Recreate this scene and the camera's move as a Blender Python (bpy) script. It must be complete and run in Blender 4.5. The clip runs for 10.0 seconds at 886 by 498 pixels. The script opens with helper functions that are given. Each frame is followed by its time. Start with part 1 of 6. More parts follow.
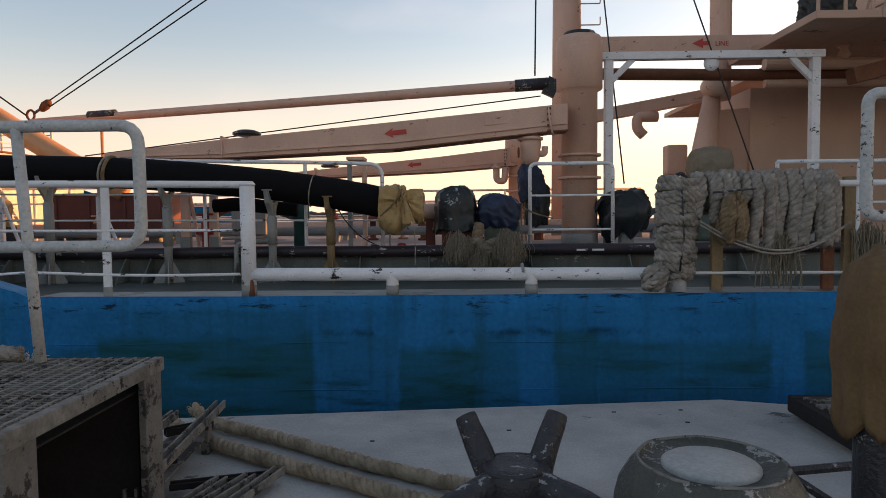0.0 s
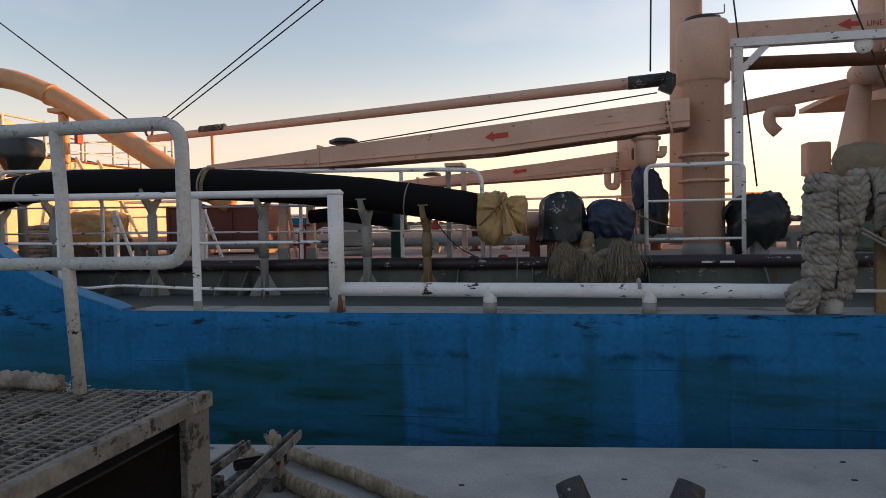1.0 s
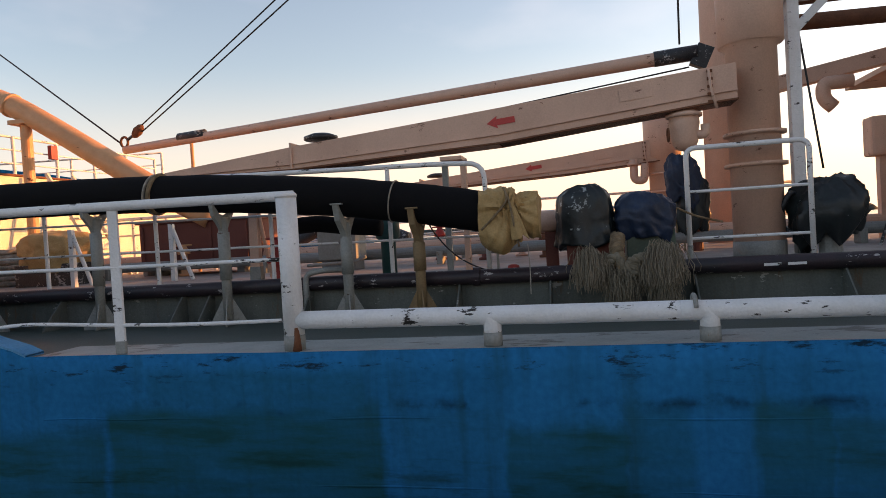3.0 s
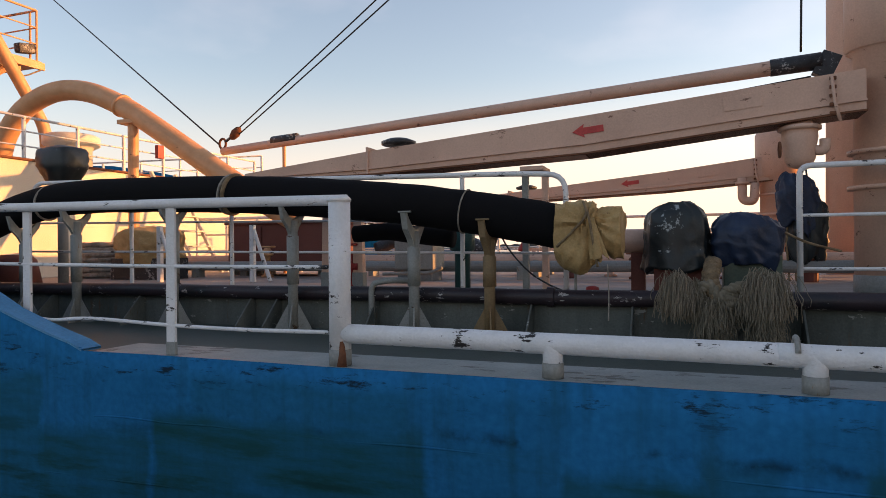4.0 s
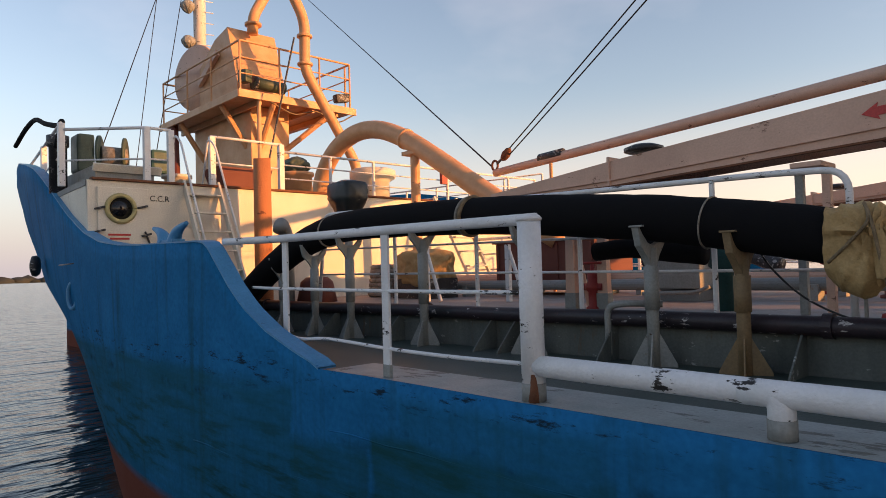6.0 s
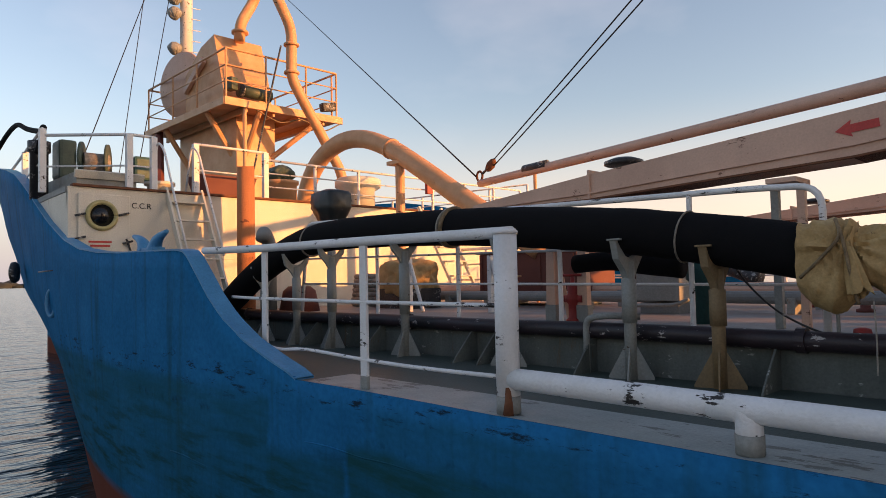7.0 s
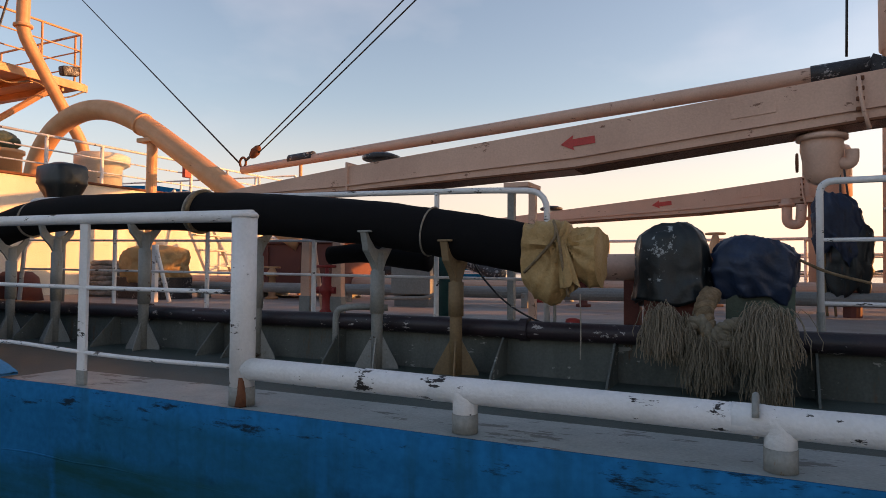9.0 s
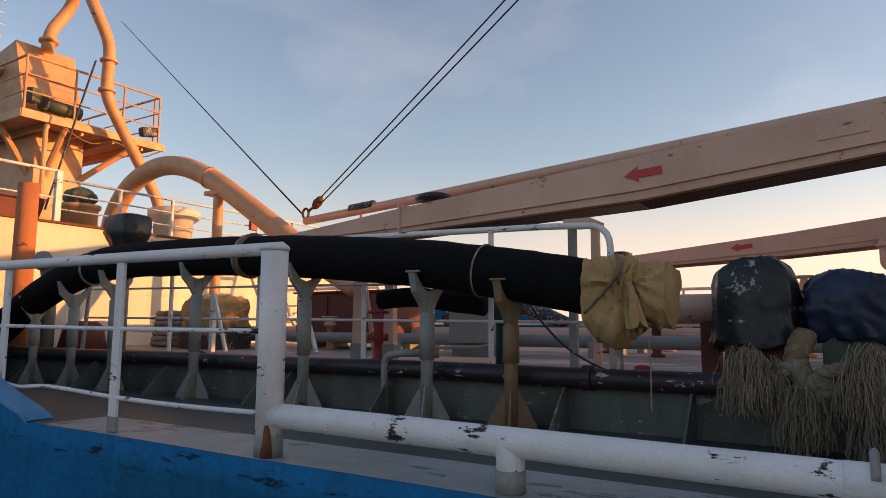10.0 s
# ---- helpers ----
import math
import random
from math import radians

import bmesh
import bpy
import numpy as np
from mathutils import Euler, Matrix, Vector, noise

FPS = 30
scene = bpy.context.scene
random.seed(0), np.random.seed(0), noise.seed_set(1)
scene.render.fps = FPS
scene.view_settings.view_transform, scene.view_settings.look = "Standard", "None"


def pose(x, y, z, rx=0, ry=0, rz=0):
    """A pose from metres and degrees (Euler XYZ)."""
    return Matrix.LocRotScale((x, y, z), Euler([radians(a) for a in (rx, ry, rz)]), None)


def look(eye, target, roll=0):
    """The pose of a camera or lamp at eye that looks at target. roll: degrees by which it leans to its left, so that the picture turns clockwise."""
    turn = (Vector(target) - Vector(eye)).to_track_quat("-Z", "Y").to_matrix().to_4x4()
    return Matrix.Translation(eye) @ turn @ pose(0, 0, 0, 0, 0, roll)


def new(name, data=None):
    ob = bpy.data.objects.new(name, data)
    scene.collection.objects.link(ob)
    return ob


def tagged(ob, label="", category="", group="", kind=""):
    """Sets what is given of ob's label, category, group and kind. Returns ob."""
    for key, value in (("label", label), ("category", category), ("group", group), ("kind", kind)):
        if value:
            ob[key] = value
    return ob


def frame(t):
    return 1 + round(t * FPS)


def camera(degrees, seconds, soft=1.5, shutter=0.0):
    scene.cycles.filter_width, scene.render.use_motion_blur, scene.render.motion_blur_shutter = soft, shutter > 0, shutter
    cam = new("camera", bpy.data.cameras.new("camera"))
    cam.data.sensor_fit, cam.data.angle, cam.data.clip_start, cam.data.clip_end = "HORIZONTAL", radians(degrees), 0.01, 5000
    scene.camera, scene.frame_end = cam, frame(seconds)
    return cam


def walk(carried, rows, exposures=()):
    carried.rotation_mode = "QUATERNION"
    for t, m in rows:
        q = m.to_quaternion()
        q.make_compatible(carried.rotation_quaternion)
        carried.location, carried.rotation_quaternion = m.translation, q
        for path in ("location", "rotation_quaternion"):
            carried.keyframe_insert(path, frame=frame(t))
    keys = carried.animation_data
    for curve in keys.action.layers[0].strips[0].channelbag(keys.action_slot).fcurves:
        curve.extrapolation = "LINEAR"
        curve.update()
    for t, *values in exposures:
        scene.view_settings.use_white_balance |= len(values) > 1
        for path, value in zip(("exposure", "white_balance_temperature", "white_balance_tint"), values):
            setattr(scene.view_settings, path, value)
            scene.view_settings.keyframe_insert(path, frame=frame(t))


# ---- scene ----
cam = camera(67.3, 10.0, soft=0.65)
PATH = [
    (0, (1.834, 1.475, 1.454), (1.804, 3.472, 1.353), -0.6),
    (0.5, (1.816, 1.747, 1.439), (1.682, 3.739, 1.319), -1.9),
    (1, (1.873, 2.065, 1.452), (1.519, 4.033, 1.384), -1.1),
    (1.5, (1.887, 2.401, 1.451), (1.512, 4.366, 1.462), -0.6),
    (2, (1.831, 2.761, 1.408), (1.497, 4.732, 1.345), -1.3),
    (2.2, (1.826, 2.869, 1.406), (1.483, 4.839, 1.363), -1.4),
    (3.3, (1.870, 3.590, 1.450), (1.441, 5.542, 1.396), -3.8),
    (3.5, (1.854, 3.662, 1.438), (1.452, 5.62, 1.373), -3.8),
    (4, (1.988, 3.866, 1.445), (1.289, 5.74, 1.445), -0.5),
    (4.5, (2.097, 4.079, 1.467), (1.222, 5.878, 1.461), -2.8),
    (5, (2.166, 4.303, 1.467), (1.078, 5.98, 1.533), -2.8),
    (5.5, (2.251, 4.463, 1.482), (0.889, 5.926, 1.546), -2.9),
    (5.7, (2.295, 4.503, 1.483), (0.850, 5.887, 1.532), -2.0),
    (6.8, (2.381, 4.578, 1.498), (0.926, 5.950, 1.580), -1.3),
    (7, (2.392, 4.58, 1.502), (0.966, 5.98, 1.588), -1.2),
    (7.5, (2.416, 4.637, 1.498), (1.167, 6.198, 1.564), -1.2),
    (8, (2.447, 4.636, 1.514), (1.447, 6.367, 1.578), -0.7),
    (8.5, (2.481, 4.64, 1.504), (1.618, 6.443, 1.569), -0.6),
    (9, (2.499, 4.707, 1.457), (1.619, 6.501, 1.525), 0.4),
    (9.5, (2.476, 4.888, 1.397), (1.48, 6.602, 1.666), 2.2),
    (10, (2.447, 5.084, 1.363), (1.388, 6.765, 1.597), 0.3),
]
walk(cam, [(t, look(eye, target, roll)) for t, eye, target, roll in PATH], exposures=[(0.0, 0.99, 7950, 24), (0.5, 1.11, 7900, 24), (1.0, 0.98, 7900, 24), (1.5, 0.96, 7850, 24), (2.0, 1.06, 7850, 24), (3.5, 1.14, 7700, 24), (4.5, 1.14, 7500, 24), (5.0, 0.96, 7400, 24), (9.0, 0.96, 7450, 24), (9.5, 0.84, 7400, 24), (10.0, 0.80, 7400, 24)])

# ---- light ----
SUN_AZ, SUN_EL = 28.0, 9.0          # degrees from +x towards +y, and above the horizon
world = bpy.data.worlds.new("evening_sky")
scene.world = world
world.use_nodes = True
wn = world.node_tree.nodes
sky = wn.new("ShaderNodeTexSky")
sky.sky_type = "NISHITA"
sky.sun_disc = False
sky.sun_elevation = radians(SUN_EL)
sky.sun_rotation = radians(90 - SUN_AZ)
sky.air_density, sky.dust_density, sky.ozone_density = 1.0, 1.2, 1.4
wn["Background"].inputs["Strength"].default_value = 0.15
wl = world.node_tree.links
wtc = wn.new("ShaderNodeTexCoord")
wmap = wn.new("ShaderNodeMapping")
wmap.inputs["Scale"].default_value = (1.0, 1.0, 2.2)
wl.new(wtc.outputs["Generated"], wmap.inputs["Vector"])
cloud = wn.new("ShaderNodeTexNoise")
cloud.inputs["Scale"].default_value, cloud.inputs["Detail"].default_value, cloud.inputs["Roughness"].default_value = 2.6, 5, 0.5
wl.new(wmap.outputs["Vector"], cloud.inputs["Vector"])
veil = wn.new("ShaderNodeMapRange")
veil.inputs["From Min"].default_value, veil.inputs["From Max"].default_value = 0.54, 0.80
veil.inputs["To Max"].default_value = 0.09
wl.new(cloud.outputs["Fac"], veil.inputs["Value"])
haze = wn.new("ShaderNodeMix")
haze.data_type = "RGBA"
haze.inputs["B"].default_value = (7.6, 6.9, 6.6, 1)
wl.new(veil.outputs["Result"], haze.inputs["Factor"])
wl.new(sky.outputs["Color"], haze.inputs["A"])
# low haze that lies along the horizon, warm and bright towards the sun and dull grey away from it
norm = wn.new("ShaderNodeVectorMath")
norm.operation = "NORMALIZE"
wl.new(wtc.outputs["Generated"], norm.inputs[0])
dot = wn.new("ShaderNodeVectorMath")
dot.operation = "DOT_PRODUCT"
dot.inputs[1].default_value = (math.cos(radians(SUN_AZ)), math.sin(radians(SUN_AZ)), 0.0)
wl.new(norm.outputs["Vector"], dot.inputs[0])
toward = wn.new("ShaderNodeMapRange")
toward.inputs["From Min"].default_value, toward.inputs["From Max"].default_value = -0.75, 0.75
wl.new(dot.outputs["Value"], toward.inputs["Value"])
hcol = wn.new("ShaderNodeMix")
hcol.data_type = "RGBA"
hcol.inputs["A"].default_value, hcol.inputs["B"].default_value = (2.0, 2.05, 2.35, 1), (5.5, 4.2, 3.15, 1)
wl.new(toward.outputs["Result"], hcol.inputs["Factor"])
alt = wn.new("ShaderNodeSeparateXYZ")
wl.new(norm.outputs["Vector"], alt.inputs["Vector"])
low = wn.new("ShaderNodeMapRange")
low.interpolation_type = "SMOOTHSTEP"
low.inputs["From Min"].default_value, low.inputs["From Max"].default_value = 0.26, -0.02
low.inputs["To Max"].default_value = 0.9
wl.new(alt.outputs["Z"], low.inputs["Value"])
band = wn.new("ShaderNodeMix")
band.data_type = "RGBA"
wl.new(low.outputs["Result"], band.inputs["Factor"])
wl.new(haze.outputs["Result"], band.inputs["A"])
wl.new(hcol.outputs["Result"], band.inputs["B"])
wl.new(band.outputs["Result"], wn["Background"].inputs["Color"])

sun_data = bpy.data.lights.new("sun", "SUN")
sun_data.energy, sun_data.angle, sun_data.color = 3.4, radians(0.6), (1.0, 0.44, 0.13)
sun = new("sun", sun_data)
sd = Vector((math.cos(radians(SUN_EL)) * math.cos(radians(SUN_AZ)), math.cos(radians(SUN_EL)) * math.sin(radians(SUN_AZ)), math.sin(radians(SUN_EL))))
sun.matrix_world = look(sd * 60, (0, 0, 0))


# ---- materials ----
def surface(name, base, second=None, rough=0.55, metal=0.0, scale=3.0, mix=0.5, rust=0.0, rust_col=(0.12, 0.045, 0.018), bump=0.15, grain=60.0, streak=1.0, speck=0.4, spec=0.4, chip=0.0, chip_col=(0.03, 0.025, 0.022), chip_size=9.0, chip_long=2.0):
    """Weathered paint, metal, cloth: two tones by broad noise, fine grain, rust or dirt blooms, relief."""
    m = bpy.data.materials.new(name)
    m.use_nodes = True
    nt = m.node_tree
    n, l = nt.nodes, nt.links
    bsdf = n["Principled BSDF"]
    second = second or tuple(c * 0.7 for c in base)
    tc = n.new("ShaderNodeTexCoord")
    mp = n.new("ShaderNodeMapping")
    mp.inputs["Scale"].default_value = (1, 1, 1 / streak)
    l.new(tc.outputs["Object"], mp.inputs["Vector"])
    big = n.new("ShaderNodeTexNoise")
    big.inputs["Scale"].default_value, big.inputs["Detail"].default_value, big.inputs["Roughness"].default_value = scale, 6, 0.65
    l.new(mp.outputs["Vector"], big.inputs["Vector"])
    fine = n.new("ShaderNodeTexNoise")
    fine.inputs["Scale"].default_value, fine.inputs["Detail"].default_value = grain, 4
    l.new(tc.outputs["Object"], fine.inputs["Vector"])
    r1 = n.new("ShaderNodeMapRange")
    r1.inputs["From Min"].default_value, r1.inputs["From Max"].default_value = 0.35, 0.65
    r1.inputs["To Max"].default_value = mix
    l.new(big.outputs["Fac"], r1.inputs["Value"])
    c1 = n.new("ShaderNodeMix")
    c1.data_type = "RGBA"
    c1.inputs["A"].default_value, c1.inputs["B"].default_value = (*base, 1), (*second, 1)
    l.new(r1.outputs["Result"], c1.inputs["Factor"])
    c2 = n.new("ShaderNodeMix")
    c2.data_type, c2.blend_type = "RGBA", "MULTIPLY"
    c2.inputs["Factor"].default_value = speck
    r2 = n.new("ShaderNodeMapRange")
    r2.inputs["From Min"].default_value, r2.inputs["From Max"].default_value = 0.3, 0.7
    r2.inputs["To Min"].default_value, r2.inputs["To Max"].default_value = 0.55, 1.1
    l.new(fine.outputs["Fac"], r2.inputs["Value"])
    l.new(c1.outputs["Result"], c2.inputs["A"])
    l.new(r2.outputs["Result"], c2.inputs["B"])
    colour = c2.outputs["Result"]
    if rust:
        rn = n.new("ShaderNodeTexNoise")
        rn.inputs["Scale"].default_value, rn.inputs["Detail"].default_value, rn.inputs["Roughness"].default_value = scale * 2.3, 8, 0.75
        l.new(mp.outputs["Vector"], rn.inputs["Vector"])
        rr = n.new("ShaderNodeMapRange")
        rr.inputs["From Min"].default_value, rr.inputs["From Max"].default_value = 0.70 - 0.22 * rust, 0.76 - 0.20 * rust
        l.new(rn.outputs["Fac"], rr.inputs["Value"])
        c3 = n.new("ShaderNodeMix")
        c3.data_type = "RGBA"
        c3.inputs["B"].default_value = (*rust_col, 1)
        l.new(colour, c3.inputs["A"])
        l.new(rr.outputs["Result"], c3.inputs["Factor"])
        colour = c3.outputs["Result"]
    if chip:
        # paint flakes with hard edges, gathered in patches
        cm = n.new("ShaderNodeMapping")
        cm.inputs["Scale"].default_value = (1 / chip_long, 1, 1.3)
        l.new(tc.outputs["Object"], cm.inputs["Vector"])
        cn = n.new("ShaderNodeTexNoise")
        cn.inputs["Scale"].default_value, cn.inputs["Detail"].default_value, cn.inputs["Roughness"].default_value = chip_size, 7, 0.7
        l.new(cm.outputs["Vector"], cn.inputs["Vector"])
        patch = n.new("ShaderNodeTexNoise")
        patch.inputs["Scale"].default_value, patch.inputs["Detail"].default_value = chip_size * 0.22, 2
        l.new(tc.outputs["Object"], patch.inputs["Vector"])
        sm = n.new("ShaderNodeMath")
        sm.operation = "MULTIPLY_ADD"
        sm.inputs[1].default_value = 0.7
        l.new(patch.outputs["Fac"], sm.inputs[0])
        l.new(cn.outputs["Fac"], sm.inputs[2])
        cr = n.new("ShaderNodeMapRange")
        cr.inputs["From Min"].default_value, cr.inputs["From Max"].default_value = 1.20 - 0.25 * chip, 1.225 - 0.25 * chip
        l.new(sm.outputs[0], cr.inputs["Value"])
        c4 = n.new("ShaderNodeMix")
        c4.data_type = "RGBA"
        c4.inputs["B"].default_value = (*chip_col, 1)
        l.new(colour, c4.inputs["A"])
        l.new(cr.outputs["Result"], c4.inputs["Factor"])
        colour = c4.outputs["Result"]
    l.new(colour, bsdf.inputs["Base Color"])
    ro = n.new("ShaderNodeMapRange")
    ro.inputs["To Min"].default_value, ro.inputs["To Max"].default_value = max(0.05, rough - 0.15), min(1, rough + 0.15)
    l.new(big.outputs["Fac"], ro.inputs["Value"])
    l.new(ro.outputs["Result"], bsdf.inputs["Roughness"])
    bsdf.inputs["Metallic"].default_value = metal
    bsdf.inputs["Specular IOR Level"].default_value = spec
    b = n.new("ShaderNodeBump")
    b.inputs["Strength"].default_value, b.inputs["Distance"].default_value = bump, 0.02
    ad = n.new("ShaderNodeMath")
    ad.operation = "ADD"
    l.new(big.outputs["Fac"], ad.inputs[0])
    l.new(fine.outputs["Fac"], ad.inputs[1])
    l.new(ad.outputs[0], b.inputs["Height"])
    l.new(b.outputs["Normal"], bsdf.inputs["Normal"])
    return m


def hull_paint():
    """Blue topsides patched with darker teal touch-up paint in broad rolled panels, scuffed at the gunwale, red below."""
    m = surface("hull_blue_paint", (0.0, 0.168, 0.39), (0.0, 0.125, 0.285), rough=0.6, scale=1.1, mix=0.8, bump=0.12, grain=25)
    n, l = m.node_tree.nodes, m.node_tree.links
    bsdf = n["Principled BSDF"]
    bsdf.inputs["Specular IOR Level"].default_value = 0.01
    colour = bsdf.inputs["Base Color"].links[0].from_socket
    tc = n.new("ShaderNodeTexCoord")
    sep = n.new("ShaderNodeSeparateXYZ")
    l.new(tc.outputs["Object"], sep.inputs["Vector"])

    def ramp(sock, a, b):
        r = n.new("ShaderNodeMapRange")
        r.inputs["From Min"].default_value, r.inputs["From Max"].default_value = a, b
        l.new(sock, r.inputs["Value"])
        return r.outputs["Result"]

    def mul(a, b):
        k = n.new("ShaderNodeMath")
        k.operation = "MULTIPLY"
        l.new(a, k.inputs[0])
        l.new(b, k.inputs[1])
        return k.outputs[0]

    def over(base, col, fac):
        k = n.new("ShaderNodeMix")
        k.data_type = "RGBA"
        k.inputs["B"].default_value = (*col, 1)
        l.new(base, k.inputs["A"])
        l.new(fac, k.inputs["Factor"])
        return k.outputs["Result"]

    def add_up(a, b, kind="ADD"):
        k = n.new("ShaderNodeMath")
        k.operation = kind
        for i, v in enumerate((a, b)):
            if isinstance(v, (int, float)):
                k.inputs[i].default_value = v
            else:
                l.new(v, k.inputs[i])
        return k.outputs[0]

    # edges of the touch-up panels wander: the place is warped by noise before the panels are cut
    warp = n.new("ShaderNodeTexNoise")
    warp.inputs["Scale"].default_value, warp.inputs["Detail"].default_value, warp.inputs["Roughness"].default_value = 3.2, 6, 0.6
    l.new(tc.outputs["Object"], warp.inputs["Vector"])
    wc = n.new("ShaderNodeSeparateColor")
    l.new(warp.outputs["Color"], wc.inputs["Color"])
    px = add_up(sep.outputs["X"], add_up(add_up(wc.outputs["Red"], 0.5, "SUBTRACT"), 0.18, "MULTIPLY"))
    pz = add_up(sep.outputs["Z"], add_up(add_up(wc.outputs["Green"], 0.5, "SUBTRACT"), 0.16, "MULTIPLY"))
    # roller laps: long level smears
    ml = n.new("ShaderNodeMapping")
    ml.inputs["Scale"].default_value = (0.9, 1.0, 5.5)
    l.new(tc.outputs["Object"], ml.inputs["Vector"])
    lap = n.new("ShaderNodeTexNoise")
    lap.inputs["Scale"].default_value, lap.inputs["Detail"].default_value, lap.inputs["Roughness"].default_value = 1.6, 7, 0.62
    l.new(ml.outputs["Vector"], lap.inputs["Vector"])
    # teal touch-up panels: from x, to x, upper edge, strength
    total = None
    for x0, x1, top, amount in ((-30.0, -2.25, 0.62, 0.75), (-2.3, -1.36, 0.24, 0.9), (-1.34, 0.60, 0.42, 1.0), (-1.0, 0.5, 0.66, 0.45), (0.72, 1.34, 0.40, 0.25),
                                (1.34, 2.04, 0.30, 0.95), (2.02, 2.40, 0.42, 0.6), (2.72, 3.12, 0.43, 0.8), (3.10, 4.6, 0.34, 0.7), (4.9, 6.6, 0.40, 0.85), (6.9, 9.0, 0.36, 0.8)):
        inside = mul(ramp(px, x0 - 0.02, x0 + 0.03), ramp(px, x1 + 0.02, x1 - 0.03))
        f = add_up(mul(inside, ramp(pz, top + 0.05, top - 0.06)), amount, "MULTIPLY")
        total = f if total is None else add_up(total, f, "MAXIMUM")
    uneven = n.new("ShaderNodeMapRange")
    uneven.inputs["From Min"].default_value, uneven.inputs["From Max"].default_value = 0.34, 0.62
    uneven.inputs["To Min"].default_value, uneven.inputs["To Max"].default_value = 0.55, 1.0
    l.new(lap.outputs["Fac"], uneven.inputs["Value"])
    colour = over(colour, (0.006, 0.078, 0.098), mul(total, uneven.outputs["Result"]))
    low = ramp(sep.outputs["Z"], 0.50, -0.1)
    colour = over(colour, (0.008, 0.045, 0.045), mul(ramp(lap.outputs["Fac"], 0.52, 0.70), low))
    # soot smears along the plate seam
    seam = mul(ramp(pz, 0.36, 0.42), ramp(pz, 0.47, 0.42))
    colour = over(colour, (0.006, 0.018, 0.026), add_up(mul(seam, ramp(warp.outputs["Fac"], 0.54, 0.66)), 0.7, "MULTIPLY"))
    # dirt that runs down in streaks
    ms = n.new("ShaderNodeMapping")
    ms.inputs["Scale"].default_value = (5.0, 1.0, 0.35)
    l.new(tc.outputs["Object"], ms.inputs["Vector"])
    st = n.new("ShaderNodeTexNoise")
    st.inputs["Scale"].default_value, st.inputs["Detail"].default_value = 1.5, 6
    l.new(ms.outputs["Vector"], st.inputs["Vector"])
    sf = n.new("ShaderNodeMath")
    sf.operation = "MULTIPLY"
    sf.inputs[1].default_value = 0.55
    l.new(ramp(st.outputs["Fac"], 0.52, 0.75), sf.inputs[0])
    colour = over(colour, (0.012, 0.06, 0.06), sf.outputs[0])
    # scuffs along the gunwale and the rubbing heights
    sc = n.new("ShaderNodeTexNoise")
    sc.inputs["Scale"].default_value, sc.inputs["Detail"].default_value, sc.inputs["Roughness"].default_value = 7, 9, 0.75
    mp2 = n.new("ShaderNodeMapping")
    mp2.inputs["Scale"].default_value = (0.45, 1, 2.0)
    l.new(tc.outputs["Object"], mp2.inputs["Vector"])
    l.new(mp2.outputs["Vector"], sc.inputs["Vector"])
    band = mul(ramp(sep.outputs["Z"], 0.5, 0.66), ramp(sep.outputs["Z"], 0.95, 0.80))
    colour = over(colour, (0.010, 0.030, 0.05), mul(ramp(sc.outputs["Fac"], 0.56, 0.63), band))
    colour = over(colour, (0.16, 0.05, 0.035), ramp(sep.outputs["Z"], -0.72, -0.85))
    l.new(colour, bsdf.inputs["Base Color"])
    return m


def water_mat():
    m = bpy.data.materials.new("harbour_water")
    m.use_nodes = True
    n, l = m.node_tree.nodes, m.node_tree.links
    b = n["Principled BSDF"]
    b.inputs["Base Color"].default_value = (0.012, 0.020, 0.022, 1)
    b.inputs["Roughness"].default_value = 0.12
    b.inputs["IOR"].default_value = 1.33
    tc = n.new("ShaderNodeTexCoord")
    bu = None
    for sc, st, di in ((0.55, 0.9, 0.25), (2.2, 0.8, 0.07)):
        mp = n.new("ShaderNodeMapping")
        mp.inputs["Scale"].default_value = (1.0, 0.45, 1)
        mp.inputs["Rotation"].default_value = (0, 0, 0.5)
        l.new(tc.outputs["Object"], mp.inputs["Vector"])
        t = n.new("ShaderNodeTexNoise")
        t.inputs["Scale"].default_value, t.inputs["Detail"].default_value = sc, 4
        l.new(mp.outputs["Vector"], t.inputs["Vector"])
        nb = n.new("ShaderNodeBump")
        nb.inputs["Strength"].default_value, nb.inputs["Distance"].default_value = st, di
        l.new(t.outputs["Fac"], nb.inputs["Height"])
        if bu:
            l.new(bu.outputs["Normal"], nb.inputs["Normal"])
        bu = nb
    l.new(bu.outputs["Normal"], b.inputs["Normal"])
    return m


HULL = hull_paint()
WATER = water_mat()
CAP = surface("light_blue_cap_paint", (0.05, 0.28, 0.50), (0.03, 0.18, 0.36), rough=0.5, scale=4, rust=0.25, rust_col=(0.03, 0.05, 0.06))
WHITE = surface("white_rail_paint", (0.76, 0.76, 0.76), (0.62, 0.62, 0.60), speck=0.15, rough=0.45, scale=6, mix=0.6, rust=0.22, rust_col=(0.16, 0.09, 0.05), bump=0.25, chip=0.80, chip_size=26, chip_long=2.4)
OLDWHITE = surface("worn_white_paint", (0.52, 0.54, 0.53), (0.36, 0.37, 0.35), rough=0.6, scale=9, rust=0.42, rust_col=(0.06, 0.05, 0.04), bump=0.3, chip=0.8, chip_size=22, chip_long=1.0)
WALLWHITE = surface("cream_bulkhead_paint", (0.72, 0.68, 0.58), (0.58, 0.53, 0.43), rough=0.5, scale=2.2, rust=0.22, rust_col=(0.34, 0.20, 0.11), streak=4, chip=0.45, chip_col=(0.12, 0.06, 0.035), chip_size=10)
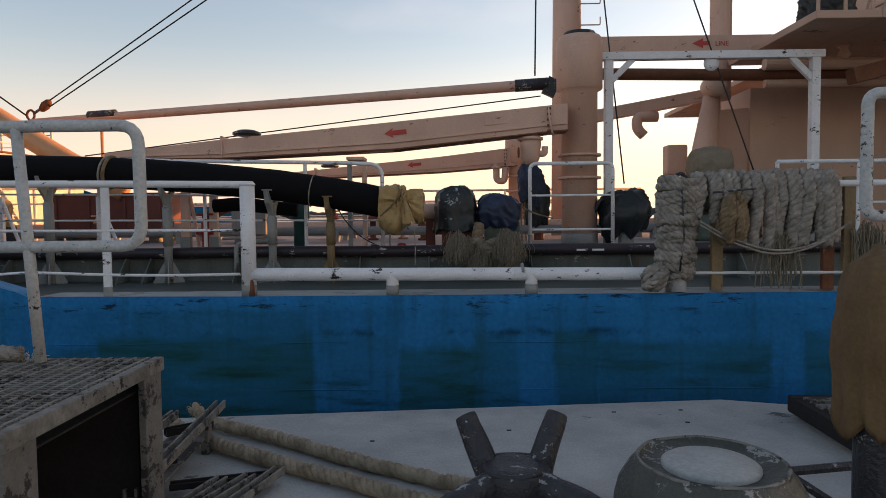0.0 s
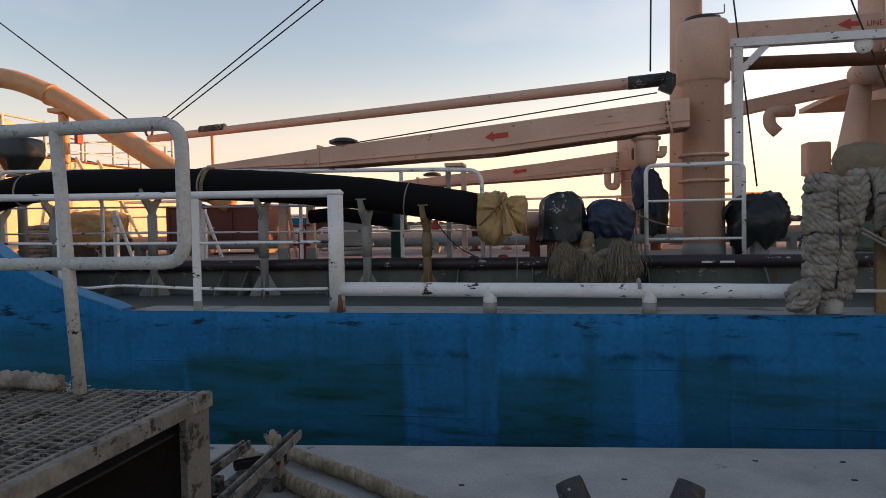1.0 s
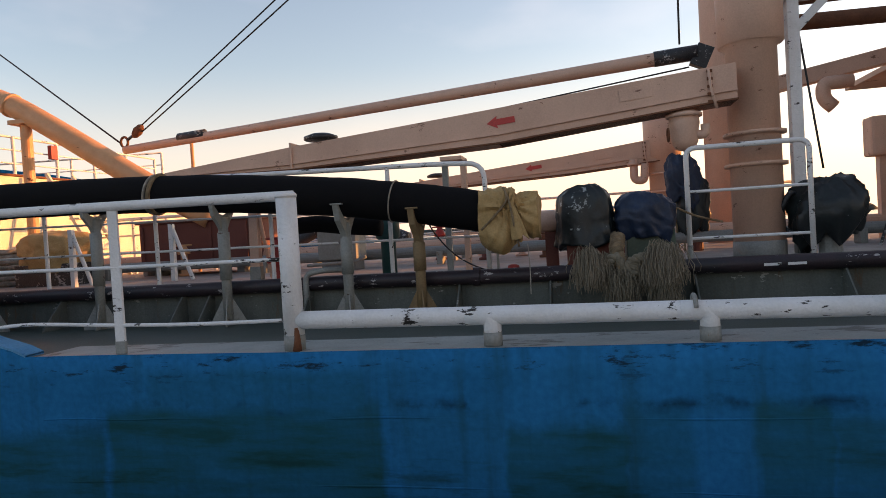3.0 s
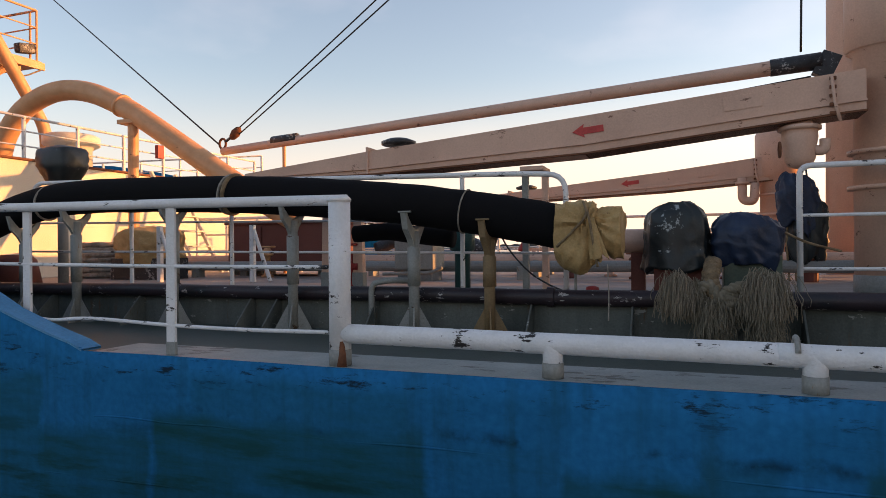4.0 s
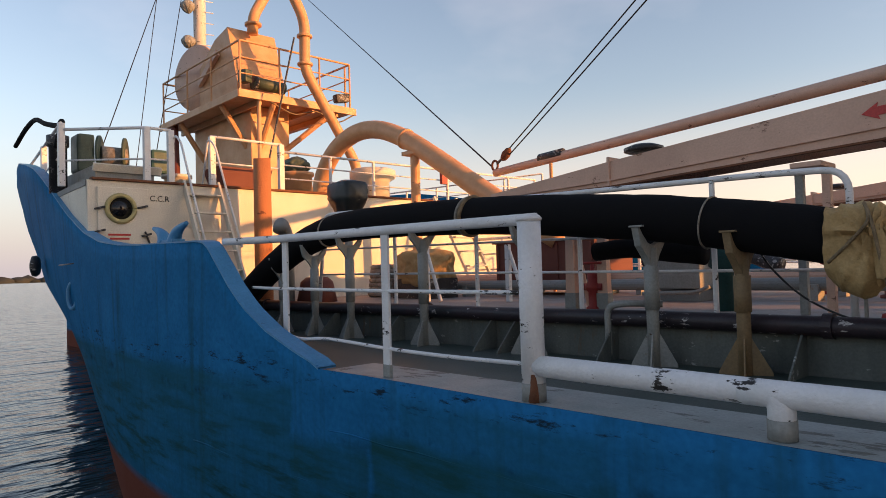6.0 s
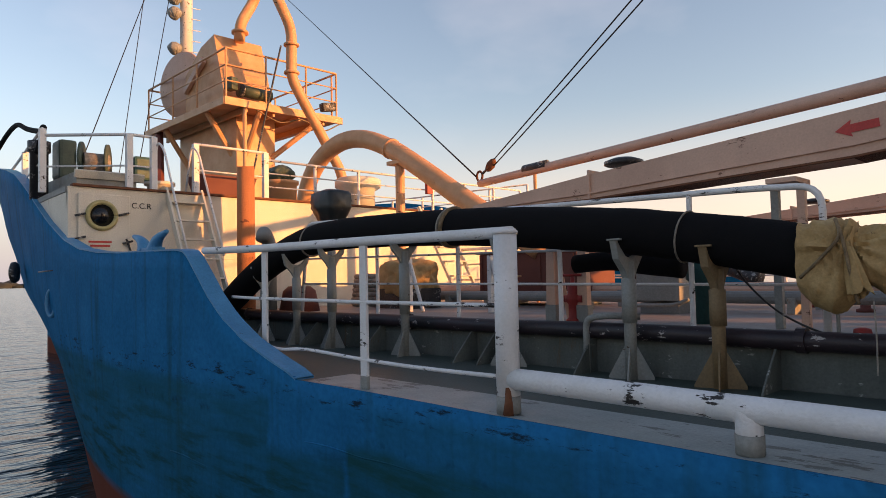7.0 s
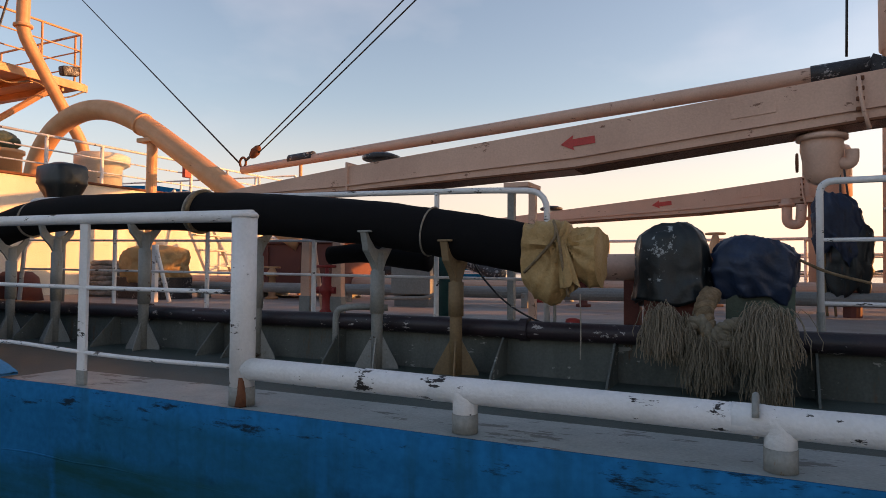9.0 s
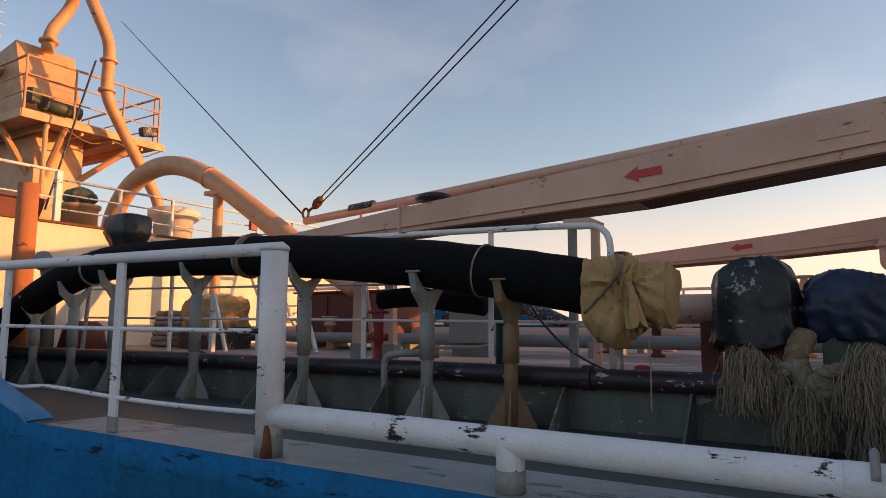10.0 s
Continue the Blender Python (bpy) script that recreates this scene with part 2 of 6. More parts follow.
SALMON = surface("salmon_crane_paint", (0.68, 0.43, 0.32), (0.56, 0.345, 0.255), speck=0.2, rough=0.55, scale=2.2, mix=0.8, rust=0.16, rust_col=(0.17, 0.07, 0.04), streak=1.6, chip=0.62, chip_col=(0.22, 0.11, 0.07), chip_size=20)
ORANGE = surface("orange_buff_paint", (0.66, 0.36, 0.19), (0.54, 0.27, 0.12), speck=0.15, rough=0.5, scale=3, mix=0.8, rust=0.16, rust_col=(0.20, 0.08, 0.03), chip=0.4, chip_col=(0.13, 0.05, 0.025), chip_size=9)
RUSTY = surface("rusty_edge", (0.20, 0.075, 0.035), (0.09, 0.035, 0.02), rough=0.85, scale=9, bump=0.4)
RED = surface("red_valve_paint", (0.36, 0.035, 0.03), (0.22, 0.03, 0.025), rough=0.5, scale=8, rust=0.3)
ARROW = surface("red_arrow_paint", (0.60, 0.06, 0.05), (0.45, 0.05, 0.04), rough=0.5, scale=14, rust=0.15, rust_col=(0.6, 0.36, 0.26))
MAROON = surface("red_brown_primer", (0.17, 0.05, 0.035), (0.11, 0.035, 0.028), rough=0.7, scale=2, rust=0.2)
GREY = surface("grey_deck_paint", (0.25, 0.26, 0.25), (0.17, 0.18, 0.17), rough=0.6, scale=5, rust=0.25, rust_col=(0.18, 0.11, 0.06))
GREYPOST = surface("grey_post_paint", (0.30, 0.31, 0.29), (0.20, 0.20, 0.18), rough=0.6, scale=7, rust=0.36, rust_col=(0.24, 0.14, 0.07), streak=2.5, chip=0.6, chip_col=(0.10, 0.06, 0.04), chip_size=16)
OCHRE = surface("ochre_rusted_post", (0.27, 0.175, 0.085), (0.17, 0.13, 0.085), rough=0.75, scale=9, rust=0.35, streak=2.5)
TRUNKWALL = surface("trunk_side_paint", (0.15, 0.165, 0.15), (0.075, 0.085, 0.075), rough=0.65, spec=0.25, scale=2.0, mix=0.9, rust=0.5, rust_col=(0.12, 0.08, 0.05), streak=5.0, chip=0.75, chip_col=(0.30, 0.31, 0.29), chip_size=16)
TRUNKTOP = surface("trunk_top_deck", (0.30, 0.27, 0.25), (0.20, 0.18, 0.17), rough=0.65, scale=3, rust=0.3, rust_col=(0.2, 0.12, 0.08), chip=0.6, chip_col=(0.12, 0.075, 0.06), chip_size=6)
WATERWAY = surface("gunwale_plate_grey", (0.34, 0.38, 0.37), (0.24, 0.28, 0.27), rough=0.45, scale=5, rust=0.28, rust_col=(0.14, 0.17, 0.16), chip=0.95, chip_col=(0.12, 0.13, 0.12), chip_size=14, chip_long=3.0)
DECKGREEN = surface("side_deck_green", (0.045, 0.07, 0.06), (0.10, 0.115, 0.105), rough=0.5, spec=0.3, scale=2.4, mix=0.7, rust=0.2, rust_col=(0.04, 0.05, 0.045))
BLACKPIPE = surface("black_painted_pipe", (0.018, 0.018, 0.022), (0.055, 0.028, 0.034), rough=0.45, scale=2.2, mix=0.6, rust=0.34, rust_col=(0.12, 0.04, 0.045), chip=0.72, chip_col=(0.40, 0.38, 0.37), chip_size=24)
RUBBER = surface("black_rubber", (0.006, 0.006, 0.007), (0.011, 0.010, 0.010), rough=0.9, spec=0.12, scale=6, bump=0.25, grain=120)
BLACKSTEEL = surface("tarred_steel", (0.022, 0.023, 0.026), (0.055, 0.055, 0.058), rough=0.42, scale=9, rust=0.30, rust_col=(0.10, 0.10, 0.10), bump=0.5, chip=0.95, chip_col=(0.30, 0.30, 0.29), chip_size=26, chip_long=1.0)
DARKTARP = surface("dark_bin_tarp", (0.012, 0.016, 0.018), (0.022, 0.034, 0.034), rough=0.40, scale=5, rust=0.10, rust_col=(0.02, 0.03, 0.03), bump=0.12, chip=0.62, chip_col=(0.30, 0.33, 0.33), chip_size=13, chip_long=1.0)
BLUETARP = surface("navy_tarp", (0.016, 0.034, 0.075), (0.010, 0.018, 0.036), rough=0.5, scale=5, mix=0.9, bump=0.15, rust=0.25, rust_col=(0.03, 0.045, 0.06))
YELLOWTARP = surface("yellow_canvas", (0.52, 0.34, 0.15), (0.36, 0.21, 0.08), rough=0.8, scale=5, mix=0.8, rust=0.32, rust_col=(0.17, 0.10, 0.05), bump=0.2)
BROWNTARP = surface("brown_canvas", (0.17, 0.10, 0.045), (0.10, 0.055, 0.022), rough=0.9, scale=6, bump=0.12)
BROWNGREY = surface("faded_grey_canvas", (0.27, 0.225, 0.16), (0.18, 0.15, 0.105), rough=0.9, scale=5, bump=0.2)
ROPE = surface("grey_mooring_rope", (0.42, 0.375, 0.32), (0.17, 0.15, 0.12), rough=0.95, scale=11, mix=0.9, bump=0.6, grain=180)
LINEROPE = surface("worn_manila_line", (0.46, 0.37, 0.26), (0.22, 0.17, 0.11), rough=0.95, scale=11, mix=0.9, bump=0.6, grain=180)
ROPETAN = surface("tan_mooring_rope", (0.34, 0.24, 0.14), (0.15, 0.10, 0.055), rough=0.95, scale=11, mix=0.9, bump=0.6, grain=180)
FIBREPALE = surface("pale_frayed_fibre", (0.29, 0.24, 0.175), (0.16, 0.13, 0.09), rough=0.95, scale=12, bump=0.4)
FIBRE = surface("frayed_fibre", (0.24, 0.20, 0.14), (0.10, 0.085, 0.06), rough=0.95, scale=12, bump=0.4)
WIRE = surface("steel_wire", (0.03, 0.03, 0.032), (0.05, 0.045, 0.04), rough=0.5, metal=0.6, scale=20)
CONCRETE = surface("pale_steel_deck", (0.48, 0.475, 0.44), (0.31, 0.31, 0.285), rough=0.6, scale=1.6, mix=0.9, rust=0.30, rust_col=(0.46, 0.455, 0.43), bump=0.2, chip=0.62, chip_col=(0.10, 0.10, 0.095), chip_size=7)
GRATE = surface("worn_grating_steel", (0.24, 0.23, 0.20), (0.10, 0.092, 0.08), rough=0.6, scale=12, mix=0.9, rust=0.35, rust_col=(0.05, 0.04, 0.03), chip=1.1, chip_size=25, chip_long=1.0)
PLATE = surface("dirty_step_steel", (0.17, 0.16, 0.14), (0.08, 0.075, 0.065), rough=0.7, scale=6, rust=0.3, rust_col=(0.32, 0.31, 0.28), bump=0.35, streak=2, chip=1.2, chip_col=(0.03, 0.026, 0.022), chip_size=12, chip_long=1.0)
# near-black for dark steel bars, and for sheets that draw shade under the grating
DARKSTEELSHADE = surface("dark_steel_and_shade", (0.03, 0.026, 0.024), (0.018, 0.016, 0.015), rough=0.8, scale=5, spec=0.2)
OLIVE = surface("olive_capstan_paint", (0.075, 0.08, 0.065), (0.04, 0.042, 0.036), rough=0.5, scale=8, rust=0.4, rust_col=(0.16, 0.16, 0.15), bump=0.35, chip=0.78, chip_col=(0.28, 0.28, 0.26), chip_size=22, chip_long=1.0)
FLUFF = surface("white_fluff", (0.6, 0.58, 0.52), (0.45, 0.43, 0.38), rough=0.95, scale=10)
BRASS = surface("aged_brass_ring", (0.48, 0.42, 0.20), (0.30, 0.27, 0.12), rough=0.55, metal=0.15, scale=15)
GREENSTEEL = surface("green_machine_paint", (0.07, 0.10, 0.07), (0.04, 0.06, 0.05), rough=0.5, scale=7, rust=0.25)
TEAL = surface("teal_post_paint", (0.02, 0.09, 0.085), (0.015, 0.05, 0.05), rough=0.5, scale=6, rust=0.2)
BEIGE = surface("beige_superstructure_paint", (0.54, 0.34, 0.245), (0.45, 0.28, 0.20), speck=0.2, rough=0.55, scale=1.5, mix=0.8, rust=0.15, streak=2.5, chip=0.5, chip_col=(0.14, 0.07, 0.045), chip_size=8)
TREES = surface("far_tree_line", (0.030, 0.038, 0.034), (0.05, 0.055, 0.05), rough=1.0, scale=0.05, bump=0.0)
GLASSDARK = surface("dark_port_glass", (0.012, 0.012, 0.014), rough=0.08, scale=3, bump=0.0)
LETTER = surface("black_stencil", (0.02, 0.02, 0.02), rough=0.6, scale=20)


# ---- building tools ----
def part(name, bm, material, parent, label=""):
    me = bpy.data.meshes.new(name)
    bm.normal_update()
    bm.to_mesh(me)
    bm.free()
    me.materials.append(material)
    ob = new(name, me)
    if parent:
        ob.parent = parent
    if label:
        ob["label"] = label
    return ob


def thing(name, label, category, at=(0, 0, 0), group="", kind=""):
    e = new(name)
    e.location = at
    e.empty_display_size = 0.1
    e["origin"] = tuple(at)
    tagged(e, label, category, group, kind)
    bpy.context.view_layer.update()
    return e


def put(ob):
    """Children are drawn in world coordinates: take the parent's place off again."""
    p = ob.parent
    while p and p.parent:
        p = p.parent
    if p:
        ob.location = -Vector(p["origin"]) if ob.parent == p else (0, 0, 0)
    return ob


def add(name, bm, material, parent, label=""):
    return put(part(name, bm, material, parent, label))


def solo(name, bm, material, label, category, group="", kind=""):
    return tagged(part(name, bm, material, None), label, category, group, kind)


def smooth(bm, angle=40):
    for f in bm.faces:
        f.smooth = True
    for e in bm.edges:
        if len(e.link_faces) == 2 and e.calc_face_angle(0) > radians(angle):
            e.smooth = False
    return bm


def box(size, centre, turn=(0, 0, 0), bevel=0.006, bm=None):
    bm = bm or bmesh.new()
    m = pose(*centre, *turn) @ Matrix.Diagonal((*size, 1))
    r = bmesh.ops.create_cube(bm, size=1, matrix=m)
    if bevel:
        es = list({e for v in r["verts"] for e in v.link_edges})
        bmesh.ops.bevel(bm, geom=es, offset=min(bevel, 0.3 * min(size)), segments=2, affect="EDGES", profile=0.6)
    return bm


def slab(pts, z0, z1, bm=None):
    """A prism over a plan outline."""
    bm = bm or bmesh.new()
    lo = [bm.verts.new((x, y, z0)) for x, y in pts]
    hi = [bm.verts.new((x, y, z1)) for x, y in pts]
    n = len(pts)
    bm.faces.new(hi)
    bm.faces.new(lo[::-1])
    for i in range(n):
        bm.faces.new((lo[i], lo[(i + 1) % n], hi[(i + 1) % n], hi[i]))
    bmesh.ops.recalc_face_normals(bm, faces=bm.faces)
    return bm


def plate(pts, thick, m=None, bm=None, bevel=0.0):
    """A flat plate from an outline in (x, z), thick along y, then moved by m."""
    bm = bm or bmesh.new()
    a = [bm.verts.new((x, -thick / 2, z)) for x, z in pts]
    b = [bm.verts.new((x, thick / 2, z)) for x, z in pts]
    n = len(pts)
    fs = [bm.faces.new(a), bm.faces.new(b[::-1])]
    for i in range(n):
        fs.append(bm.faces.new((a[i], b[i], b[(i + 1) % n], a[(i + 1) % n])))
    bmesh.ops.recalc_face_normals(bm, faces=fs)
    if m:
        bmesh.ops.transform(bm, matrix=m, verts=a + b)
    return bm


def fillet(pts, r, steps=5):
    """Rounds the corners of a polyline."""
    pts = [Vector(p) for p in pts]
    out = [pts[0]]
    for i in range(1, len(pts) - 1):
        a, b, c = pts[i - 1], pts[i], pts[i + 1]
        k = min(r, (a - b).length * 0.45, (c - b).length * 0.45)
        p, q = b + (a - b).normalized() * k, b + (c - b).normalized() * k
        for s in range(steps + 1):
            t = s / steps
            out.append((1 - t) ** 2 * p + 2 * t * (1 - t) * b + t * t * q)
    out.append(pts[-1])
    return out


def spline(pts, steps=8):
    """Catmull-Rom through the points."""
    p = [Vector(q) for q in pts]
    p = [2 * p[0] - p[1]] + p + [2 * p[-1] - p[-2]]
    out = []
    for i in range(1, len(p) - 2):
        for s in range(steps):
            t = s / steps
            out.append(0.5 * (2 * p[i] + (p[i + 1] - p[i - 1]) * t + (2 * p[i - 1] - 5 * p[i] + 4 * p[i + 1] - p[i + 2]) * t * t + (3 * p[i] - p[i - 1] - 3 * p[i + 1] + p[i + 2]) * t ** 3))
    out.append(p[-2])
    return out


def tube(pts, r, n=12, bm=None, r1=None, lobes=0, twist=0.0, rough=0.0):
    """A swept pipe; with lobes it becomes laid rope, with rough its surface wanders."""
    bm = bm or bmesh.new()
    pts = [Vector(p) for p in pts]
    tang = [(pts[min(i + 1, len(pts) - 1)] - pts[max(i - 1, 0)]).normalized() for i in range(len(pts))]
    u = tang[0].orthogonal().normalized()
    rings, dist = [], 0.0
    for i, p in enumerate(pts):
        if i:
            u = (u - tang[i] * u.dot(tang[i])).normalized()
            dist += (p - pts[i - 1]).length
        v = tang[i].cross(u)
        rad = r if r1 is None else r + (r1 - r) * i / max(1, len(pts) - 1)
        ring = []
        for k in range(n):
            a = 2 * math.pi * k / n
            q = rad
            if lobes:
                q = rad * (0.70 + 0.36 * abs(math.cos(lobes * (a + twist * dist) / 2)))
            w = p + (u * math.cos(a) + v * math.sin(a)) * q
            if rough:
                w += noise.noise_vector(w * 9) * rough
            ring.append(bm.verts.new(w))
        rings.append(ring)
    for a, b in zip(rings, rings[1:]):
        for k in range(n):
            bm.faces.new((a[k], a[(k + 1) % n], b[(k + 1) % n], b[k]))
    bm.faces.new(rings[0][::-1])
    bm.faces.new(rings[-1])
    return bm


def laid_rope(path, r, pitch=0.22, step=0.022, fuzz=0.004, strand_n=7):
    """A three-strand laid rope along a path: three yarns wound round each other."""
    path = [Vector(p) for p in path]
    fine, carry = [path[0]], 0.0
    for a, b in zip(path, path[1:]):
        ln = (b - a).length
        d = step - carry
        while d <= ln:
            fine.append(a.lerp(b, d / ln))
            d += step
        carry = ln - (d - step)
    bm = bmesh.new()
    tang = [(fine[min(i + 1, len(fine) - 1)] - fine[max(i - 1, 0)]).normalized() for i in range(len(fine))]
    u = tang[0].orthogonal().normalized()
    us = []
    for t in tang:
        u = (u - t * u.dot(t)).normalized()
        us.append(u)
    for k in range(3):
        pts = []
        for i, p in enumerate(fine):
            a = 2 * math.pi * (k / 3 + i * step / pitch)
            q = p + (us[i] * math.cos(a) + tang[i].cross(us[i]) * math.sin(a)) * r * 0.52
            pts.append(q + noise.noise_vector(q * 14) * fuzz)
        tube(pts, r * 0.60, strand_n, bm)
    return smooth(bm, 75)


def fuzz_hairs(paths, count, r, length, seed):
    """Loose yarn ends that stand off a worn rope."""
    rn = random.Random(seed)
    bm = bmesh.new()
    for _ in range(count):
        p = Vector(rn.choice(paths))
        d = Vector((rn.gauss(0, 1), rn.gauss(0, 1), rn.gauss(0, 1))).normalized()
        a = p + d * r * 0.8
        b = a + d * length * rn.uniform(0.3, 1) + Vector((0, 0, -length * rn.uniform(0, 0.7)))
        tube([a, a.lerp(b, 0.5) + Vector((rn.gauss(0, 0.004), rn.gauss(0, 0.004), 0.004)), b], 0.0016, 3, bm)
    return bm


def fan(apex, along, length, r0, r1, pleats, seed, flat=0.6):
    """The gathered mouth of a tied bag, opening from its tie in pleats."""
    bm = bmesh.new()
    along = Vector(along).normalized()
    side = along.cross(Vector((0, 0, 1))).normalized()
    up = side.cross(along)
    n, rings = 72, []
    for s in range(15):
        t = s / 14
        ring = []
        for k in range(n):
            a = 2 * math.pi * k / n
            w = noise.noise(Vector((math.cos(a) * 1.4, math.sin(a) * 1.4, seed)))
            r = (r0 + (r1 - r0) * t ** 0.8) * (1 + (0.08 + 0.10 * t) * math.sin(pleats * a + 3 * w) + 0.14 * w * t)
            ln = length * t * (1 + 0.22 * w)
            ring.append(bm.verts.new(Vector(apex) + along * ln + side * (math.cos(a) * r * flat) + up * (math.sin(a) * r)))
        rings.append(ring)
    for a, b in zip(rings, rings[1:]):
        for k in range(n):
            bm.faces.new((a[k], a[(k + 1) % n], b[(k + 1) % n], b[k]))
    c = bm.verts.new(Vector(apex) + along * length * 0.8)
    for k in range(n):
        bm.faces.new((rings[-1][k], rings[-1][(k + 1) % n], c))
    bmesh.ops.recalc_face_normals(bm, faces=bm.faces)
    return smooth(bm, 60)


def rod(a, b, r, n=12, bm=None, r1=None):
    return tube([a, b], r, n, bm, r1)


def pipe(pts, r, n=12, bend=0.08, bm=None):
    return smooth(tube(fillet(pts, bend), r, n, bm), 50)


def turned(profile, centre, n=28, bm=None, axis=(0, 0, 1)):
    """A body of revolution from (radius, height) pairs."""
    bm = bm or bmesh.new()
    q = Vector((0, 0, 1)).rotation_difference(Vector(axis)).to_matrix()
    c = Vector(centre)
    rings = [[bm.verts.new(c + q @ Vector((r * math.cos(2 * math.pi * k / n), r * math.sin(2 * math.pi * k / n), h))) for k in range(n)] for r, h in profile]
    for a, b in zip(rings, rings[1:]):
        for k in range(n):
            bm.faces.new((a[k], a[(k + 1) % n], b[(k + 1) % n], b[k]))
    bm.faces.new(rings[0][::-1])
    bm.faces.new(rings[-1])
    return smooth(bm, 35)


def cloth(size, centre, seed, fold=0.10, pinch=0.0, box_ness=0.0, sub=5, crease=7.0):
    """A tarpaulin pulled over something: smooth crown, long creases and pleats that deepen towards the foot, where it may be tied in."""
    bm = bmesh.new()
    bmesh.ops.create_icosphere(bm, subdivisions=sub, radius=1)
    off = Vector((seed * 7.3, seed * 3.1, seed * 1.7))
    pleats = 5 + seed % 4
    for v in bm.verts:
        d = v.co.normalized()
        az = math.atan2(d.y, d.x)
        if box_ness:
            mx = max(abs(d.x), abs(d.y), abs(d.z))
            d = d.lerp(d / mx, box_ness)
        low = 0.5 - 0.5 * max(-1.0, min(1.0, d.z))
        big = noise.noise(d * 1.3 + off)
        sway = noise.noise(d * 2.0 + off * 1.7)
        pleat = math.sin(az * pleats + 4.5 * sway + 2.0 * d.z)
        pleat2 = math.sin(az * (pleats * 2 + 1) + 6 * sway)
        crease_a = (1 - abs(noise.noise(Vector((d.x, d.y, d.z * 0.6)) * crease * 0.22 + off * 2))) ** 6
        crease_b = (1 - abs(noise.noise(Vector((d.x * 0.7, d.y, d.z)) * crease * 0.40 + off * 4))) ** 6
        k = 1 + fold * (1.1 * big + 0.62 * pleat * low + 0.16 * pleat2 * low * low + 0.5 * crease_a - 0.3 * crease_b)
        w = 1.0
        if pinch:
            w = 1 - pinch * max(0.0, -d.z) ** 1.2
        v.co = Vector((d.x * k * w * size[0] / 2, d.y * k * w * size[1] / 2, d.z * k * size[2] / 2)) + Vector(centre)
    return smooth(bm, 80)


def drape(size, centre, seed, skirt=0.5, square=0.35, fold=0.06, taper=0.0, hem=0.10, tilt=0.0, lump=0.12):
    """A sheet thrown over a fitting: rounded crown, hanging sides with pleats and creases, an uneven hem, closed underneath."""
    bm = bmesh.new()
    off = Vector((seed * 3.7, seed * 1.9, seed * 0.7))
    n, rows, rings = 72, 26, []
    top = bm.verts.new(Vector(centre) + Vector((0, 0, size[2] * (1 - skirt))))
    for j in range(1, rows + 1):
        t = j / rows
        ring = []
        for k in range(n):
            a = 2 * math.pi * k / n
            ca, sa = math.cos(a), math.sin(a)
            d = Vector((ca, sa, 0))
            sq = 1 / max(abs(ca), abs(sa))
            plan = 1 + square * (sq - 1)
            if t < 0.5:
                ph = t / 0.5 * math.pi / 2
                r, z, s = math.sin(ph) ** 0.8, (1 - skirt) * math.cos(ph) ** 0.8, 0.0
            else:
                s = (t - 0.5) / 0.5
                r, z = 1 - taper * s * s, -skirt * s * (1 + hem * 2.2 * noise.noise(d * 1.7 + off))
            big = noise.noise(Vector((ca * r, sa * r, z * 1.3)) * 1.1 + off)
            wob = noise.noise(d * 1.5 + off * 2 + Vector((0, 0, z)))
            pleat = math.sin(9 * a + 5 * wob + 2.5 * z)
            cr = (1 - abs(noise.noise(Vector((ca * r, sa * r, z * 1.6)) * 2.1 + off * 3))) ** 7
            cr2 = (1 - abs(noise.noise(Vector((ca * r + z, sa * r, z)) * 3.6 + off * 5))) ** 7
            q = r * plan * (1 + lump * big + fold * (0.25 + s) * pleat + fold * (1.0 * cr - 0.7 * cr2))
            zz = z + tilt * ca * r + 0.5 * fold * cr * (1 - s) + 0.35 * lump * big * (1 - s)
            ring.append(bm.verts.new(Vector(centre) + Vector((ca * q * size[0] / 2, sa * q * size[1] / 2, zz * size[2]))))
        rings.append(ring)
    for k in range(n):
        bm.faces.new((top, rings[0][k], rings[0][(k + 1) % n]))
    for a, b in zip(rings, rings[1:]):
        for k in range(n):
            bm.faces.new((a[k], b[k], b[(k + 1) % n], a[(k + 1) % n]))
    c = bm.verts.new(Vector(centre) + Vector((0, 0, -size[2] * skirt * 0.55)))
    for k in range(n):
        bm.faces.new((rings[-1][k], c, rings[-1][(k + 1) % n]))
    return smooth(bm, 70)


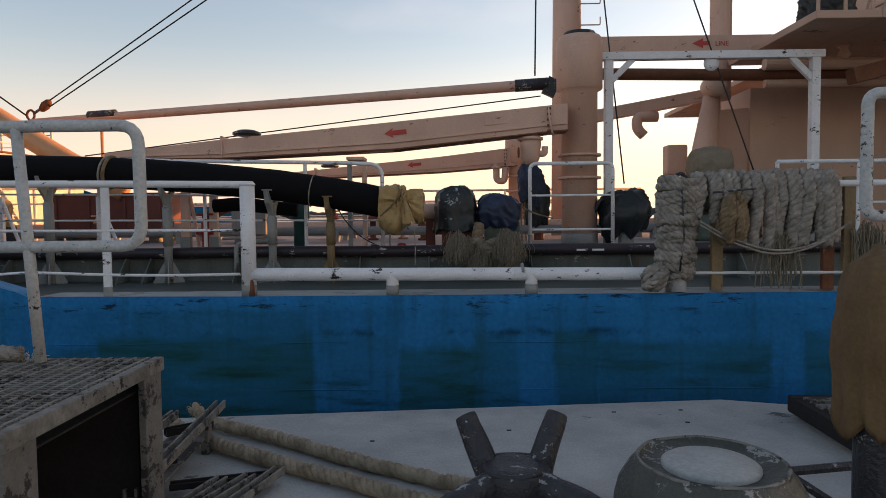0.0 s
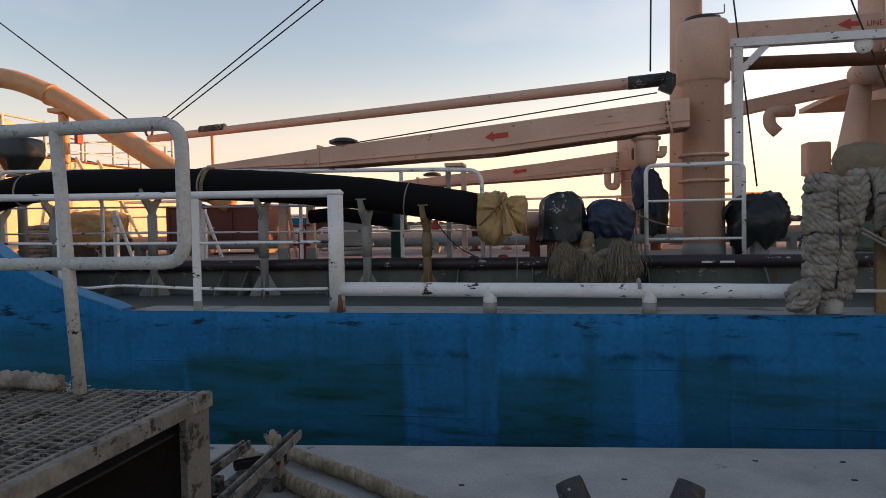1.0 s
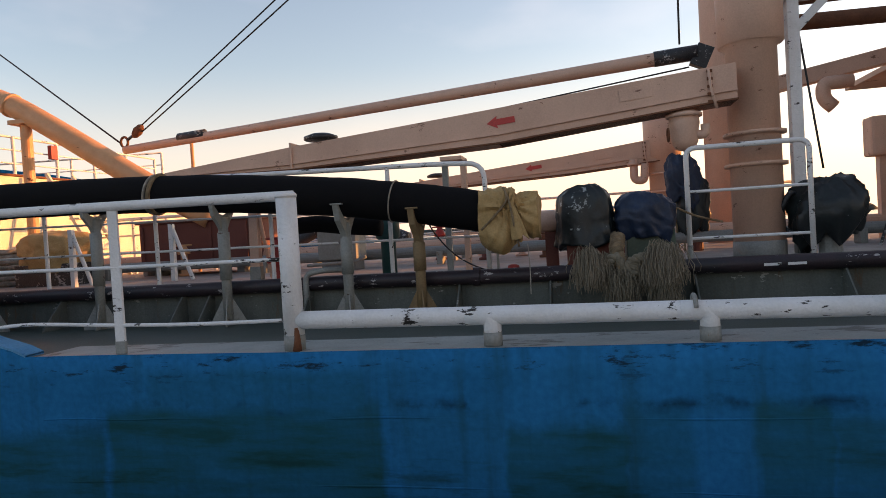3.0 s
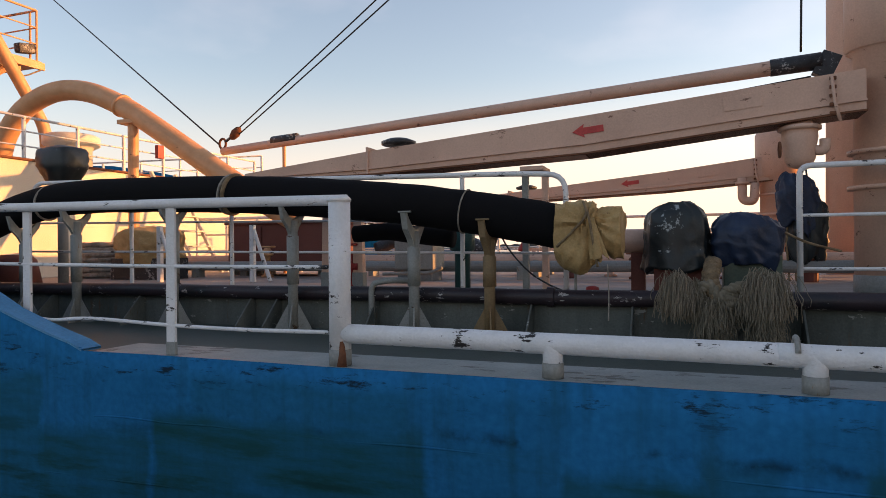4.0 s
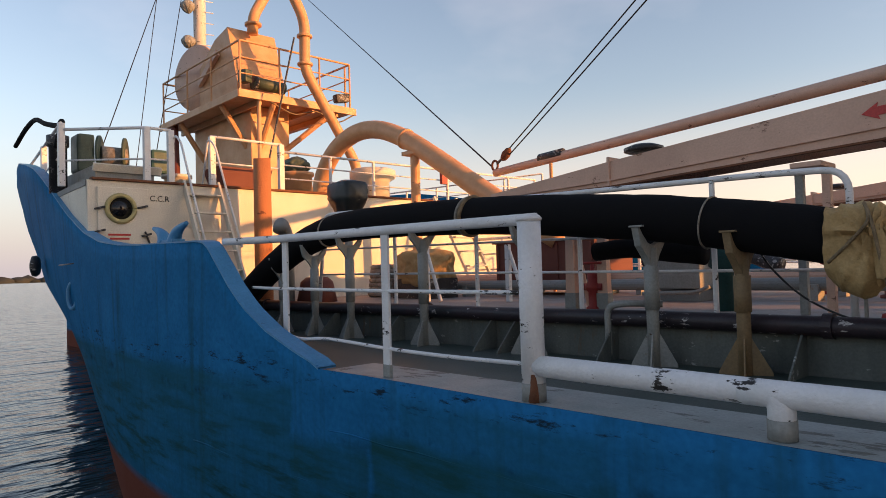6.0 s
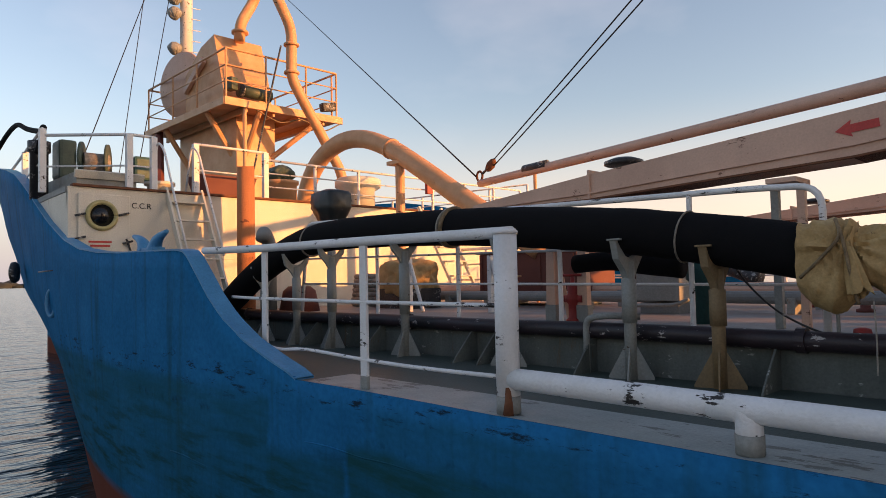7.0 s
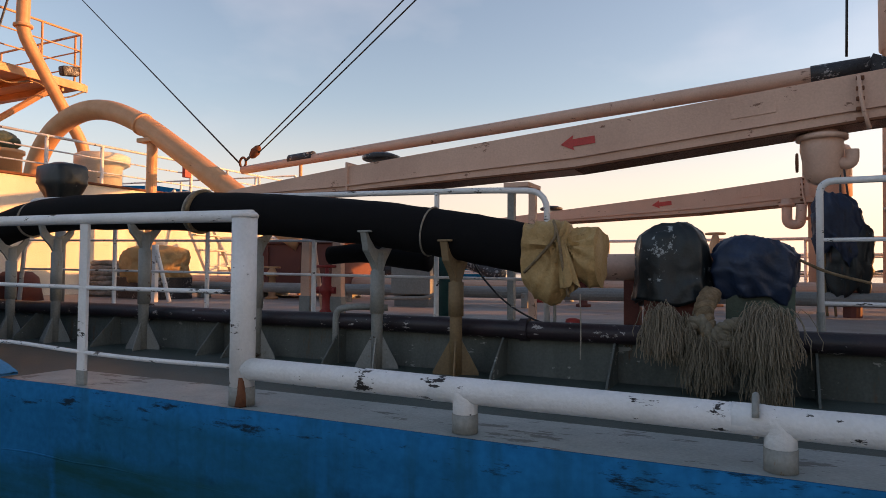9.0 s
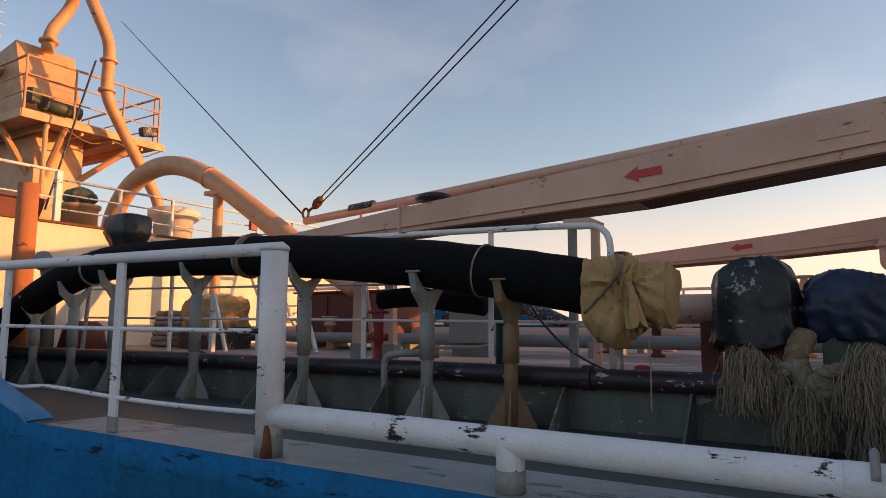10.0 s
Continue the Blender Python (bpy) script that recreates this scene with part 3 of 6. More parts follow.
def sack(line, radii, seed, crease=0.10, node=None):
    """A canvas bag drawn over a pipe end: sections along a line with (half width, half height, drop), creases that run to the tie."""
    bm = bmesh.new()
    line, n, rings = [Vector(p) for p in line], 64, []
    off = Vector((seed * 2.3, seed * 5.1, seed))
    for i, p in enumerate(line):
        ry, rz, dz = radii[i]
        ring = []
        for k in range(n):
            a = 2 * math.pi * k / n
            ca, sa = math.cos(a), math.sin(a)
            q = (abs(ca) ** 3.2 + abs(sa) ** 3.2) ** (-1 / 3.2)
            w = p + Vector((0, ca * q * ry, sa * q * rz - (dz if sa < 0 else 0) * -sa))
            g = noise.noise(Vector((w.x * 5, ca * 1.2, sa * 1.2)) + off)
            far = (w - node).length if node else 0.2
            rad = math.sin(17 * math.atan2(w.z - node.z, w.x - node.x) + 3 * g) * max(0.0, 1 - far / 0.34) if node else 0.0
            cr = (1 - abs(noise.noise(w * 7 + off))) ** 8
            out = Vector((0, ca, sa))
            ring.append(bm.verts.new(w + out * crease * (0.20 * g + 0.16 * rad + 0.14 * cr) + Vector((0.02 * g, 0, 0))))
        rings.append(ring)
    for a, b in zip(rings, rings[1:]):
        for k in range(n):
            bm.faces.new((a[k], a[(k + 1) % n], b[(k + 1) % n], b[k]))
    bm.faces.new(rings[0][::-1])
    bm.faces.new(rings[-1])
    bmesh.ops.recalc_face_normals(bm, faces=bm.faces)
    return smooth(bm, 70)


def strands(n, roots, drop, spread, seed, r=0.0045, sag=0.25):
    """Frayed rope yarns that fall from a clump."""
    rnd = random.Random(seed)
    bm = bmesh.new()
    for _ in range(n):
        c = Vector(rnd.choice(roots)) + Vector((rnd.gauss(0, 0.035), rnd.gauss(0, 0.03), rnd.gauss(0, 0.03)))
        a = rnd.uniform(0, 2 * math.pi)
        out = Vector((math.cos(a) * spread * rnd.uniform(0.3, 1), -abs(math.sin(a)) * spread * rnd.uniform(0.3, 1.1), 0))
        ln = drop * rnd.uniform(0.6, 1.1)
        pts = []
        for s in range(7):
            t = s / 6
            pts.append(c + out * (1 - (1 - t) ** 2) + Vector((rnd.gauss(0, 0.006), rnd.gauss(0, 0.006), 0.05 * math.sin(math.pi * min(1, t * 2.2)) - ln * max(0, t - 0.12) ** 1.4)))
        tube(pts, r * rnd.uniform(0.7, 1.3), 4, bm)
    return bm


def railing(name, label, line, height, posts, bars, r=0.02, post_r=0.02, material=None, group="deck railings", square=False, bar_r=None):
    """An open rail along a polyline of foot points; posts at given shares of each leg."""
    material = material or WHITE
    e = thing(name, label, "railing", line[0], group)
    up = Vector((0, 0, height))
    line = [Vector(p) for p in line]
    add("top_rail", pipe([p + up for p in line], r, 10, 0.1), material, e)
    for b in bars:
        add("rail", pipe([p + up * b for p in line], bar_r or r * 0.6, 8, 0.1), material, e)
    for a, b in zip(line, line[1:]):
        for s in posts:
            f = a.lerp(b, s)
            if square:
                add("post", box((post_r * 2, post_r * 2, height), f + up / 2, bevel=0.004), material, e)
            else:
                add("post", rod(f, f + up, post_r, 10), material, e)
    return e


# ---- setting: water, shore, hull, decks ----
MID = 13.0                     # the ship's centre line
SEA = -1.5


def lerp_table(table, x):
    for (a, b), (c, d) in zip(table, table[1:]):
        if a <= x <= c:
            t = (x - a) / (c - a)
            return b + (d - b) * t
    return table[0][1] if x < table[0][0] else table[-1][1]


SHEER = [(-32, 4.6), (-27, 4.4), (-13.5, 3.9), (-12.0, 3.66), (-11.0, 3.45), (-10.21, 3.19), (-9.32, 2.81), (-8.38, 2.41), (-7.55, 2.12), (-6.83, 1.96), (-6.1, 1.885), (-5.4, 1.85), (-3.85, 1.815), (-3.66, 1.785),
         (-3.41, 1.57), (-3.19, 1.38), (-2.88, 1.17), (-2.59, 1.02), (-2.23, 0.89), (-1.97, 0.81), (-1.92, 0.795), (-1.9, 0.772), (0, 0.757), (30, 0.745)]


FLARE = [(-0.7, 0.032), (0.1, 0.028), (0.34, 0.024), (0.54, 0.0155), (0.8, 0.0131), (1.0, 0.0125)]


def side_y(x, z):
    """The near side plating, bending in towards the stem and flaring upward."""
    t = max(-0.7, min(1.0, (z + 1.4) / 5.1))
    start, k = -3.6 - 4.1 * t, lerp_table(FLARE, t)
    u = max(0.0, start - x)
    base = 7.285 - 0.10 * min(1.0, max(0.0, (-1.4 - x) / 1.6))
    return min(MID, base + k * u * u)


def hull_mesh():
    bm = bmesh.new()
    xs = [-32 + 0.5 * i for i in range(45)] + [-9.5 + 0.125 * i for i in range(77)] + [0.25 + 0.25 * i for i in range(39)] + [12, 15, 20, 26, 30]
    xs = sorted(set(xs + [-1.9, -1.92]))
    rows = 26
    for flip in (False, True):
        grid = []
        for x in xs:
            top = lerp_table(SHEER, x)
            col = []
            for j in range(rows + 1):
                z = -3.0 + (top + 3.0) * j / rows
                y = side_y(x, z)
                if y < MID - 0.02:
                    y += 0.010 * noise.noise(Vector((x * 0.9, z * 1.6, 4.0 if flip else 0.0))) + 0.004 * noise.noise(Vector((x * 3.0, z * 3.0, 9.0)))
                col.append(bm.verts.new((x, 2 * MID - y if flip else y, z)))
            grid.append(col)
        for a, b in zip(grid, grid[1:]):
            for j in range(rows):
                try:
                    bm.faces.new((a[j], a[j + 1], b[j + 1], b[j]) if flip else (a[j], b[j], b[j + 1], a[j + 1]))
                except ValueError:
                    pass
    bmesh.ops.remove_doubles(bm, verts=bm.verts, dist=0.0005)
    return smooth(bm, 60)


hull = solo("hull", hull_mesh(), HULL, "blue painted steel ship hull with scuffed, patched topsides", "ship hull", kind="structure")
sol = hull.modifiers.new("plate", "SOLIDIFY")
sol.thickness, sol.offset = 0.02, 0


def cap_strip():
    bm = bmesh.new()
    xs = [-30 + 0.5 * i for i in range(41)] + [-9.5 + 0.1 * i for i in range(77)]
    prev = None
    for x in xs:
        z = lerp_table(SHEER, x) + 0.012
        y = side_y(x, z)
        ring = [bm.verts.new((x, y - 0.012, z)), bm.verts.new((x, y + 0.15, z + 0.004)), bm.verts.new((x, y + 0.15, z - 0.014)), bm.verts.new((x, y - 0.012, z - 0.016))]
        if prev:
            for k in range(4):
                bm.faces.new((prev[k], prev[(k + 1) % 4], ring[(k + 1) % 4], ring[k]))
        prev = ring
    bmesh.ops.recalc_face_normals(bm, faces=bm.faces)
    return bm


part("bulwark_cap", cap_strip(), CAP, hull, "lighter blue flat cap bar")
for zz, xa, xb in ((0.34, -1.8, 9.0), (-0.08, -4.0, 9.0)):
    bm = tube([(xa + (xb - xa) * i / 80, side_y(xa + (xb - xa) * i / 80, zz) - 0.004, zz + 0.012 * noise.noise(Vector((i * 0.3, zz, 0)))) for i in range(81)], 0.008, 6)
    part("weld_seam", smooth(bm), HULL, hull)
# short bead and draught line at the bow
part("weld_seam", smooth(tube([(x, side_y(x, 1.0) - 0.004, 1.02 - 0.05 * (x + 7.5)) for x in (-8.6, -8.0, -7.4, -6.8)], 0.007, 6)), WHITE, hull)
part("weld_seam", smooth(tube([(x, side_y(x, 1.75) - 0.006, 1.72) for x in (-9.4, -8.8, -8.2)], 0.012, 6)), BLACKSTEEL, hull)

# anchor recess ring and side light on the bow
y0 = side_y(-8.6, 1.15)
bm = bmesh.new()
tube([(-8.6 + 0.11 * math.cos(a), y0 - 0.02 + 0.03 * math.cos(a), 1.25 + 0.19 * math.sin(a)) for a in [2 * math.pi * i / 24 for i in range(25)]], 0.028, 8, bm)
part("hawse_ring", smooth(bm), CAP, hull, "raised oval ring with rope-worn lip")
bm = turned([(0.03, 0.0), (0.15, 0.02), (0.19, 0.07), (0.18, 0.13), (0.10, 0.16)], (-11.2, side_y(-11.2, 1.7) - 0.10, 1.75), 20, axis=(-0.4, -1, 0))
part("fender_bolt", bm, BLACKSTEEL, hull)

sea = solo("water", slab([(-2600, -2600), (2600, -2600), (2600, 2600), (-2600, 2600)], SEA - 0.5, SEA), WATER, "rippled grey harbour water", "water", kind="structure")

# far wooded shore
bm = bmesh.new()
rnd = random.Random(5)
for k in range(420):
    a = radians(-20 + k * 0.55)
    d = 1500 + rnd.uniform(-40, 40)
    c = Vector((-d * math.sin(a) , d * math.cos(a), SEA))
    w, h = rnd.uniform(14, 45), rnd.uniform(5, 15)
    m = Matrix.Translation(c) @ Matrix.Diagonal((w, w * 0.6, h, 1))
    r = bmesh.ops.create_icosphere(bm, subdivisions=2, radius=1, matrix=m)
    for v in r["verts"]:
        v.co += noise.noise_vector(v.co * 0.16) * 4.5
solo("backdrop", smooth(bm, 80), TREES, "low dark tree line on the far shore", "shore", kind="structure")

# side deck, gunwale plate, trunk
def deck_outline(z, inset, x0, x1, y_in):
    xs = [x0 + (x1 - x0) * i / 40 for i in range(41)]
    return [(x, side_y(x, z) + inset) for x in xs] + [(x1, y_in), (x0, y_in)]


solo("side_deck", slab(deck_outline(0.7, 0.03, -7.6, 30, 9.42), 0.55, 0.70), DECKGREEN, "dark green worn side deck with puddled paint", "deck", kind="structure")
solo("gunwale_plate", slab([(-1.95, 7.297), (30, 7.297), (30, 7.80), (-1.95, 7.80)], 0.702, 0.750), WATERWAY, "pale grey gunwale plate with chipped paint", "deck edge", kind="structure")
bm = slab([(-7.6, 9.40), (30, 9.40), (30, 2 * MID - 9.4), (-7.6, 2 * MID - 9.4)], 0.5, 1.05)
trunk = solo("trunk_deck", bm, TRUNKTOP, "grey brown raised cargo trunk deck", "deck", kind="structure")
part("trunk_side", box((37.6, 0.02, 0.40), (11.2, 9.388, 0.85), bevel=0.003), TRUNKWALL, trunk, "stained grey green side plating")
solo("far_side_deck", slab([(-7.6, 2 * MID - 9.4), (30, 2 * MID - 9.4), (30, 18.75), (-7.6, 18.75)], 0.5, 0.70), DECKGREEN, "dark green far side deck", "deck", kind="structure")

# brackets that stiffen the trunk side
for x in (-6.0, -4.7, -3.45, -2.05, -1.75, -0.70, 0.74, 1.55, 2.75, 3.9, 5.2):
    part("bracket", plate([(0, 0), (0.34, 0), (0.30, 0.05), (0.04, 0.31), (0, 0.31)], 0.014, pose(x, 9.376, 0.70, 0, 0, -90)), TRUNKWALL, trunk)

# black rubbing pipe along the trunk's edge
e = thing("rubbing_pipe", "black painted steel pipe along the trunk edge", "pipe", (0, 9.33, 0.96))
add("pipe", smooth(tube([(-7.5 + 0.5 * i, 9.335, 1.04 + 0.004 * math.sin(i)) for i in range(60)], 0.068, 14), 60), BLACKPIPE, e)
for x in (-6.5, -3.0, 0.9, 4.6, 8.0):
    add("flange", rod((x - 0.03, 9.335, 1.04), (x + 0.03, 9.335, 1.04), 0.085, 16), BLACKPIPE, e)
for x0, w in ((3.28, 0.13), (3.46, 0.14)):
    add("sign_bar", box((w, 0.004, 0.022), (x0 + w / 2, 9.266, 1.035), bevel=0), WHITE, e)
add("stub", rod((4.45, 9.30, 0.95), (4.45, 9.30, 1.22), 0.03), BLACKPIPE, e)

# ---- near side rail of the ship ----
RY = 7.41
e = thing("ship_handrail", "white painted steel deck rail with chipped paint and rusty post foot", "railing", (0, RY, 0.76))
add("corner_post", smooth(tube([(0, RY, 0.751), (0, RY, 1.74)], 0.066, 20), 50), WHITE, e)
add("post_foot", smooth(tube([(0, RY, 0.752), (0, RY, 0.85)], 0.068, 20), 50), GREYPOST, e, "bare rusty foot of the post")
add("rust_run", smooth(tube([(0.03, RY - 0.040, 0.752), (0.034, RY - 0.041, 0.82), (0.03, RY - 0.041, 0.90)], 0.034, 8, r1=0.018)), RUSTY, e, "rust stain run down the post foot")
add("post_cap", turned([(0.07, 1.735), (0.073, 1.75), (0.06, 1.765)], (0, RY, 0), 20), WHITE, e)
add("top_rail", smooth(tube(spline([(0.05, RY, 1.745), (-1.3, RY, 1.765), (-2.7, RY - 0.02, 1.78), (-3.62, RY - 0.06, 1.80)]), 0.033, 12), 50), WHITE, e)
add("mid_rail", smooth(tube(spline([(-0.05, RY, 1.34), (-1.3, RY, 1.345), (-2.7, RY, 1.36), (-3.2, RY, 1.37)]), 0.013, 8), 50), WHITE, e)
add("low_rail", smooth(tube(spline([(-0.05, RY, 0.945), (-0.7, RY, 0.94), (-1.3, RY, 0.95), (-2.0, RY, 0.975), (-2.4, RY, 0.955), (-2.75, RY, 1.0)]), 0.013, 8), 50), WHITE, e)
for x, zb in ((-1.28, 0.751), (-2.62, 0.751)):
    st = add("stanchion", box((0.075, 0.022, 1.76 - zb), (x, RY, (1.76 + zb) / 2)), WHITE, e)
    add("stanchion_foot", box((0.079, 0.026, 0.09), (x, RY, zb + 0.045)), GREYPOST, e)
add("low_pipe", smooth(tube([(0.02 + 0.2 * i, RY, 0.942 - 0.0015 * i) for i in range(20)], 0.058, 16, rough=0.002), 60), WHITE, e)
for x in (1.29, 2.53, 3.78):
    add("elbow", pipe([(x - 0.16, RY - 0.005, 0.93), (x, RY - 0.005, 0.93), (x, RY - 0.005, 0.80)], 0.055, 14, 0.12), WHITE, e)
    add("elbow_foot", smooth(tube([(x, RY - 0.005, 0.752), (x, RY - 0.005, 0.835)], 0.058, 14), 50), GREYPOST, e)
e2 = thing("pipe_clamp", "grey steel hook clamp on the low rail pipe", "clamp", (2.45, RY, 0.8))
add("clamp_ring", smooth(tube([(2.45, RY + 0.072 * math.cos(a), 0.94 + 0.072 * math.sin(a)) for a in [radians(-100 + 12 * i) for i in range(24)]], 0.013, 8)), GREYPOST, e2)

# rail posts further aft, under the hanging ropes
e = thing("rope_rack", "rusty ochre steel rack posts and bar under hung ropes", "rope rack", (4.5, RY, 0.76))
for x, m in ((4.18, OCHRE), (5.16, RUSTY), (5.34, OCHRE)):
    add("post", box((0.10, 0.05, 1.0), (x, RY + 0.02, 1.26)), m, e)
add("bar", rod((3.7, RY, 1.70), (6.4, RY, 1.70), 0.03, 12), WHITE, e)
add("low_bar", rod((3.8, RY, 0.92), (8.5, RY, 0.90), 0.013, 8), WHITE, e)
add("bollard_post", smooth(tube([(3.82, RY, 0.76), (3.82, RY, 1.72)], 0.085, 16)), WHITE, e)

# ---- ropes on the rack ----
e = thing("coiled_mooring_rope", "thick grey mooring rope wrapped round a post", "rope", (3.82, RY, 0.76), "mooring ropes on the rail")
rnd = random.Random(3)
every = []
for i in range(17):
    z = 0.90 + 0.83 * i / 16
    cx, ra = 3.80 + 0.05 * (z - 0.9), 0.125 + 0.03 * (z - 0.9) + rnd.uniform(-0.012, 0.02)
    tx, ty, ph = rnd.uniform(-0.13, 0.13), rnd.uniform(-0.10, 0.10), rnd.uniform(0, 6.28)
    loop = []
    for k in range(31):
        a = ph + 2 * math.pi * k / 29
        loop.append(Vector((cx + ra * math.cos(a), RY + ra * math.sin(a), z + ra * (tx * math.cos(a) + ty * math.sin(a)) + 0.012 * math.sin(3 * a + i))))
    add("turn", laid_rope(loop, 0.040, 0.15, 0.016, 0.012, 6), ROPE, e)
    every.extend(loop)
hair = add("loose_yarn", fuzz_hairs(every, 320, 0.045, 0.05, 77), ROPE, e)
hair["kind"] = "stuff"
for i in range(8):
    nx = Vector((rnd.gauss(0, 1), rnd.gauss(0, 0.7), rnd.gauss(0, 1))).normalized()
    ux = nx.orthogonal().normalized()
    vx = nx.cross(ux)
    c, ra = Vector((3.60 + rnd.uniform(-0.02, 0.03), RY - 0.13, 0.885 + rnd.uniform(-0.02, 0.02))), rnd.uniform(0.065, 0.10)
    loop = [c + ux * (ra * math.cos(2 * math.pi * k / 20)) + vx * (ra * math.sin(2 * math.pi * k / 20)) for k in range(22)]
    add("knot_turn", laid_rope(loop, 0.036, 0.15, 0.016, 0.012, 6), ROPE, e)
add("lashing", smooth(tube([(3.80, RY - 0.185, 1.66), (3.82, RY - 0.19, 1.25), (3.79, RY - 0.18, 0.95)], 0.008, 6)), BLACKSTEEL, e)


def hung_bundle(x0, x1, count, drop, mat, seed, label, r=0.036):
    """Bights of rope laid over the rack's bar."""
    rn = random.Random(seed)
    t = thing("hung_mooring_rope", label, "rope", ((x0 + x1) / 2, RY, 1.7), "mooring ropes on the rail")
    every = []
    for i in range(count):
        x = x0 + (x1 - x0) * (i + 0.5) / count + rn.uniform(-0.02, 0.02)
        d = drop * rn.uniform(0.86, 1.08)
        w = rn.uniform(0.10, 0.17)
        s = rn.uniform(-0.07, 0.07)
        pts = [(x + s, RY - w * 0.9, 1.72 - d), (x + s * 0.6, RY - w, 1.72 - d * 0.6), (x, RY - w * 0.95, 1.60), (x, RY - w * 0.6, 1.73), (x, RY, 1.775 + rn.uniform(0, 0.02)),
               (x, RY + w * 0.6, 1.72), (x - s, RY + w, 1.5), (x - s, RY + w, 1.72 - d * 0.8)]
        add("bight", laid_rope(spline(pts, 8), r * rn.uniform(0.85, 1.05), rn.uniform(0.13, 0.19), 0.016, 0.014, 7), mat, t)
        every.extend(spline(pts, 6)[:30])
    hair = add("loose_yarn", fuzz_hairs(every, 45 * count, r, 0.06, seed + 1), mat, t)
    hair["kind"] = "stuff"
    return t


hung_bundle(3.96, 4.14, 2, 0.34, ROPE, 4, "grey mooring rope bight over the rail bar", 0.05)
hung_bundle(4.08, 4.42, 4, 0.22, ROPE, 6, "grey mooring rope bight over the rail bar", 0.046)
t = thing("hung_mooring_rope", "tan fuzzy mooring rope wound into a thick ovoid hank", "rope", (4.24, RY, 1.7), "mooring ropes on the rail")
rnd = random.Random(21)
for i in range(14):
    f = 1.0 - 0.08 * (i % 6)
    sx, sy, tl = 0.10 * f * (1 if i < 6 else 0.5), rnd.uniform(0.03, 0.10), rnd.uniform(-0.35, 0.35)
    loop = []
    for k in range(30):
        a = 2 * math.pi * k / 28
        dz, dx = 0.20 * (0.6 + 0.4 * f) * math.sin(a), sx * math.cos(a)
        loop.append(Vector((4.24 + dx * math.cos(tl) - dz * math.sin(tl) * 0.5, RY - 0.15 + sy * math.cos(a + tl * 2) * (1 if i % 2 else -1), 1.40 + dz + 0.3 * dx * math.sin(tl))))
    add("turn", laid_rope(loop, 0.036, 0.13, 0.016, 0.014, 6), ROPETAN, t)
add("binding", smooth(tube(spline([(4.06, RY - 0.2, 1.625), (4.24, RY - 0.24, 1.64), (4.42, RY - 0.2, 1.655)]), 0.009, 6)), BLACKSTEEL, t)
hung_bundle(4.44, 5.18, 10, 0.58, ROPE, 12, "grey mooring ropes hung side by side over the rail", 0.052)
e = thing("frayed_rope", "frayed grey rope yarns dangling under the hank", "rope", (4.6, RY, 1.2), "mooring ropes on the rail")
add("yarn_tail", strands(60, [(4.60, RY - 0.10, 1.15), (4.68, RY - 0.12, 1.2), (4.76, RY - 0.10, 1.15)], 0.42, 0.10, 8), FIBRE, e)
add("yarn_tail", strands(60, [(5.45, RY - 0.05, 1.3), (5.5, RY - 0.05, 1.2)], 0.5, 0.08, 18), FIBRE, e)
for o in e.children:
    o["kind"] = "stuff"
e = thing("slack_line", "thin pale doubled line sagging between rail posts", "rope", (4.6, RY, 1.2))
for o in (0.0, 0.03):
    add("line", smooth(tube(spline([(3.95, RY - 0.2, 1.38 - o), (4.2, RY - 0.21, 1.24 - o), (4.55, RY - 0.22, 1.13 - o), (4.9, RY - 0.21, 1.17 - o * 0.6), (5.24, RY - 0.19, 1.36)]), 0.010, 6)), ROPE, e)
e = thing("hung_net", "old brown rope net bunched on the rail post", "net", (5.4, RY, 1.3))
for k, (x, z, n) in enumerate(((5.36, 1.26, 18), (5.46, 1.20, 24), (5.56, 1.26, 18))):
    add("mesh_tail", strands(n, [(x, RY - 0.04, z), (x + 0.03, RY, z - 0.05)], 0.44, 0.05, 60 + k, 0.005), LINEROPE, e)

# ---- hose cradles ----
def cradle(x, y, zt, mat, u_shaped):
    t = thing("hose_cradle", "rust-streaked grey steel post with forked cradle under the hose", "hose support", (x, y, 0.70), "hose cradles")
    add("post", smooth(tube([(x, y, 0.70), (x, y, zt - 0.16)], 0.046, 16), 50), mat, t)
    add("sleeve", smooth(tube([(x, y, 1.13), (x, y, zt - 0.30)], 0.056, 16), 50), mat, t)
    for a in (0, 90, 180, 270):
        add("foot_gusset", plate([(0.035, 0), (0.17, 0), (0.17, 0.02), (0.035, 0.27)], 0.010, pose(x, y, 0.70, 0, 0, a + 20)), mat, t)
    base = zt - 0.26
    back = zt if u_shaped else zt - 0.13
    front = [(0.0, base + 0.06), (-0.09, base + 0.09), (-0.15, base + 0.16), (-0.185, zt), (-0.245, zt), (-0.20, base + 0.06), (-0.10, base - 0.06), (-0.045, base - 0.16)]
    rear = [(0.045, base - 0.16), (0.10, base - 0.04), (0.20, base + 0.10), (0.235, back), (0.185, back), (0.15, min(base + 0.16, back - 0.01)), (0.09, base + 0.09)]
    prof = [(px * 0.80, zt + (pz - zt) * 0.72) for px, pz in front + rear]
    if not u_shaped:
        add("lip", box((0.11, 0.06, 0.014), (x, y - 0.18, zt)), mat, t)
    add("fork", plate(prof, 0.035 if u_shaped else 0.055, pose(x, y, 0, 0, 0, 86)), mat, t)
    return t


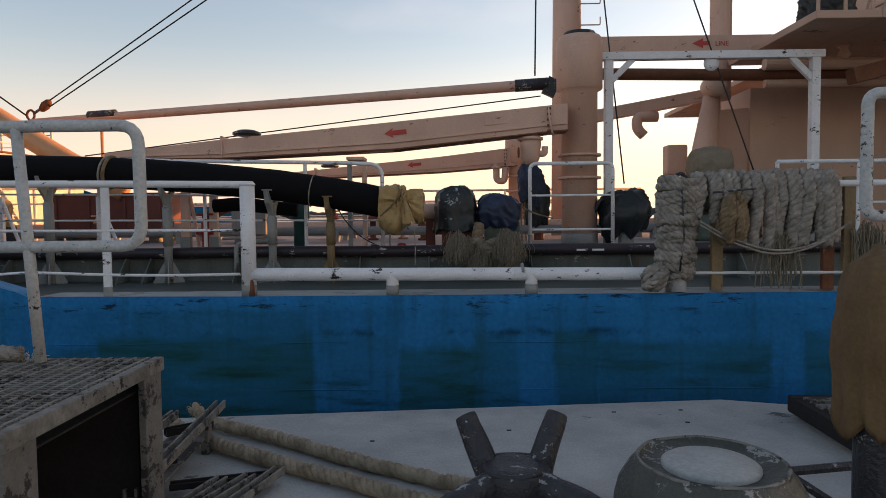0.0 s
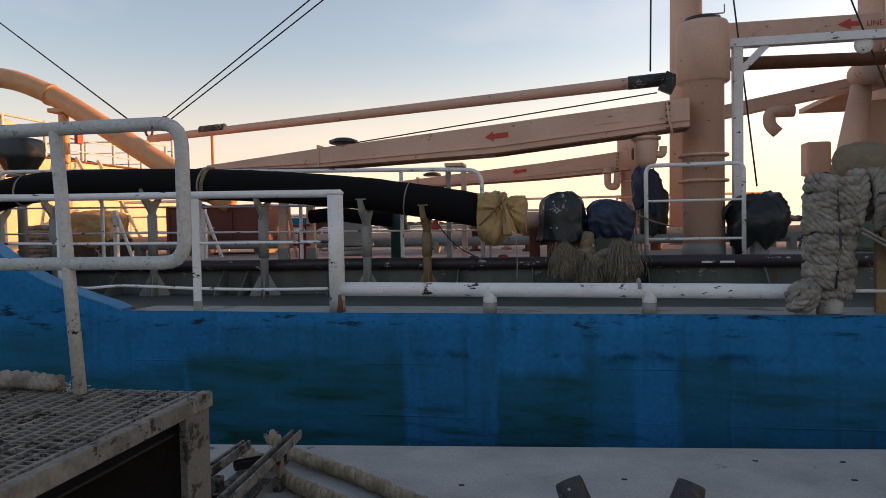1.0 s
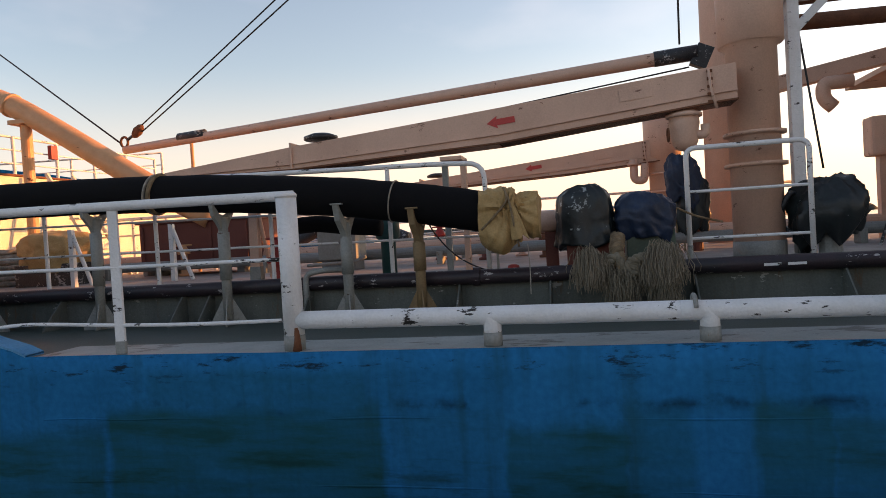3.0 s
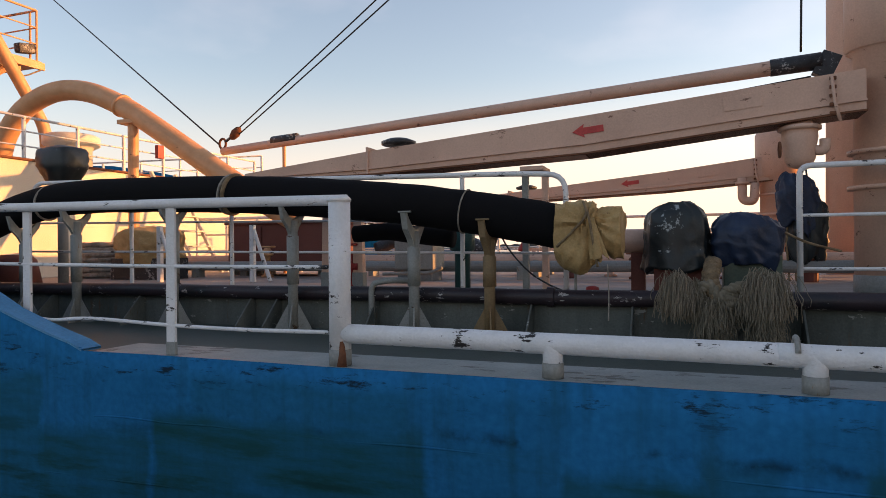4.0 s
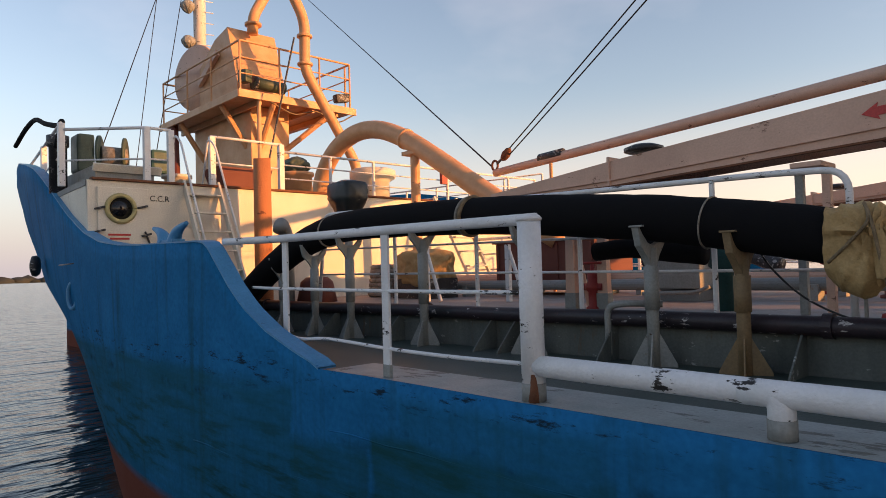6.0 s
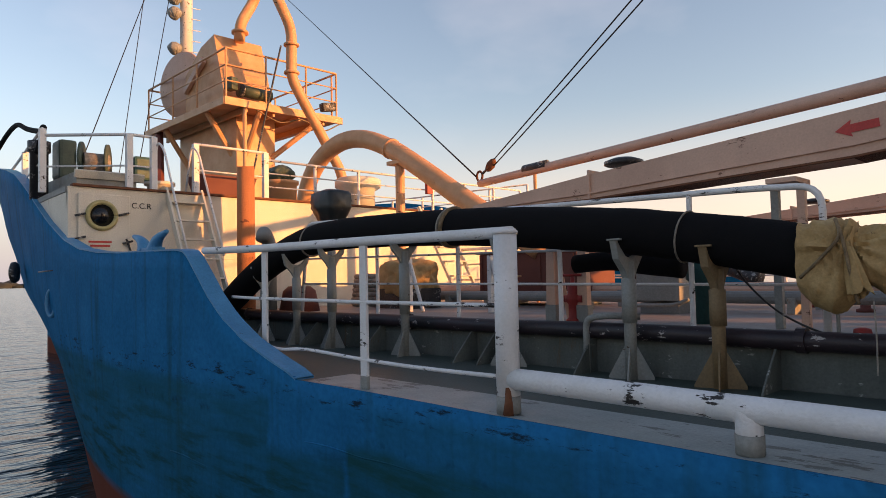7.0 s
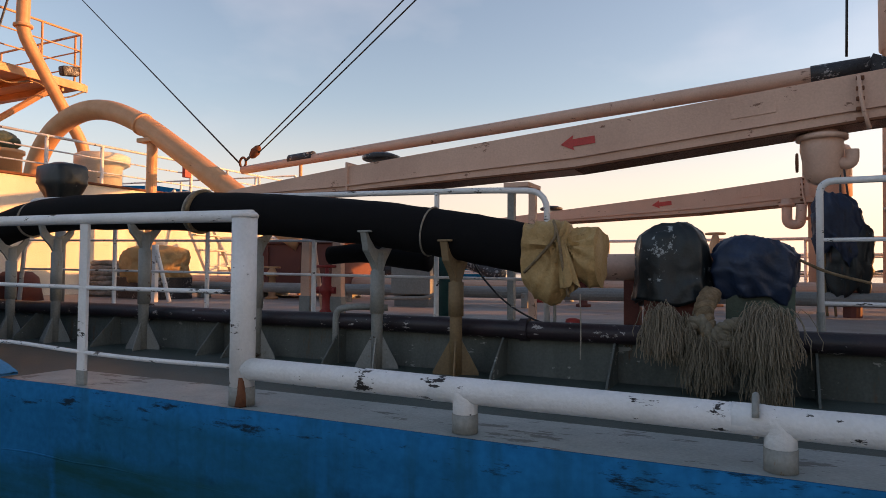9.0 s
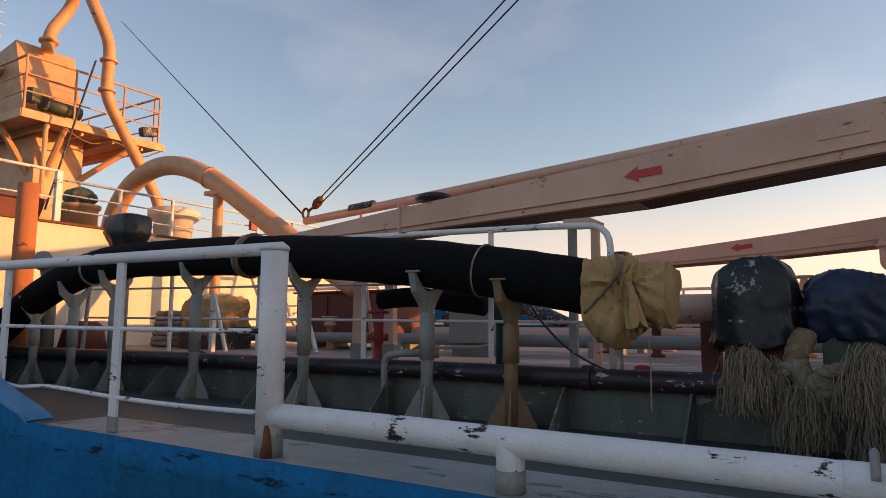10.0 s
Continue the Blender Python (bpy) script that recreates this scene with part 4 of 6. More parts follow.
for x, zt, mat, u in ((-5.75, 1.70, GREYPOST, True), (-4.95, 1.84, GREYPOST, True), (-4.18, 1.93, GREYPOST, True), (-2.87, 1.95, GREYPOST, True), (-1.48, 1.88, GREYPOST, True), (-0.26, 1.76, GREYPOST, False), (0.42, 1.68, OCHRE, False)):
    cradle(x, 9.17, zt, mat, u)

# ---- the cargo hose ----
HY = 9.16
e = thing("cargo_hose", "thick black rubber cargo hose lying in cradles", "hose", (-2, HY, 1.6))
hp = [(-7.3, HY, 1.02), (-6.8, HY, 1.17), (-6.2, HY, 1.47), (-5.5, HY, 1.76), (-4.7, HY, 1.97), (-4.0, HY, 2.03), (-3.1, HY, 2.02), (-2.1, HY, 1.985), (-1.4, HY, 1.94), (-0.8, HY, 1.885), (-0.2, HY, 1.82), (0.3, HY, 1.745), (0.7, HY, 1.675), (1.08, HY, 1.60)]
add("hose_wall", smooth(tube(spline(hp, 6), 0.178, 24, rough=0.006), 60), RUBBER, e)


def band(x, r, mat, name="strap", w=0.02):
    z = lerp_table([(p[0], p[2]) for p in hp], x)
    return add(name, smooth(tube([(x + 0.10 * math.sin(a) * 0.3, HY + r * math.cos(a), z + r * math.sin(a)) for a in [2 * math.pi * i / 28 for i in range(29)]], w, 8)), mat, e)


band(-2.12, 0.182, ROPETAN, w=0.022)
band(-2.17, 0.182, ROPE, w=0.014)
band(-4.55, 0.183, ROPE, w=0.012)
band(0.22, 0.182, ROPE, "tie_line", 0.007)
e = thing("second_hose", "black rubber hose resting behind the larger one", "hose", (-1, 9.75, 1.5))
add("hose_wall", smooth(tube(spline([(-1.15, 9.78, 1.60), (-0.8, 9.78, 1.62), (-0.5, 9.76, 1.585), (-0.1, 9.74, 1.54)], 6), 0.085, 18, rough=0.004), 60), RUBBER, e)
e = thing("hose_end_cover", "yellow canvas bag tied over the hose end", "canvas cover", (1.3, HY, 1.5))
bx = [1.00 + 0.30 * i / 24 for i in range(25)]
add("bag", sack([(x, HY, 1.60 - 0.06 * (x - 1.0)) for x in bx], [(0.195 + 0.03 * math.sin(math.pi * i / 24), 0.19 + 0.02 * math.sin(math.pi * i / 24), 0.05 + 0.09 * math.sin(math.pi * (i + 3) / 28)) for i in range(25)], 2, 0.16, Vector((1.26, HY - 0.2, 1.62))), YELLOWTARP, e)
bx = [1.26 + 0.24 * i / 18 for i in range(19)]
add("bag_mouth", sack([(x, HY - 0.03, 1.575) for x in bx], [(0.13 + 0.05 * math.sin(1.6 * i / 18), 0.10 + 0.075 * math.sin(1.7 * i / 18), 0.02) for i in range(19)], 9, 0.20, Vector((1.27, HY - 0.2, 1.64))), YELLOWTARP, e)
add("bag_fold", fan((1.27, HY - 0.19, 1.66), (0.25, -0.15, -1), 0.30, 0.03, 0.07, 4, 15), YELLOWTARP, e)
add("tie", smooth(tube(spline([(1.02, HY - 0.20, 1.455), (1.14, HY - 0.245, 1.56), (1.25, HY - 0.25, 1.69), (1.22, HY - 0.19, 1.80), (1.27, HY - 0.25, 1.68), (1.30, HY - 0.25, 1.5), (1.33, HY - 0.22, 1.30)]), 0.010, 6)), ROPETAN, e)
add("hanging_string", smooth(tube(spline([(1.40, HY - 0.20, 1.32), (1.41, HY - 0.22, 1.12), (1.405, HY - 0.21, 0.9)]), 0.005, 6)), ROPE, e)
e = thing("loose_cable", "thin black cable looping from the hose to the deck", "cable", (0.6, 9.4, 1.1))
add("cable", smooth(tube(spline([(0.45, 9.3, 1.62), (0.55, 9.36, 1.42), (0.72, 9.45, 1.22), (0.95, 9.5, 1.09), (1.1, 9.52, 1.07)]), 0.008, 6)), BLACKSTEEL, e)

# ---- rail on the trunk ----
e = thing("trunk_handrail", "white tubular handrail on the trunk deck", "railing", (0.98, 9.6, 1.05))
TY = 9.60
add("top_rail", smooth(tube(fillet([(0.98, TY, 1.06), (0.98, TY, 2.08), (0.5, TY, 2.105), (-1.5, TY, 2.15), (-3.8, TY, 2.235), (-5.35, TY, 2.27), (-5.5, TY, 1.06)], 0.16), 0.024, 12), 50), WHITE, e)
for x, z in ((0.04, 2.11), (-1.2, 2.14), (-2.5, 2.18), (-3.85, 2.24)):
    add("post", rod((x, TY, 1.05), (x, TY, z), 0.022, 10), WHITE, e)
for f in (0.34, 0.62):
    add("rail", smooth(tube([(0.98, TY, 1.05 + 1.03 * f), (-1.5, TY, 1.05 + 1.1 * f), (-5.45, TY, 1.05 + 1.2 * f)], 0.012, 8)), WHITE, e)
e = thing("trunk_gate_rail", "white tubular guard rail beside the crane column", "railing", (2.8, 9.9, 1.05))
add("frame", smooth(tube(fillet([(2.81, 9.9, 1.06), (2.81, 9.9, 2.09), (3.85, 9.9, 2.09), (3.85, 9.9, 1.06)], 0.09), 0.024, 12), 50), WHITE, e)
for z in (1.26, 1.69):
    add("rail", rod((2.81, 9.9, z), (3.85, 9.9, z), 0.014, 8), WHITE, e)
add("post_foot", rod((2.81, 9.9, 1.05), (2.81, 9.9, 1.2), 0.027, 10), GREYPOST, e)

# ---- cranes ----
def crane(name, cx, cy, base, head, boom, face_y, arrow_x, label):
    t = thing(name, label, "deck crane", (cx, cy, base))
    col = add("column", turned([(0.235, base), (0.235, head - 0.72), (0.30, head - 0.68), (0.30, head - 0.06), (0.27, head)], (cx, cy, 0), 32), SALMON, t)
    for z in (base + 0.86, base + 1.16, head - 0.70):
        put(part("ring", turned([(0.24, z), (0.285, z + 0.005), (0.285, z + 0.035), (0.24, z + 0.04)], (cx, cy, 0), 32), SALMON, col))
    put(part("base_band", turned([(0.238, base), (0.242, base + 0.005), (0.242, base + 0.14), (0.238, base + 0.145)], (cx, cy, 0), 32), GREY, col, "grey painted foot band"))
    put(part("lid", turned([(0.10, head), (0.22, head + 0.02), (0.20, head + 0.06), (0.08, head + 0.08)], (cx, cy, 0), 20), BLACKSTEEL, col))
    bm = bmesh.new()
    w = 0.30
    secs = []
    for x, zt, zb in boom:
        secs.append([bm.verts.new((x, y, z)) for y, z in ((face_y, zb), (face_y, zt), (face_y + w, zt), (face_y + w, zb))])
    for a, b in zip(secs, secs[1:]):
        for k in range(4):
            bm.faces.new((a[k], a[(k + 1) % 4], b[(k + 1) % 4], b[k]))
    bm.faces.new(secs[0][::-1])
    bm.faces.new(secs[-1])
    bmesh.ops.recalc_face_normals(bm, faces=bm.faces)
    bmesh.ops.bevel(bm, geom=[ed for ed in bm.edges], offset=0.008, segments=2, affect="EDGES")
    bo = add("boom", bm, SALMON, t)
    # lower flange and the web under it
    for dz, hh, out, m in ((0.10, 0.014, 0.022, SALMON), (0.0, 0.016, 0.03, RUSTY)):
        bm = bmesh.new()
        pr = None
        for x, zt, zb in boom:
            k = min(1.0, (zt - zb) / 0.4)
            z = zb + dz * k
            ring = [bm.verts.new((x, y, zz)) for y, zz in ((face_y - out, z), (face_y - out, z + hh), (face_y + w + out, z + hh), (face_y + w + out, z))]
            if pr:
                for q in range(4):
                    bm.faces.new((pr[q], pr[(q + 1) % 4], ring[(q + 1) % 4], ring[q]))
            else:
                bm.faces.new(ring[::-1])
            pr = ring
        bm.faces.new(pr)
        bmesh.ops.recalc_face_normals(bm, faces=bm.faces)
        put(part("flange", bm, m, bo))
    xe = boom[1][0]
    zt = boom[1][1]
    put(part("stiffener", box((0.025, w + 0.05, zt - boom[1][2] + 0.04), (xe, face_y + w / 2, (zt + boom[1][2]) / 2 + 0.02)), SALMON, bo))
    put(part("vent_lid", turned([(0.16, zt + 0.06), (0.18, zt + 0.07), (0.18, zt + 0.10), (0.10, zt + 0.13)], (xe + 0.28, face_y + w / 2, 0.0), 20), BLACKSTEEL, bo))
    slope = math.degrees(math.atan2(boom[-1][1] - boom[1][1], boom[-1][0] - boom[1][0]))
    z = lerp_table([(b[0], (b[1] + b[2]) / 2) for b in boom], arrow_x) + 0.035
    put(part("arrow", plate([(0.0, 0), (0.11, 0.062), (0.10, 0.03), (0.28, 0.03), (0.28, -0.03), (0.10, -0.03), (0.11, -0.062)], 0.006, pose(arrow_x, face_y - 0.004, z, 0, -slope, 0)), ARROW, bo, "red painted arrow"))
    # drain cocks, pipe run and grease box on the boom root
    put(part("side_pipe", smooth(tube(fillet([(boom[-2][0] - 0.10, face_y - 0.03, boom[-2][1] - 0.03), (boom[-2][0] - 0.08, face_y - 0.035, boom[-2][2] + 0.10), (boom[-2][0] - 0.04, face_y - 0.03, boom[-2][2] - 0.06)], 0.04), 0.014, 8)), SALMON, bo))
    for q in range(5):
        put(part("pipe_clip", box((0.05, 0.02, 0.03), (boom[-2][0] - 0.09, face_y - 0.028, boom[-2][1] - 0.05 - 0.07 * q)), RUSTY, bo))
    put(part("hatch", box((0.30, 0.010, 0.12), (boom[-2][0] - 0.75, face_y - 0.002, (boom[-2][1] + boom[-2][2]) / 2 - 0.01), (0, -slope, 0)), SALMON, bo))
    return t


crane("cargo_crane", 3.53, 10.42, 1.05, 3.78, [(-2.62, 2.29, 2.21), (-1.10, 2.45, 2.20), (1.1, 2.645, 2.29), (3.15, 2.835, 2.495), (3.3, 2.85, 2.505)], 9.97, 0.98, "salmon painted hose crane with box boom and red arrow")
c2 = crane("cargo_crane", 3.22, 15.2, 1.05, 3.2, [(-2.3, 2.28, 2.20), (-0.95, 2.40, 2.22), (1.6, 2.64, 2.32), (3.0, 2.80, 2.42), (3.15, 2.82, 2.43)], 15.0, 0.93, "far salmon hose crane with box boom and gooseneck")
add("gooseneck", smooth(tube(fillet([(2.72, 14.9, 2.48), (2.72, 14.9, 2.14), (2.88, 14.9, 2.12), (2.90, 14.9, 2.4)], 0.09), 0.066, 14), 60), SALMON, c2)
add("flange", turned([(0.10, 2.38), (0.10, 2.42)], (2.72, 14.9, 0), 20), SALMON, c2)

e = thing("boom_valve", "salmon painted flanged valve under the boom root", "valve", (2.84, 10.1, 2.2))
add("flange", turned([(0.10, 2.40), (0.165, 2.405), (0.165, 2.435), (0.10, 2.46)], (2.84, 10.1, 0), 24), SALMON, e)
add("body", turned([(0.04, 2.09), (0.09, 2.11), (0.12, 2.17), (0.125, 2.26), (0.14, 2.34), (0.135, 2.41)], (2.84, 10.1, 0), 24), SALMON, e)
add("neck", smooth(tube([(2.84, 10.1, 2.40), (2.84, 10.1, 2.52)], 0.10, 18), 50), SALMON, e)
add("outlet", smooth(tube(fillet([(2.90, 10.08, 2.24), (3.02, 10.05, 2.22), (3.02, 10.05, 2.32)], 0.05), 0.042, 12), 60), SALMON, e)
add("handwheel", smooth(tube([(2.68, 10.0 + 0.06 * math.cos(q), 2.24 + 0.06 * math.sin(q)) for q in [2 * math.pi * i / 18 for i in range(19)]], 0.010, 6)), RUSTY, e)

e = thing("boom_rest", "salmon painted twin post rest under the boom", "boom rest", (0.6, 10.1, 1.05))
for dx in (-0.09, 0.10):
    add("post", box((0.06, 0.06, 1.12), (0.60 + dx, 10.10, 1.61)), GREYPOST if dx < 0 else SALMON, e)
add("seat", box((0.22, 0.34, 0.04), (0.60, 10.12, 2.19)), SALMON, e)

# mast behind the crane column, derrick and rigging
e = thing("mast", "tall salmon cargo mast with rungs", "mast", (4.08, 14.6, 1.05))
add("pole", smooth(tube([(4.08, 14.6, 1.05), (4.08, 14.6, 5.0), (4.08, 14.6, 8.2)], 0.31, 24, r1=0.24), 60), SALMON, e)
for i in range(5):
    z = 4.25 + 0.4 * i
    add("rung", pipe([(4.3, 14.4, z), (4.68, 14.4, z), (4.68, 14.4, z + 0.15)], 0.012, 6, 0.03), SALMON, e)

TIP = Vector((-5.93, 13.75, 3.29))
HEEL = Vector((3.45, 13.10, 3.70))
e = thing("derrick_boom", "long round salmon derrick boom with black banded ends", "derrick", (0, 12, 3.2))
add("spar", smooth(tube([HEEL.lerp(TIP - Vector((0, 0, 0.05)), i / 20) for i in range(21)], 0.095, 18, r1=0.07), 60), SALMON, e)
add("heel_sleeve", smooth(tube([HEEL.lerp(TIP, t) for t in (-0.005, 0.055)], 0.105, 18), 60), BLACKSTEEL, e)
add("band", smooth(tube([HEEL.lerp(TIP, t) for t in (0.825, 0.88)], 0.086, 18), 60), BLACKSTEEL, e)
add("heel_fork", box((0.22, 0.14, 0.3), HEEL + Vector((0.10, 0, -0.06)), (0, 25, 0)), BLACKSTEEL, e)
p = HEEL.lerp(TIP, 0.855)
add("stay_post", rod((p.x, p.y, 1.05), (p.x, p.y, p.z - 0.06), 0.03, 10), ORANGE, e)
e = thing("rigging_block", "rusty snatch block and shackle at the derrick tip", "pulley block", TIP)
add("shackle", smooth(tube([TIP + Vector((0.07 * math.cos(a), 0, 0.09 + 0.09 * math.sin(a))) for a in [2 * math.pi * i / 16 for i in range(17)]], 0.022, 8)), RUSTY, e)
add("block", turned([(0.02, -0.14), (0.06, -0.10), (0.085, 0.0), (0.06, 0.10), (0.02, 0.14)], TIP + Vector((0.28, 0, 0.26)), 16, axis=(0.7, 0, 0.7)), RUSTY, e)
add("link", rod(TIP + Vector((0.06, 0, 0.12)), TIP + Vector((0.25, 0, 0.24)), 0.025), BLACKSTEEL, e)


def wire(a, b, r=0.014, sag=0.0, label="thin dark steel wire stay", n=14):
    a, b = Vector(a), Vector(b)
    pts = [a.lerp(b, i / n) - Vector((0, 0, sag * 4 * (i / n) * (1 - i / n))) for i in range(n + 1)]
    return solo("wire_stay", smooth(tube(pts, r, 6)), WIRE, label, "wire", "rigging wires")


wire(TIP + Vector((0.34, 0, 0.34)), (3.45, 12.0, 8.75), 0.012, 0.05)
wire(TIP + Vector((0.36, 0, 0.24)), (3.45, 12.0, 8.45), 0.012, 0.05)
wire((-27.13, 22.73, 16.0), TIP + Vector((-0.05, 0, 0.06)), 0.016, 0.0)
wire((-4.26, 12.5, 2.50), (3.29, 12.5, 3.387), 0.010)
wire((3.28, 13.15, 3.85), (3.35, 13.2, 8.0), 0.014)
wire((3.75, 11.2, 7.0), (4.12, 10.4, 1.85), 0.010)
wire((4.4, 11.2, 7.0), (5.85, 10.4, 1.95), 0.010)

# ---- covered gear by the trunk edge ----
e = thing("covered_winch_control", "dark plastic tarp over a deck fitting on a stand", "tarp cover", (1.9, 9.75, 1.05), "covered deck fittings")
add("tarp", drape((0.50, 0.46, 0.58), (1.875, 9.72, 1.53), 31, 0.52, 0.45, 0.05, -0.04, 0.12), DARKTARP, e)
add("stand", box((0.40, 0.34, 0.26), (1.90, 9.74, 1.17)), MAROON, e)
e = thing("covered_hose_reel", "navy blue tarp bunched over a deck fitting", "tarp cover", (2.42, 9.75, 1.05), "covered deck fittings")
add("tarp", drape((0.56, 0.46, 0.42), (2.41, 9.74, 1.50), 34, 0.52, 0.25, 0.09, 0.22, 0.18, -0.10, 0.2), BLUETARP, e)
add("stand", box((0.42, 0.34, 0.34), (2.44, 9.78, 1.20)), GREENSTEEL, e)
add("tie", smooth(tube(spline([(2.68, 9.7, 1.55), (2.85, 9.78, 1.47), (3.1, 9.9, 1.40)]), 0.010, 6)), ROPETAN, e)
e = thing("rope_fender", "frayed grey rope mop fenders slung over the trunk edge", "rope fender", (2.25, 9.2, 1.0))
for n, roots, dr, sp, sd, m in ((260, [(1.88, 9.17, 1.16), (1.90, 9.16, 1.15)], 0.26, 0.13, 40, FIBREPALE), (230, [(2.13, 9.13, 0.98), (2.15, 9.12, 0.97)], 0.26, 0.12, 41, FIBRE), (120, [(2.02, 9.2, 1.10)], 0.22, 0.09, 45, FIBRE),
                             (320, [(2.46, 9.15, 1.17), (2.52, 9.15, 1.17)], 0.30, 0.15, 42, FIBREPALE), (230, [(2.48, 9.10, 0.90), (2.50, 9.10, 0.89)], 0.24, 0.09, 43, FIBRE), (120, [(2.31, 9.2, 1.04)], 0.2, 0.09, 46, FIBRE)):
    mop = add("mop", strands(n * 2, roots, dr, sp, sd, 0.0024), m, e)
    mop["kind"] = "stuff"
add("knotted_rope", laid_rope(spline([(1.9, 9.2, 1.12), (2.0, 9.16, 1.08), (2.1, 9.18, 1.16), (2.2, 9.15, 1.06), (2.3, 9.2, 1.10), (2.22, 9.14, 1.0), (2.12, 9.2, 1.04), (2.3, 9.16, 1.14), (2.46, 9.18, 1.14)], 8), 0.045, 0.14, 0.02, 0.01), FIBRE, e)
add("head_rope", laid_rope(spline([(2.15, 9.5, 1.32), (2.13, 9.32, 1.27), (2.12, 9.22, 1.18), (2.16, 9.18, 1.08), (2.20, 9.18, 1.0)]), 0.06, 0.16, 0.02, 0.008), ROPETAN, e)
e = thing("manifold_pipe", "salmon painted manifold pipe behind the tarps", "pipe", (1.5, 9.95, 1.05))
add("pipe", smooth(tube([(1.05, 9.98, 1.50), (1.85, 9.98, 1.50)], 0.105, 18), 60), SALMON, e)
add("leg", box((0.12, 0.12, 0.36), (1.55, 9.98, 1.22)), MAROON, e)

e = thing("hung_tarp_bag", "blue tarp bag hung on ropes behind the crane", "tarp cover", (3.16, 12.05, 1.05), "covered deck fittings")
add("bag", drape((0.44, 0.34, 0.62), (3.08, 12.05, 1.86), 35, 0.42, 0.1, 0.12, 0.1, 0.3, -0.15, 0.15), BLUETARP, e)
add("skirt", drape((0.40, 0.30, 0.62), (3.17, 12.05, 1.66), 38, 0.62, 0.1, 0.12, 0.25, 0.25, 0.1, 0.2), DARKTARP, e)
for dx in (-0.04, 0.05):
    add("hang_rope", smooth(tube([(3.16 + dx, 12.05, 1.9), (3.12 + dx * 0.3, 12.05, 2.55)], 0.010, 6)), BLACKSTEEL, e)
add("stand", rod((3.2, 12.05, 1.05), (3.2, 12.05, 1.3), 0.08, 12), MAROON, e)
for k, x in enumerate((2.92, 2.98, 3.05)):
    add("tail_rope", smooth(tube(spline([(x, 12.0, 1.75), (x - 0.01, 11.98, 1.4), (x + 0.01, 12.0, 1.06)]), 0.012, 6)), OCHRE, e)
e = thing("covered_pump", "black tarp draped over a pump on the trunk", "tarp cover", (4.35, 10.3, 1.05), "covered deck fittings")
add("tarp", drape((0.66, 0.5, 0.60), (4.12, 10.3, 1.48), 36, 0.55, 0.2, 0.10, 0.35, 0.25, 0.12, 0.3), DARKTARP, e)
add("coil", smooth(tube([(3.80 + 0.09 * math.cos(a), 10.3 + 0.05 * math.sin(2 * a), 1.44 + 0.20 * math.sin(a)) for a in [2 * math.pi * i / 40 for i in range(81)]], 0.022, 6, rough=0.02)), BLACKSTEEL, e)
add("leg", rod((4.12, 10.3, 1.05), (4.12, 10.3, 1.45), 0.10, 12), GREYPOST, e)
add("prop", rod((4.5, 10.2, 1.10), (4.6, 10.2, 1.4), 0.015, 8), BLACKSTEEL, e)
e = thing("covered_vent", "grey black bag tied over a vent head", "tarp cover", (-5.39, 10.02, 1.05), "covered deck fittings")
add("bag", cloth((0.58, 0.44, 0.52), (-5.39, 10.02, 2.52), 37, 0.05, 0.45, 0.5, 4, 5), DARKTARP, e)
add("neck", smooth(tube([(-5.39, 10.02, 1.05), (-5.39, 10.02, 2.4)], 0.06, 12)), GREY, e)
add("tie", smooth(tube([(-5.39 + 0.18 * math.cos(a), 10.02 + 0.15 * math.sin(a), 2.25 + 0.01 * math.sin(3 * a)) for a in [2 * math.pi * i / 20 for i in range(21)]], 0.014, 6)), ROPE, e)

e = thing("fire_hydrant", "red painted deck hydrant valve with handwheel", "hydrant", (-1.36, 10.02, 1.05))
add("body", turned([(0.07, 1.05), (0.07, 1.07), (0.045, 1.09), (0.045, 1.22), (0.075, 1.25), (0.075, 1.29), (0.05, 1.32), (0.05, 1.40), (0.02, 1.43), (0.02, 1.50)], (-1.36, 10.02, 0), 18), RED, e)
add("outlet", rod((-1.47, 10.02, 1.27), (-1.25, 10.02, 1.27), 0.035, 12), RED, e)
add("handwheel", smooth(tube([(-1.36 + 0.10 * math.cos(a), 10.02 + 0.10 * math.sin(a), 1.50) for a in [2 * math.pi * i / 20 for i in range(21)]], 0.014, 8)), RED, e)

e = thing("rust_brown_tank", "red brown primed steel tank box on the trunk", "tank", (-3.9, 12.9, 1.05))
add("shell", box((1.85, 1.0, 0.70), (-3.88, 12.95, 1.50), bevel=0.02), MAROON, e)
add("lid_edge", box((1.93, 1.08, 0.03), (-3.88, 12.95, 1.865)), MAROON, e)
for x in (-4.75, -4.2, -3.6, -3.02):
    add("rib", box((0.05, 0.03, 0.66), (x, 12.44, 1.48)), MAROON, e)
for x in (-4.6, -3.2):
    add("foot", box((0.12, 0.8, 0.12), (x, 12.95, 1.10)), GREYPOST, e)
e = thing("trestle", "pale salmon tapered twin leg trestle on the trunk", "trestle", (-1.4, 10.05, 1.05))
for x0 in (-1.62, -1.25):
    add("leg", plate([(-0.06, 0), (0.06, 0), (0.04, 0.92), (-0.04, 0.92)], 0.07, pose(x0, 10.05, 1.05)), SALMON, e)
    add("leg_foot", box((0.13, 0.09, 0.16), (x0, 10.05, 1.13)), GREY, e)
add("brace", rod((-1.48, 10.12, 1.08), (-1.58, 10.05, 1.9), 0.022), SALMON, e)
add("cross_bar", rod((-2.1, 10.05, 1.96), (-0.9, 10.05, 1.94), 0.02), WHITE, e)
